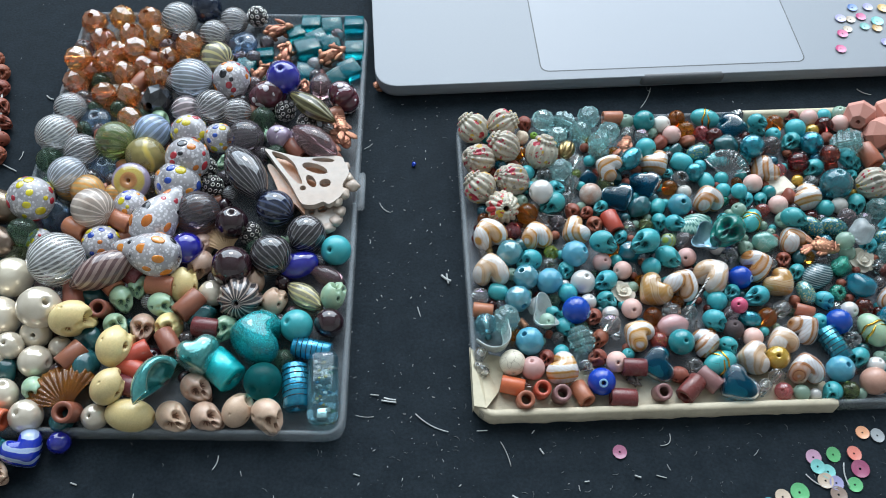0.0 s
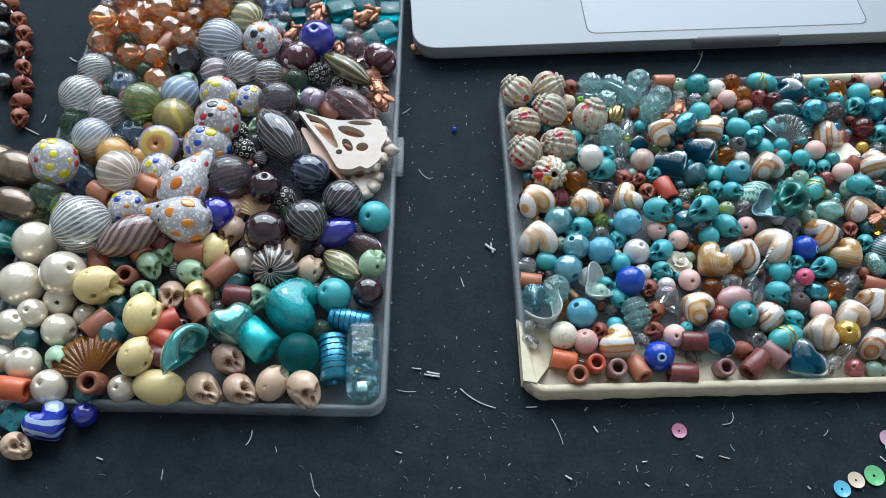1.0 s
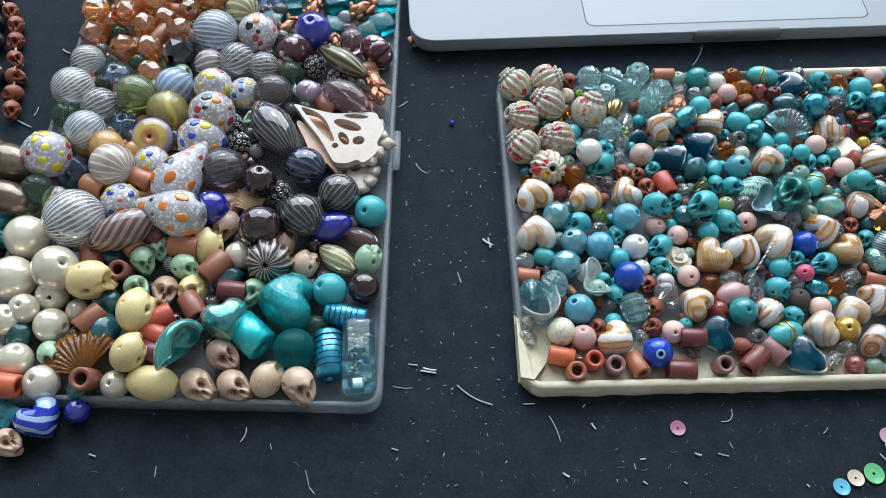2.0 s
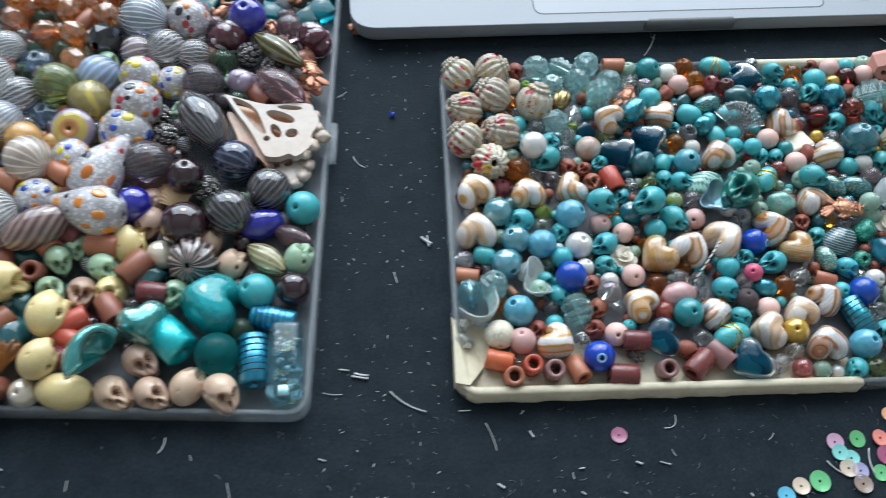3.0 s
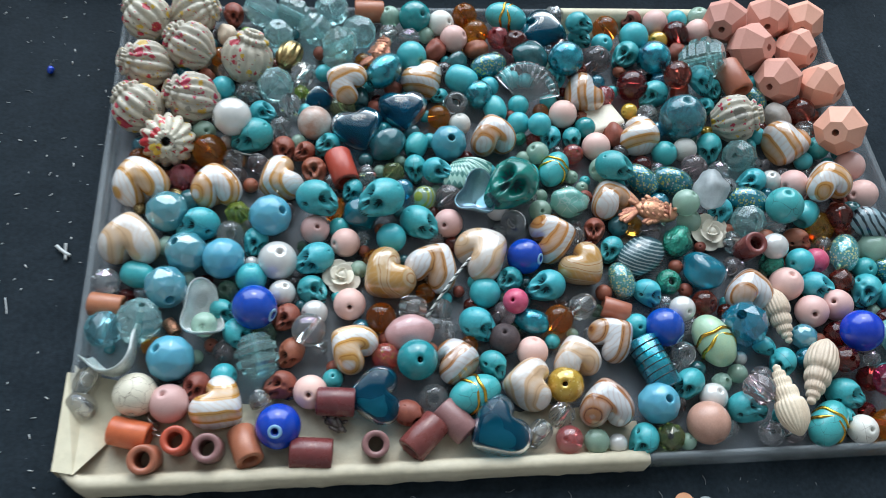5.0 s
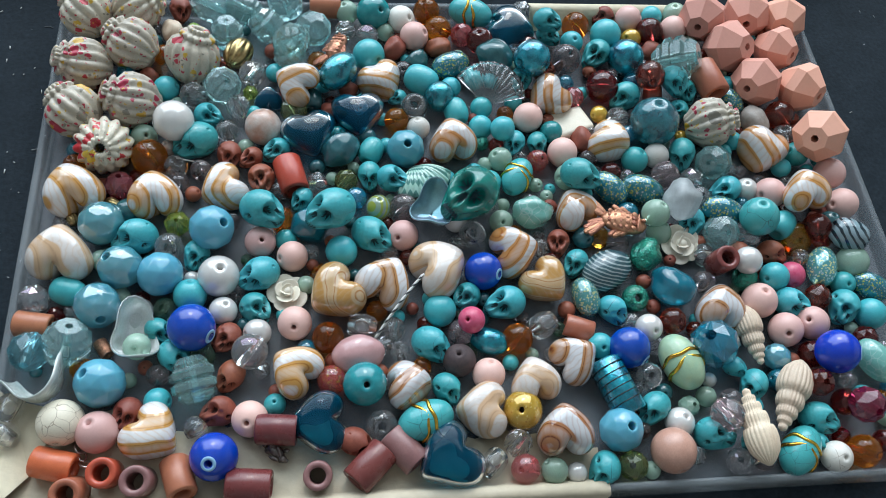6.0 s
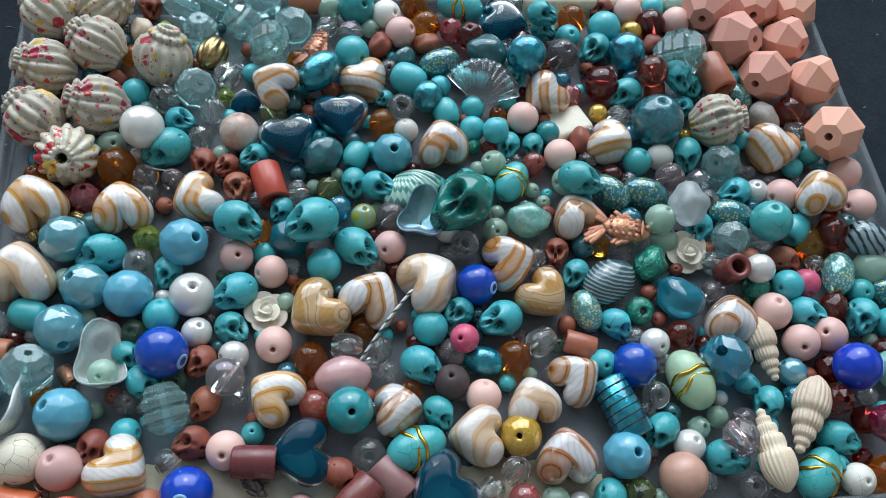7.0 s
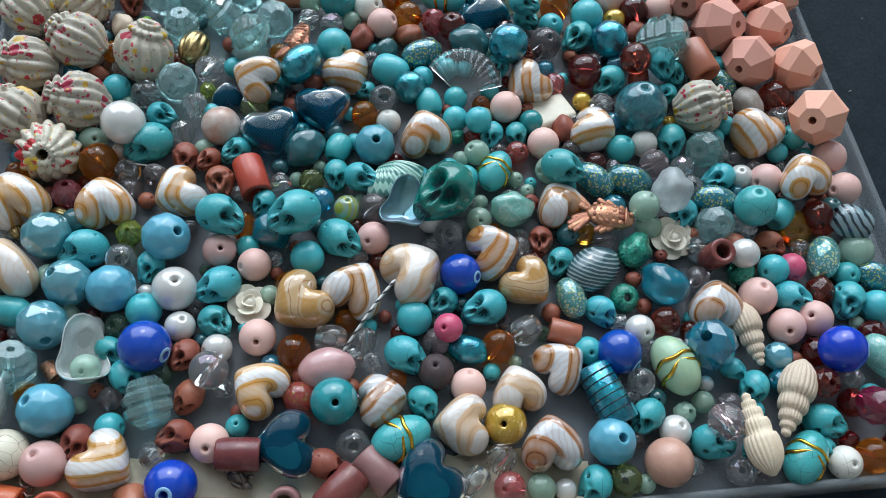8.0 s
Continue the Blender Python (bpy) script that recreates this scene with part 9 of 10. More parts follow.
ball(211.5, 83.0, 3.6, 4.0, "slate_teal", 48, 69, 0, IN_R)
ball(93.1, 99.8, 3.8, 4.4, "turquoise", 51, 254, 0, IN_R)
ball(217.4, 75.7, 3.2, 3.1, "brick_stone", 63, 87, 0, IN_R)
ball(60.4, 133.3, 3.9, 4.5, "brick_stone", 26, 158, 0, IN_R)
ball(97.3, 64.0, 3.7, 4.2, "glass_garnet", 53, 44, 0, IN_R)
ball(43.9, 142.2, 3.6, 4.0, "slate_teal", 39, 265, 0, IN_R)
seed(16.9, 135.9, 3.2, 3.2, "glass_smoke", 63, 142, 0, IN_R)
seed(211.6, 87.1, 3.6, 4.0, "glass_clear", 19, 63, 0, IN_R)
seed(134.2, 70.3, 3.2, 3.2, "glass_smoke", 35, 195, 0, IN_R)
ball(14.6, 107.3, 3.4, 3.5, "brick_stone", 10, 329, 0, IN_R)
facet(13.7, 50.6, 3.6, 3.9, "glass_iridescent", 49, 235, 0, IN_R)
ball(176.4, 101.1, 3.5, 3.9, "glass_mint", 68, 340, 0, IN_R)
ball(153.7, 119.2, 3.6, 4.0, "turquoise", 30, 106, 0, IN_R)
ball(84.3, 101.5, 3.5, 3.7, "glass_garnet", 20, 10, 0, IN_R)
ball(41.9, 73.8, 3.6, 3.9, "turquoise", 52, 72, 0, IN_R)
seed(182.3, 144.9, 3.5, 3.8, "glass_green", 69, 81, 0, IN_R)
ball(116.6, 133.1, 3.5, 3.8, "glass_mint", 20, 136, 0, IN_R)
ball(98.4, 140.0, 3.2, 3.2, "brick_stone", 16, 198, 0, IN_R)
ball(116.8, 51.4, 3.6, 4.1, "slate_teal", 44, 343, 0, IN_R)
facet(217.2, 115.7, 3.1, 3.1, "glass_iridescent", 29, 172, 0, IN_R)
tube(-59.5, 154.0, 6.3, 8.2, "tube_brown", 90, 121, 0, IN_L)
glass(-124.2, 100.1, 5.2, 7.2, "glass_mauve", 61, 233, 0, IN_L)
blown(-136.5, 102.5, 5.2, 7.3, "blown_clear", 77, 34, 0, IN_L)
glass(-77.7, 62.9, 5.1, 7.0, "glass_eggplant", 16, 185, 0, IN_L)
blown(-105.2, 64.8, 5.8, 8.5, "blown_smoke", 76, 143, 0, IN_L)
glass(-185.8, 201.4, 6.5, 9.8, "glass_smoke", 17, 128, 0, IN_L)
blown(-157.6, 118.7, 5.3, 7.4, "blown_smoke", 77, 105, 0, IN_L)
skull(-165.2, 62.4, 5.5, 7.8, "jade_pale", -42, -5, -31, IN_L)
glass(-102.9, 74.3, 6.3, 9.4, "glass_green", 24, 111, 0, IN_L)
blown(-134.3, 121.4, 5.5, 7.7, "blown_smoke", 77, 47, 0, IN_L)
glass(-161.6, 23.9, 6.1, 9.0, "glass_mauve", 56, 103, 0, IN_L)
blown(-185.2, 109.8, 6.2, 9.2, "blown_smoke", 75, 63, 0, IN_L)
glass(-106.0, 103.1, 5.1, 7.1, "glass_eggplant", 56, 87, 0, IN_L)
glass(-139.8, 116.2, 6.4, 9.6, "glass_smoke", 23, 199, 0, IN_L)
glass(-83.5, 179.5, 5.2, 7.2, "glass_eggplant", 34, 137, 0, IN_L)
glass(-140.5, 24.7, 5.4, 7.5, "glass_smoke", 64, 272, 0, IN_L)
glass(-122.6, 150.7, 5.7, 8.1, "glass_green", 15, 220, 0, IN_L)
glass(-154.0, 94.9, 5.6, 8.1, "glass_mauve", 17, 76, 0, IN_L)
glass(-130.9, 188.5, 5.9, 8.6, "glass_eggplant", 52, 102, 0, IN_L)
skull(-138.3, 70.7, 5.8, 8.5, "jade_pale", -25, 50, -5, IN_L)
blown(-184.3, 74.0, 5.3, 7.4, "blown_clear", 87, 90, 0, IN_L)
glass(-68.3, 180.9, 5.4, 7.7, "glass_smoke", 25, 0, 0, IN_L)
glass(-176.5, 73.8, 6.2, 9.2, "glass_smoke", 22, 39, 0, IN_L)
tube(-97.0, 159.0, 5.3, 7.4, "tube_brown", 90, 157, 0, IN_L)
skull(-107.1, 127.3, 5.9, 8.6, "jade_pale", -57, -42, -15, IN_L)
blown(-123.6, 83.0, 6.2, 9.3, "blown_clear", 86, 143, 0, IN_L)
glass(-101.1, 96.7, 5.6, 8.0, "glass_mauve", 23, 257, 0, IN_L)
blown(-115.6, 183.3, 5.1, 7.1, "blown_clear", 88, 105, 0, IN_L)
tube(-154.5, 178.2, 6.2, 8.0, "tube_brown", 90, 153, 0, IN_L)
glass(-151.2, 72.1, 6.2, 9.2, "glass_eggplant", 11, 343, 0, IN_L)
blown(-76.5, 164.6, 6.4, 9.6, "blown_clear", 90, 132, 0, IN_L)
tube(-171.3, 86.2, 5.3, 7.3, "tube_brown", 90, 159, 0, IN_L)
glass(-144.1, 202.1, 6.3, 9.3, "glass_mauve", 21, 92, 0, IN_L)
glass(-168.9, 148.6, 5.2, 7.1, "glass_mauve", 24, 128, 0, IN_L)
glass(-124.3, 199.1, 5.4, 7.5, "glass_green", 56, 97, 0, IN_L)
glass(-86.1, 46.4, 6.1, 8.9, "glass_green", 46, 234, 0, IN_L)
glass(-185.5, 117.4, 5.5, 7.8, "glass_green", 13, 58, 0, IN_L)
blown(-178.0, 194.6, 5.2, 7.2, "blown_clear", 93, 65, 0, IN_L)
blown(-180.5, 127.1, 5.2, 7.1, "blown_clear", 78, 117, 0, IN_L)
blown(-178.4, 55.4, 5.1, 7.0, "blown_clear", 82, 120, 0, IN_L)
blown(-94.6, 205.8, 5.3, 7.4, "blown_smoke", 76, 127, 0, IN_L)
glass(-162.0, 161.3, 5.8, 8.4, "glass_green", 53, 186, 0, IN_L)
nugget(-162.3, 75.7, 5.9, 8.5, "slate_teal", 35, 60, 0, IN_L)
glass(-96.6, 126.9, 5.3, 7.5, "glass_green", 42, 250, 0, IN_L)
tube(-152.5, 123.7, 5.4, 7.7, "tube_brown", 90, 33, 0, IN_L)
glass(-140.6, 209.0, 5.5, 7.8, "glass_eggplant", 55, 160, 0, IN_L)
blown(-169.5, 56.4, 5.8, 8.4, "blown_clear", 80, 82, 0, IN_L)
glass(-84.7, 130.9, 6.4, 9.5, "glass_green", 55, 337, 0, IN_L)
glass(-114.3, 36.9, 5.4, 7.7, "glass_smoke", 25, 237, 0, IN_L)
glass(-105.9, 32.9, 6.6, 9.9, "glass_green", 34, 60, 0, IN_L)
skull(-141.2, 153.8, 6.5, 9.8, "jade_pale", -35, 44, 8, IN_L)
glass(-123.4, 21.2, 5.9, 8.7, "glass_smoke", 80, 170, 0, IN_L)
blown(-155.5, 48.9, 6.1, 9.0, "blown_smoke", 98, 47, 0, IN_L)
skull(-130.8, 135.5, 5.3, 7.3, "jade_pale", -48, 54, 28, IN_L)
tube(-75.3, 132.8, 6.6, 8.8, "tube_brown", 90, 44, 0, IN_L)
tube(-167.2, 142.8, 5.2, 7.2, "tube_brown", 90, 8, 0, IN_L)
glass(-130.7, 95.1, 5.6, 8.1, "glass_mauve", 60, 270, 0, IN_L)
glass(-173.4, 162.7, 5.3, 7.3, "glass_green", 64, 214, 0, IN_L)
glass(-187.6, 93.1, 6.6, 9.9, "glass_mauve", 64, 39, 0, IN_L)
glass(-132.8, 181.2, 5.3, 7.4, "glass_green", 43, 233, 0, IN_L)
blown(-104.3, 109.8, 5.1, 7.1, "blown_clear", 100, 70, 0, IN_L)
glass(-90.6, 79.6, 5.5, 7.9, "glass_green", 46, 5, 0, IN_L)
blown(-138.3, 178.1, 5.7, 8.2, "blown_clear", 77, 118, 0, IN_L)
glass(-171.7, 124.1, 5.1, 7.1, "glass_smoke", 47, 345, 0, IN_L)
glass(-173.6, 179.5, 6.1, 8.9, "glass_green", 36, 174, 0, IN_L)
nugget(-185.8, 35.6, 5.5, 7.7, "slate_teal", 48, 155, 0, IN_L)
blown(-70.5, 139.2, 5.4, 7.6, "blown_clear", 83, 67, 0, IN_L)
glass(-119.5, 26.9, 5.2, 7.1, "glass_green", 64, 19, 0, IN_L)
glass(-180.3, 168.9, 5.7, 8.2, "glass_smoke", 20, 348, 0, IN_L)
glass(-176.2, 149.3, 5.6, 7.9, "glass_green", 27, 144, 0, IN_L)
skull(-143.9, 34.3, 5.5, 7.9, "jade_pale", -64, 32, 10, IN_L)
blown(-132.8, 150.0, 5.1, 7.1, "blown_smoke", 88, 129, 0, IN_L)
glass(-138.6, 79.7, 6.1, 9.0, "glass_green", 40, 301, 0, IN_L)
nugget(-68.7, 162.0, 6.1, 9.0, "slate_teal", 31, 329, 0, IN_L)
blown(-120.1, 134.3, 5.2, 7.2, "blown_smoke", 78, 30, 0, IN_L)
glass(-176.0, 63.9, 5.9, 8.5, "glass_mauve", 46, 162, 0, IN_L)
tube(-112.6, 31.2, 5.2, 7.3, "tube_brown", 90, 46, 0, IN_L)
tube(-128.0, 128.6, 6.0, 8.9, "tube_brown", 90, 171, 0, IN_L)
blown(-107.4, 118.5, 5.4, 7.7, "blown_smoke", 81, 107, 0, IN_L)
skull(-80.5, 81.0, 6.0, 8.9, "jade_pale", -36, -54, 18, IN_L)
tube(-60.1, 126.5, 5.8, 8.5, "tube_brown", 90, 135, 0, IN_L)
glass(-138.9, 184.3, 5.4, 7.6, "glass_eggplant", 21, 279, 0, IN_L)
glass(-87.3, 185.1, 6.6, 9.9, "glass_eggplant", 18, 110, 0, IN_L)
glass(-169.9, 96.0, 5.3, 7.4, "glass_green", 52, 86, 0, IN_L)
glass(-126.8, 29.3, 5.8, 8.3, "glass_eggplant", 22, 94, 0, IN_L)
tube(-182.1, 150.9, 5.5, 7.7, "tube_brown", 90, 37, 0, IN_L)
glass(-58.3, 209.1, 5.7, 8.2, "glass_mauve", 24, 261, 0, IN_L)
blown(-139.4, 87.1, 5.9, 8.5, "blown_clear", 96, 36, 0, IN_L)
blown(-69.4, 189.2, 5.5, 7.9, "blown_clear", 89, 37, 0, IN_L)
blown(-151.1, 145.6, 6.0, 8.8, "blown_clear", 97, 141, 0, IN_L)
glass(-164.0, 49.2, 6.3, 9.3, "glass_eggplant", 53, 155, 0, IN_L)
glass(-167.3, 119.2, 6.2, 9.2, "glass_smoke", 23, 294, 0, IN_L)
blown(-163.1, 84.5, 5.4, 7.6, "blown_clear", 89, 128, 0, IN_L)
blown(-66.9, 144.4, 5.3, 7.3, "blown_clear", 81, 98, 0, IN_L)
glass(-98.2, 174.7, 6.3, 9.5, "glass_mauve", 49, 318, 0, IN_L)
glass(-187.2, 185.0, 5.1, 7.1, "glass_mauve", 25, 338, 0, IN_L)
blown(-100.2, 193.8, 5.9, 8.6, "blown_smoke", 78, 103, 0, IN_L)
glass(-104.4, 165.7, 5.3, 7.3, "glass_smoke", 69, 232, 0, IN_L)
glass(-123.6, 183.4, 6.0, 8.8, "glass_mauve", 31, 129, 0, IN_L)
tube(-149.9, 195.3, 5.4, 7.6, "tube_brown", 90, 76, 0, IN_L)
tube(-118.5, 104.1, 5.4, 7.6, "tube_brown", 90, 64, 0, IN_L)
blown(-158.6, 70.2, 5.7, 8.3, "blown_clear", 85, 125, 0, IN_L)
glass(-75.3, 26.9, 5.7, 8.2, "glass_green", 55, 53, 0, IN_L)
blown(-132.1, 55.3, 5.2, 7.2, "blown_clear", 92, 86, 0, IN_L)
glass(-118.2, 169.3, 5.4, 7.5, "glass_eggplant", 48, 23, 0, IN_L)
tube(-147.0, 86.3, 5.9, 8.6, "tube_brown", 90, 116, 0, IN_L)
glass(-106.7, 194.6, 5.4, 7.7, "glass_mauve", 24, 119, 0, IN_L)
blown(-91.8, 131.6, 5.8, 8.3, "blown_smoke", 92, 132, 0, IN_L)
nugget(-186.1, 193.1, 5.3, 7.4, "slate_teal", 70, 89, 0, IN_L)
glass(-90.3, 175.9, 6.5, 9.8, "glass_green", 71, 260, 0, IN_L)
glass(-183.1, 53.8, 4.2, 5.3, "glass_smoke", 48, 124, 0, IN_L)
tube(-111.0, 106.0, 4.3, 5.5, "tube_brown", 90, 107, 0, IN_L)
glass(-119.8, 71.5, 4.2, 5.3, "glass_mauve", 66, 17, 0, IN_L)
blown(-118.1, 200.4, 4.2, 5.1, "blown_smoke", 99, 55, 0, IN_L)
tube(-113.0, 203.0, 4.1, 5.0, "tube_brown", 90, 143, 0, IN_L)
blown(-166.0, 175.0, 4.7, 6.1, "blown_clear", 75, 80, 0, IN_L)
glass(-153.3, 102.7, 4.6, 5.9, "glass_mauve", 79, 288, 0, IN_L)
glass(-152.6, 203.2, 3.9, 4.6, "glass_mauve", 18, 104, 0, IN_L)
glass(-135.7, 138.7, 4.6, 6.0, "glass_mauve", 30, 268, 0, IN_L)
glass(-176.8, 33.3, 4.6, 6.1, "glass_eggplant", 55, 324, 0, IN_L)
skull(-144.8, 149.9, 3.9, 4.7, "jade_pale", -57, -6, 4, IN_L)
blown(-131.5, 105.1, 4.0, 4.7, "blown_smoke", 77, 92, 0, IN_L)
blown(-63.2, 73.5, 4.7, 6.2, "blown_clear", 91, 97, 0, IN_L)
glass(-172.5, 141.1, 3.9, 4.7, "glass_mauve", 41, 334, 0, IN_L)
glass(-77.1, 190.1, 3.9, 4.6, "glass_smoke", 30, 320, 0, IN_L)
glass(-165.9, 134.9, 4.3, 5.5, "glass_eggplant", 31, 323, 0, IN_L)
blown(-61.8, 147.2, 4.7, 6.2, "blown_clear", 90, 96, 0, IN_L)
tube(-162.8, 114.0, 4.5, 5.9, "tube_brown", 90, 105, 0, IN_L)
glass(-77.6, 44.7, 4.5, 5.8, "glass_smoke", 29, 127, 0, IN_L)
skull(-91.9, 143.6, 4.3, 5.4, "jade_pale", -31, -50, 1, IN_L)
blown(-172.0, 104.8, 4.2, 5.2, "blown_clear", 81, 105, 0, IN_L)
tube(-146.9, 189.2, 4.3, 5.5, "tube_brown", 90, 41, 0, IN_L)
glass(-73.2, 48.7, 4.3, 5.5, "glass_mauve", 26, 295, 0, IN_L)
glass(-113.6, 21.0, 4.3, 5.5, "glass_eggplant", 74, 195, 0, IN_L)
tube(-188.0, 206.5, 4.0, 4.9, "tube_brown", 90, 41, 0, IN_L)
skull(-77.9, 181.0, 4.0, 4.9, "jade_pale", -36, 42, -31, IN_L)
blown(-112.9, 146.7, 4.7, 6.2, "blown_smoke", 102, 65, 0, IN_L)
glass(-117.9, 114.0, 3.9, 4.5, "glass_eggplant", 12, 272, 0, IN_L)
blown(-179.9, 116.6, 3.9, 4.7, "blown_clear", 87, 74, 0, IN_L)
glass(-150.2, 158.4, 4.5, 5.7, "glass_green", 11, 286, 0, IN_L)
tube(-116.2, 53.8, 4.0, 4.9, "tube_brown", 90, 148, 0, IN_L)
glass(-168.4, 205.9, 4.0, 4.9, "glass_green", 58, 112, 0, IN_L)
nugget(-143.5, 93.3, 4.3, 5.5, "slate_teal", 20, 192, 0, IN_L)
skull(-156.8, 206.9, 3.9, 4.6, "jade_pale", -33, 11, 21, IN_L)
nugget(-146.4, 46.9, 4.1, 4.9, "slate_teal", 28, 109, 0, IN_L)
nugget(-95.0, 72.2, 4.5, 5.8, "slate_teal", 44, 189, 0, IN_L)
nugget(-112.4, 55.9, 4.2, 5.1, "slate_teal", 30, 151, 0, IN_L)
nugget(-168.9, 80.6, 3.9, 4.6, "slate_teal", 30, 32, 0, IN_L)
blown(-70.5, 126.8, 4.5, 5.8, "blown_smoke", 98, 144, 0, IN_L)
blown(-164.6, 100.9, 4.1, 5.0, "blown_clear", 89, 68, 0, IN_L)
glass(-94.8, 37.3, 3.9, 4.7, "glass_eggplant", 42, 89, 0, IN_L)
nugget(-128.5, 64.3, 4.2, 5.2, "slate_teal", 75, 305, 0, IN_L)
glass(-143.8, 78.4, 3.9, 4.7, "glass_mauve", 13, 191, 0, IN_L)
nugget(-178.4, 163.5, 3.9, 4.6, "slate_teal", 15, 234, 0, IN_L)
nugget(-116.7, 129.8, 4.2, 5.2, "slate_teal", 24, 231, 0, IN_L)
glass(-134.4, 131.3, 4.7, 6.2, "glass_smoke", 63, 35, 0, IN_L)
glass(-85.0, 57.4, 3.9, 4.7, "glass_green", 79, 116, 0, IN_L)
nugget(-180.3, 104.6, 3.9, 4.6, "slate_teal", 74, 168, 0, IN_L)
tube(-118.8, 146.7, 4.6, 6.0, "tube_brown", 90, 93, 0, IN_L)
glass(-170.8, 76.6, 4.7, 6.2, "glass_mauve", 33, 58, 0, IN_L)
blown(-84.6, 202.3, 4.3, 5.4, "blown_smoke", 76, 39, 0, IN_L)
glass(-132.8, 108.7, 4.1, 5.0, "glass_eggplant", 64, 51, 0, IN_L)
nugget(-144.3, 20.9, 4.6, 6.0, "slate_teal", 54, 111, 0, IN_L)
glass(-167.6, 43.6, 4.8, 6.5, "glass_mauve", 44, 358, 0, IN_L)
nugget(-138.5, 45.7, 4.2, 5.1, "slate_teal", 13, 294, 0, IN_L)
glass(-159.3, 145.9, 3.9, 4.6, "glass_eggplant", 42, 345, 0, IN_L)
glass(-86.7, 149.9, 4.0, 4.7, "glass_mauve", 77, 230, 0, IN_L)
glass(-162.4, 190.4, 4.3, 5.4, "glass_eggplant", 12, 147, 0, IN_L)
skull(-125.3, 189.9, 4.6, 6.1, "jade_pale", -46, -58, 19, IN_L)
nugget(-86.3, 84.4, 4.4, 5.7, "slate_teal", 15, 139, 0, IN_L)
fibre(-35.0, 103.0, 7.4, -49, 0.5, 0.15)
fibre(-8.7, 65.1, 5.0, -38, 0.2, 0.5)
fibre(-8.0, 64.9, 5.0, -83, 0.1, 0.4)
fibre(-20.7, 49.3, 4.8, -76, 0, 0.15)
fibre(-39.4, 12.7, 3.6, -9, 0, 0.25)
fibre(-33.3, 10.7, 4.9, -12, 0.1, 0.35)
fibre(-17.5, -0.2, 14.7, -32, 0.3, 0.25)
fibre(-43.3, 3.9, 7.1, -7, 0.2, 0.12)
fibre(-98.9, -12.4, 5.6, 72, 0.4, 0.2)
fibre(-89.3, -16.8, 2.1, -75, 0, 0.15)
fibre(10.9, -12.9, 10.3, -72, -0.2, 0.15)
fibre(59.9, -23.6, 2.4, -21, 0, 0.35)
fibre(68.8, -23.9, 3.8, -17, 0, 0.2)
fibre(72.3, -20.5, 2.5, -68, 0.1, 0.12)
fibre(73.7, -10.4, 6.4, -135, -1.2, 0.15)
fibre(39.8, -32.9, 1.7, -36, 0, 0.25)
fibre(53.7, -33.3, 1.1, -35, 0, 0.25)
fibre(95.8, -35.4, 1.2, -54, 0, 0.3)
fibre(107.3, -16.1, 3.2, 45, 0.3, 0.12)
fibre(37.1, -27.1, 2.2, -84, 0, 0.15)
fibre(40.3, -24.7, 1.8, 5, 0, 0.25)
fibre(-128.0, -24.6, 3.5, 89, 0, 0.15)
fibre(-150.5, -18.4, 2.5, -21, 0, 0.3)
fibre(-76.0, -28.2, 5.7, -75, 0, 0.12)
fibre(-74.2, -32.5, 3.1, -49, 0, 0.15)
fibre(12.8, -29.6, 2.6, -33, 0, 0.35)
fibre(-46.1, -19.0, 2.5, -20, 0, 0.25)
fibre(7.2, 0.9, 9.3, -4, 0, 0.15)
fibre(-204.8, 138.0, 5.0, 80, 0.2, 0.2)
fibre(-208.5, 130.9, 8.4, -31, 0, 0.3)
fibre(-199.2, 174.3, 4.6, -35, 0.3, 0.35)
fibre(99.6, 172.2, 1.8, -39, 0, 0.15)
fibre(139.3, -25.8, 9.1, -94, 0.3, 0.25)
fibre(128.9, -28.7, 11.9, -27, 0.6, 0.2)
fibre(97.4, 167.3, 15.1, 61, 0.2, 0.2)
fibre(210.0, 168.6, 7.3, -34, 0.4, 0.2)
fibre(-37.7, 178.3, 5.2, -49, 0, 0.3)
fibre(24.5, -12.5, 2.6, -61, 0, 0.3)
fibre(-33.8, 9.7, 5.9, -11, 0, 0.35)
fibre(22.0, -4.7, 1.7, 49, 0, 0.2)
fibre(2.2, -3.5, 4.2, 1, 0, 0.2)
fibre(-42.3, 139.5, 5.2, 39, 0, 0.15)


# ---- large single pieces ----
def smooth_loop(points, seg=5):
    """A closed smooth curve through a few points."""
    out, n = [], len(points)
    for i in range(n):
        p0, p1, p2, p3 = (Vector(points[(i + k) % n]) for k in (-1, 0, 1, 2))
        for k in range(seg):
            t = k / seg
            out.append(0.5 * (2 * p1 + (p2 - p0) * t + (2 * p0 - 5 * p1 + 4 * p2 - p3) * t * t + (3 * p1 - p0 - 3 * p2 + p3) * t ** 3))
    return out


def arc(points, seg=5):
    """An open smooth curve through a few points."""
    out, n = [], len(points)
    for i in range(n - 1):
        p0, p1, p2, p3 = (Vector(points[max(0, min(n - 1, i + k))]) for k in (-1, 0, 1, 2))
        for k in range(seg + (1 if i == n - 2 else 0)):
            t = k / seg
            out.append(0.5 * (2 * p1 + (p2 - p0) * t + (2 * p0 - 5 * p1 + 4 * p2 - p3) * t * t + (3 * p1 - p0 - 3 * p2 + p3) * t ** 3))
    return out


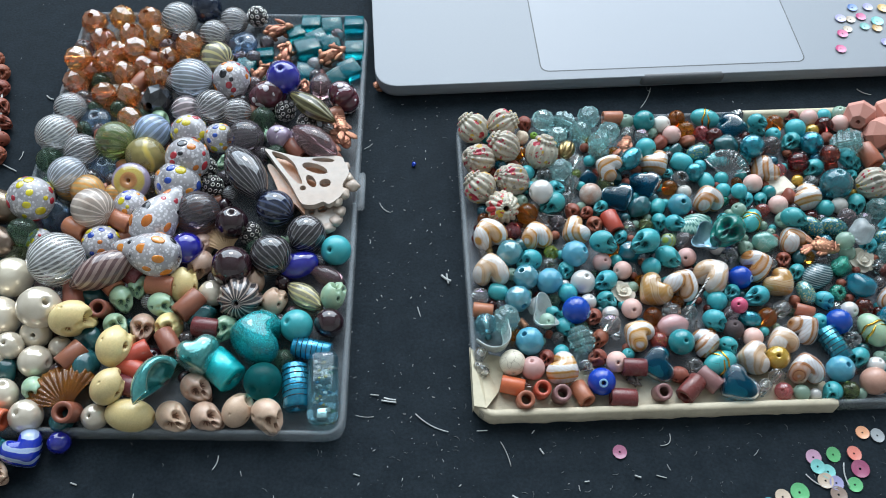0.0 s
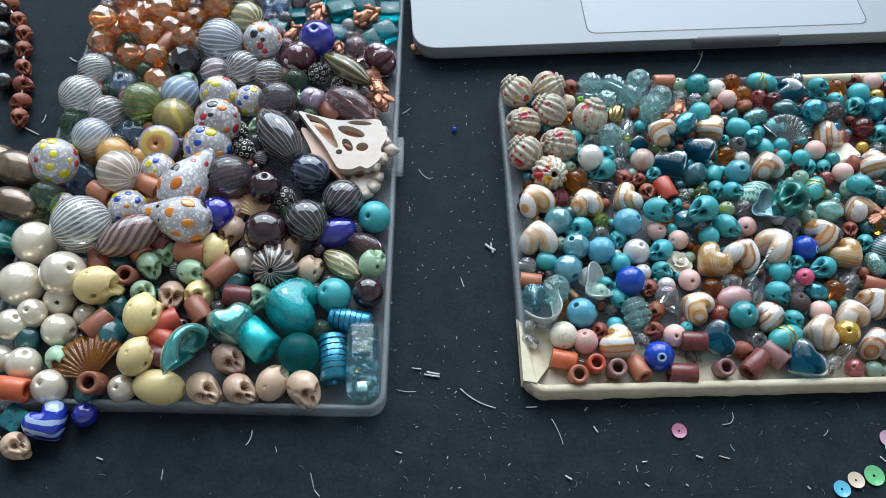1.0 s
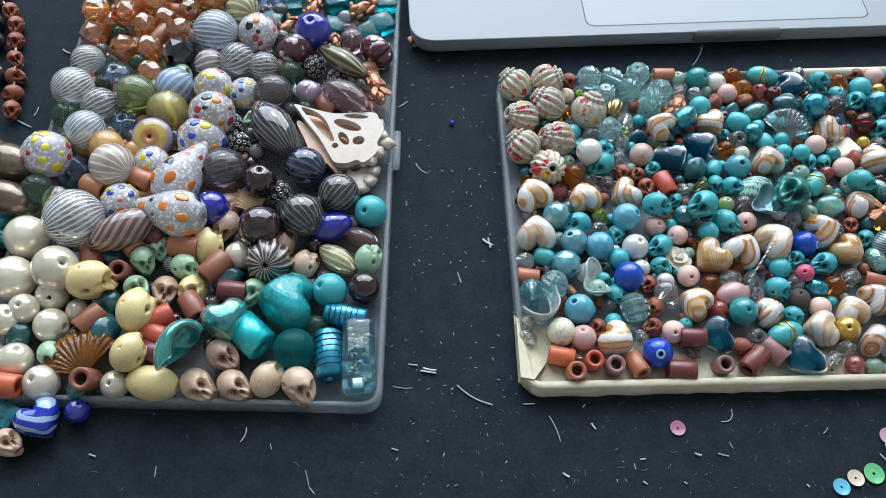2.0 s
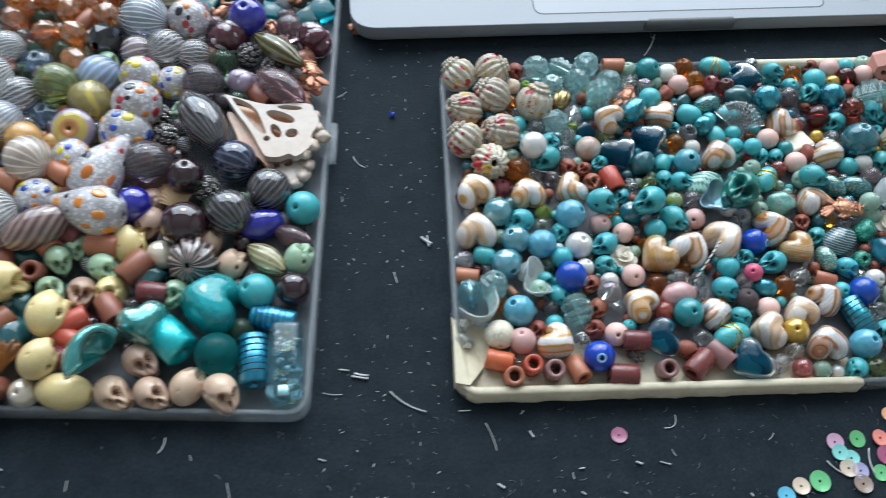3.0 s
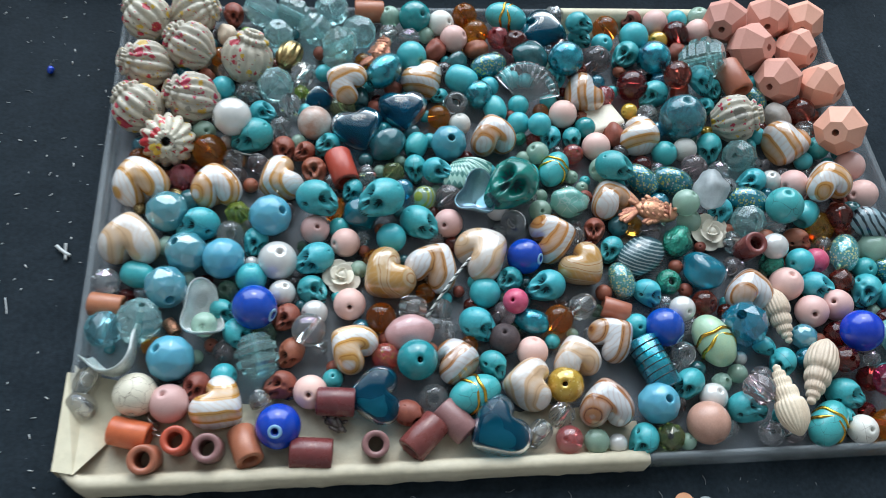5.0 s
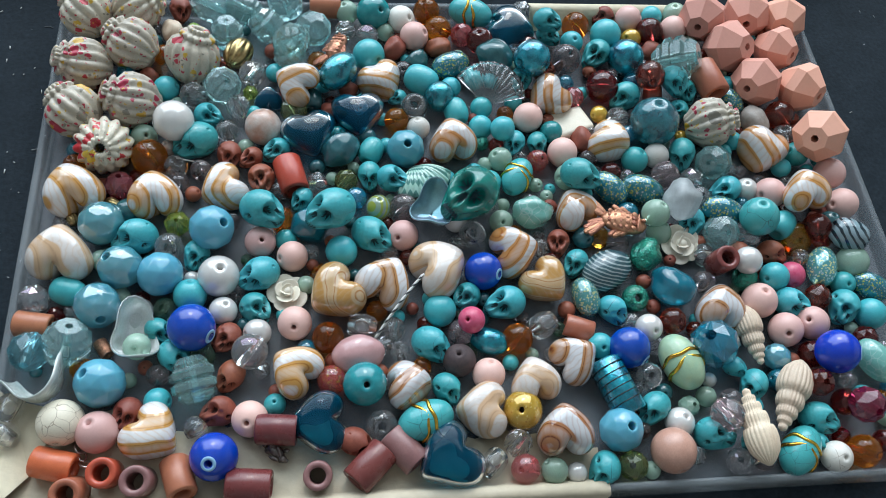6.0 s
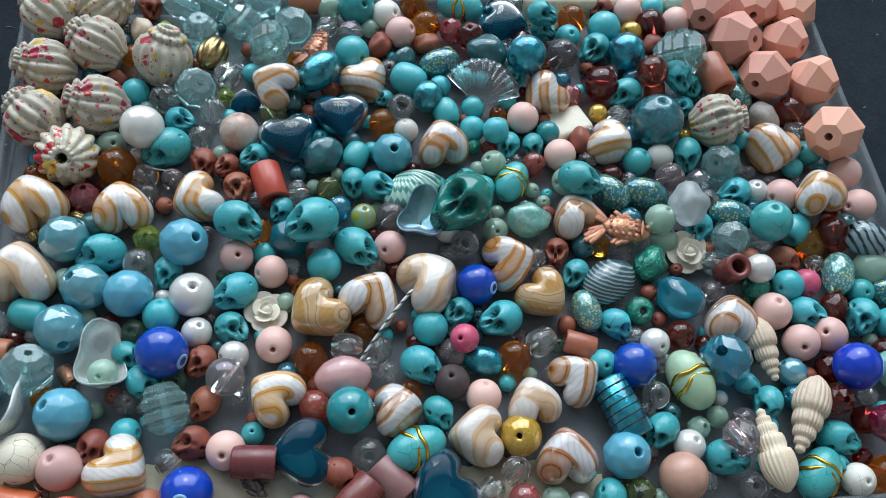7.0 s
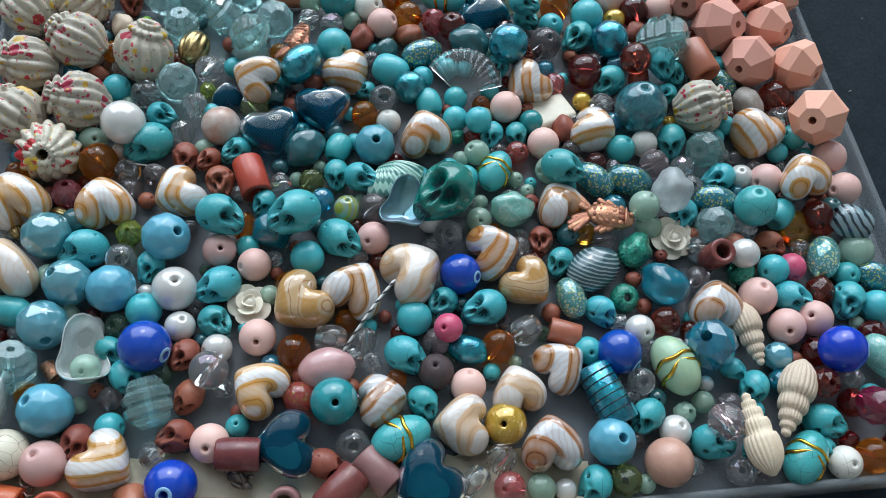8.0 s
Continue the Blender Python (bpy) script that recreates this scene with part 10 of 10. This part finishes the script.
def plate(name, outer, holes, thick):
    """A flat sawn slice with real openings, rounded at its edges."""
    bm = bmesh.new()
    for loop in [outer] + holes:
        vs = [bm.verts.new((p.x, p.y, 0)) for p in loop]
        for i in range(len(vs)):
            bm.edges.new((vs[i - 1], vs[i]))
    bmesh.ops.triangle_fill(bm, use_beauty=True, use_dissolve=False, edges=bm.edges[:])
    for f in bm.faces:
        if f.normal.z < 0:
            f.normal_flip()
    made = bmesh.ops.extrude_face_region(bm, geom=bm.faces[:])
    bmesh.ops.translate(bm, vec=(0, 0, thick), verts=[v for v in made["geom"] if isinstance(v, bmesh.types.BMVert)])
    bmesh.ops.recalc_face_normals(bm, faces=bm.faces[:])
    me = bpy.data.meshes.new(name)
    bm.to_mesh(me)
    bm.free()
    return me


def ellipse(x, y, a, b, turn=0.0, n=12):
    c, s = math.cos(radians(turn)), math.sin(radians(turn))
    return [Vector((x + a * math.cos(k * 2 * math.pi / n) * c - b * math.sin(k * 2 * math.pi / n) * s, y + a * math.cos(k * 2 * math.pi / n) * s + b * math.sin(k * 2 * math.pi / n) * c)) for k in range(n)]


# sawn conch slice: local x runs from the pointed end to the knobbly end
conch = tagged(new("conch_slice"), "white and peach sawn conch shell slice lying on the beads", "shell")
def shell_loop(points, seg=3):
    return [p / 1000 for p in smooth_loop(points, seg)]


SLICE = shell_loop([(-24.0, 20.5), (-18.0, 18.5), (-6.5, 15.0), (3.2, 15.5), (10.5, 15.0), (12.2, 11.8), (14.2, 7.4), (13.7, 3.7), (11.6, -0.6), (12.1, -4.2), (10.3, -7.7), (6.1, -11.2), (3.3, -9.9), (0.1, -11.3), (-3.2, -11.5), (-6.0, -10.6), (-8.2, -6.7), (-12.6, 2.1), (-18.1, 10.5), (-22.0, 16.9)])
groove = shell_loop([(-21.0, 18.6), (-15.4, 16.6), (-10.8, 12.2), (-8.0, 6.0), (-6.2, 0.4), (-8.4, 0.6), (-12.2, 5.0), (-16.6, 11.6)])
gaps = [groove, ellipse(-0.0010, 0.0086, 0.0063, 0.0025, -24), ellipse(-0.0024, 0.0014, 0.0038, 0.0019, -64), ellipse(0.0038, 0.0002, 0.0026, 0.0023, 10), ellipse(0.0026, 0.0132, 0.0052, 0.0012, -6), ellipse(-0.0058, -0.0023, 0.0014, 0.0014, 0)]
lower_gaps = [ellipse(-0.0022, -0.0116, 0.0014, 0.0017, 0), ellipse(0.0025, -0.0105, 0.0021, 0.0017, 20)]
part("slice_plate", plate("slice_plate", SLICE, gaps, 0.0034), "shell_sawn", conch, "flat sawn face with chambers", pose(0, 0, -0.0004))
part("inner_wall", plate("inner_wall", [p * 0.95 for p in SLICE], [], 0.0010), "shell_peach", conch, "peach inner wall behind the chambers", pose(0.0004, 0.0006, -0.0032))
part("side_wall", plate("side_wall", shell_loop([(-23.1, 13.4), (-21.2, 14.3), (-16.2, 7.6), (-9.8, -2.3), (-6.0, -8.4), (-4.9, -13.7), (-8.3, -9.5), (-12.7, -5.3), (-16.5, -2.2), (-19.5, 5.2)]), [], 0.0024), "shell_peach", conch, "peach side wall of the lowest whorl", pose(0, 0, -0.0034))
part("lower_plate", plate("lower_plate", shell_loop([(-8.7, -3.4), (-0.3, -3.0), (6.9, -4.3), (10.0, -7.4), (11.2, -12.2), (9.2, -16.2), (6.4, -19.6), (3.2, -21.0), (-0.6, -17.7), (-5.5, -13.0)]), lower_gaps, 0.0030), "shell_sawn", conch, "lower sawn whorl with two chambers", pose(0, 0, -0.0052))
part("lower_wall", plate("lower_wall", [p * 1.0 for p in shell_loop([(-8.7, -3.4), (-0.3, -3.0), (6.9, -4.3), (10.0, -7.4), (11.2, -12.2), (9.2, -16.2), (6.4, -19.6), (3.2, -21.0), (-0.6, -17.7), (-5.5, -13.0)])], [], 0.0008), "shell_peach", conch, "peach wall behind the lower chambers", pose(0, 0, -0.0062))
for kx, ky, kz, kr in ((13.2, 5.2, 0.0, 3.4), (15.3, 1.4, -1.0, 4.0), (11.8, -3.6, 0.0, 3.6), (9.2, -7.7, 0.0, 3.2), (12.2, 11.5, 0.0, 3.0), (10.0, -10.7, -3.5, 3.4), (8.4, -15.9, -3.5, 3.4), (5.5, -19.6, -3.5, 3.0), (1.8, -20.4, -3.5, 2.8)):
    part("knob", M["lump%d" % (int(kr * 10) % 4)], "shell_bone", conch, "rounded shell knob", pose(kx / 1000, ky / 1000, kz / 1000, 20, 30, kx * 9) @ Matrix.Diagonal((kr * 0.0022, kr * 0.0019, kr * 0.0018, 1)))
conch.matrix_basis = pose(-0.0645, 0.1079, 0.0110, 0, 0, 0)

# glass vial with chips and a square stopper
vial = tagged(new("glass_vial"), "clear rectangular glass bead filled with coloured chips", "bead")
vial.matrix_basis = pose(-0.0590, 0.0138, 0.0068, 0, 0, 1)
part("glass", rounded_box("vial_glass", 0.0118, 0.0290, 0.0100, 0.0032, 4), "vial_glass", vial, "clear pale blue glass")
chips = random.Random(8)
for k in range(64):
    part("chip", M["lump%d" % (k % 4)], chips.choice(("white_pearl", "foil_blue", "foil_green", "gold_leaf", "glass_clear", "antique_silver")), vial, "",
         pose(chips.uniform(-0.003, 0.003), chips.uniform(-0.011, 0.010), chips.uniform(-0.0025, 0.003), chips.uniform(0, 180), chips.uniform(0, 180), 0) @ Matrix.Diagonal((0.0021, 0.0018, 0.0013, 1)))
part("stopper", rounded_box("stopper", 0.0044, 0.0040, 0.0040, 0.0007, 2), "antique_silver", vial, "small square metal stopper", pose(0, -0.0112, 0.0012))


def cord(name, points, radius, material, label, category):
    me = tube_mesh(name, [tuple(c / 1000 for c in p) for p in points], radius / 1000, 6)
    me.materials.append(MATS[material])
    return tagged(new(name, me), label, category)


def hang(p, q, sag, n=12, wave=0.0):
    return [tuple(p[i] + (q[i] - p[i]) * k / n + (sag * math.sin(math.pi * k / n) if i == 2 else wave * math.sin(k * 1.9) if i == 0 else 0) for i in range(3)) for k in range(n + 1)]


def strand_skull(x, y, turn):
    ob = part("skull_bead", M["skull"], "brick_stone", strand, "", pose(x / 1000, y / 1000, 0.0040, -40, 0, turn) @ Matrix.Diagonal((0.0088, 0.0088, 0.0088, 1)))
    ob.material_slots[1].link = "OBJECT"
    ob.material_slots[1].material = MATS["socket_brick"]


def chain_link(x, y, turn):
    ring = [(1.5 * math.cos(k * math.pi / 6), 1.0 * math.sin(k * math.pi / 6), 0) for k in range(13)]
    link = cord("chain_link", ring, 0.28, "antique_silver", "tiny silver chain link among the tube beads", "chain link")
    link.matrix_basis = pose(x / 1000, y / 1000, 0.0045, 40, 20, turn)


line = hang((99.8, 53.5, 15.0), (87.8, 38.2, 13.0), 2.0, 60)
twine = tagged(new("thread"), "short twisted white and black thread lying across the beads", "thread")
for phase, shade, words in ((0.0, "thread_white", "white ply"), (2.1, "thread_white", "white ply"), (4.2, "rubber_dark", "black ply")):
    ply = [((x + 0.30 * math.cos(k * 0.75 + phase)) / 1000, (y + 0.22 * math.cos(k * 0.75 + phase)) / 1000, (z + 0.32 * math.sin(k * 0.75 + phase)) / 1000) for k, (x, y, z) in enumerate(line)]
    part("ply", tube_mesh("ply", ply, 0.00028, 6), shade, twine, words)
cord("thread", hang((35.5, 94.0, 6.0), (47.1, 91.0, 5.0), 0.8, 10, 0.2), 0.2, "thread_white", "thin white thread end among the beads", "thread")
strand = tagged(new("bead_strand"), "strand of brick-red stone skull beads on a cord", "bead strand")
strand_skull(-244.3, 216.8, -80)
strand_skull(-235.9, 209.3, -60)
strand_skull(-229.1, 198.1, 10)
strand_skull(-224.2, 188.8, 0)
strand_skull(-221.9, 178.2, -10)
strand_skull(-219.2, 166.5, 30)
strand_skull(-217.1, 155.9, 80)
strand_skull(-215.2, 145.6, -70)
strand_skull(-213.7, 136.2, 0)
part("cord", tube_mesh("cord", [(-0.2443, 0.2168, 0.004), (-0.2291, 0.1981, 0.004), (-0.2219, 0.1782, 0.004), (-0.2171, 0.1559, 0.004), (-0.2137, 0.1362, 0.004)], 0.0005, 5), "thread_white", strand, "white cord through the beads")
chain_link(19.8, 16.6, 104)
chain_link(20.6, 14.7, 109)
chain_link(21.6, 12.8, 151)
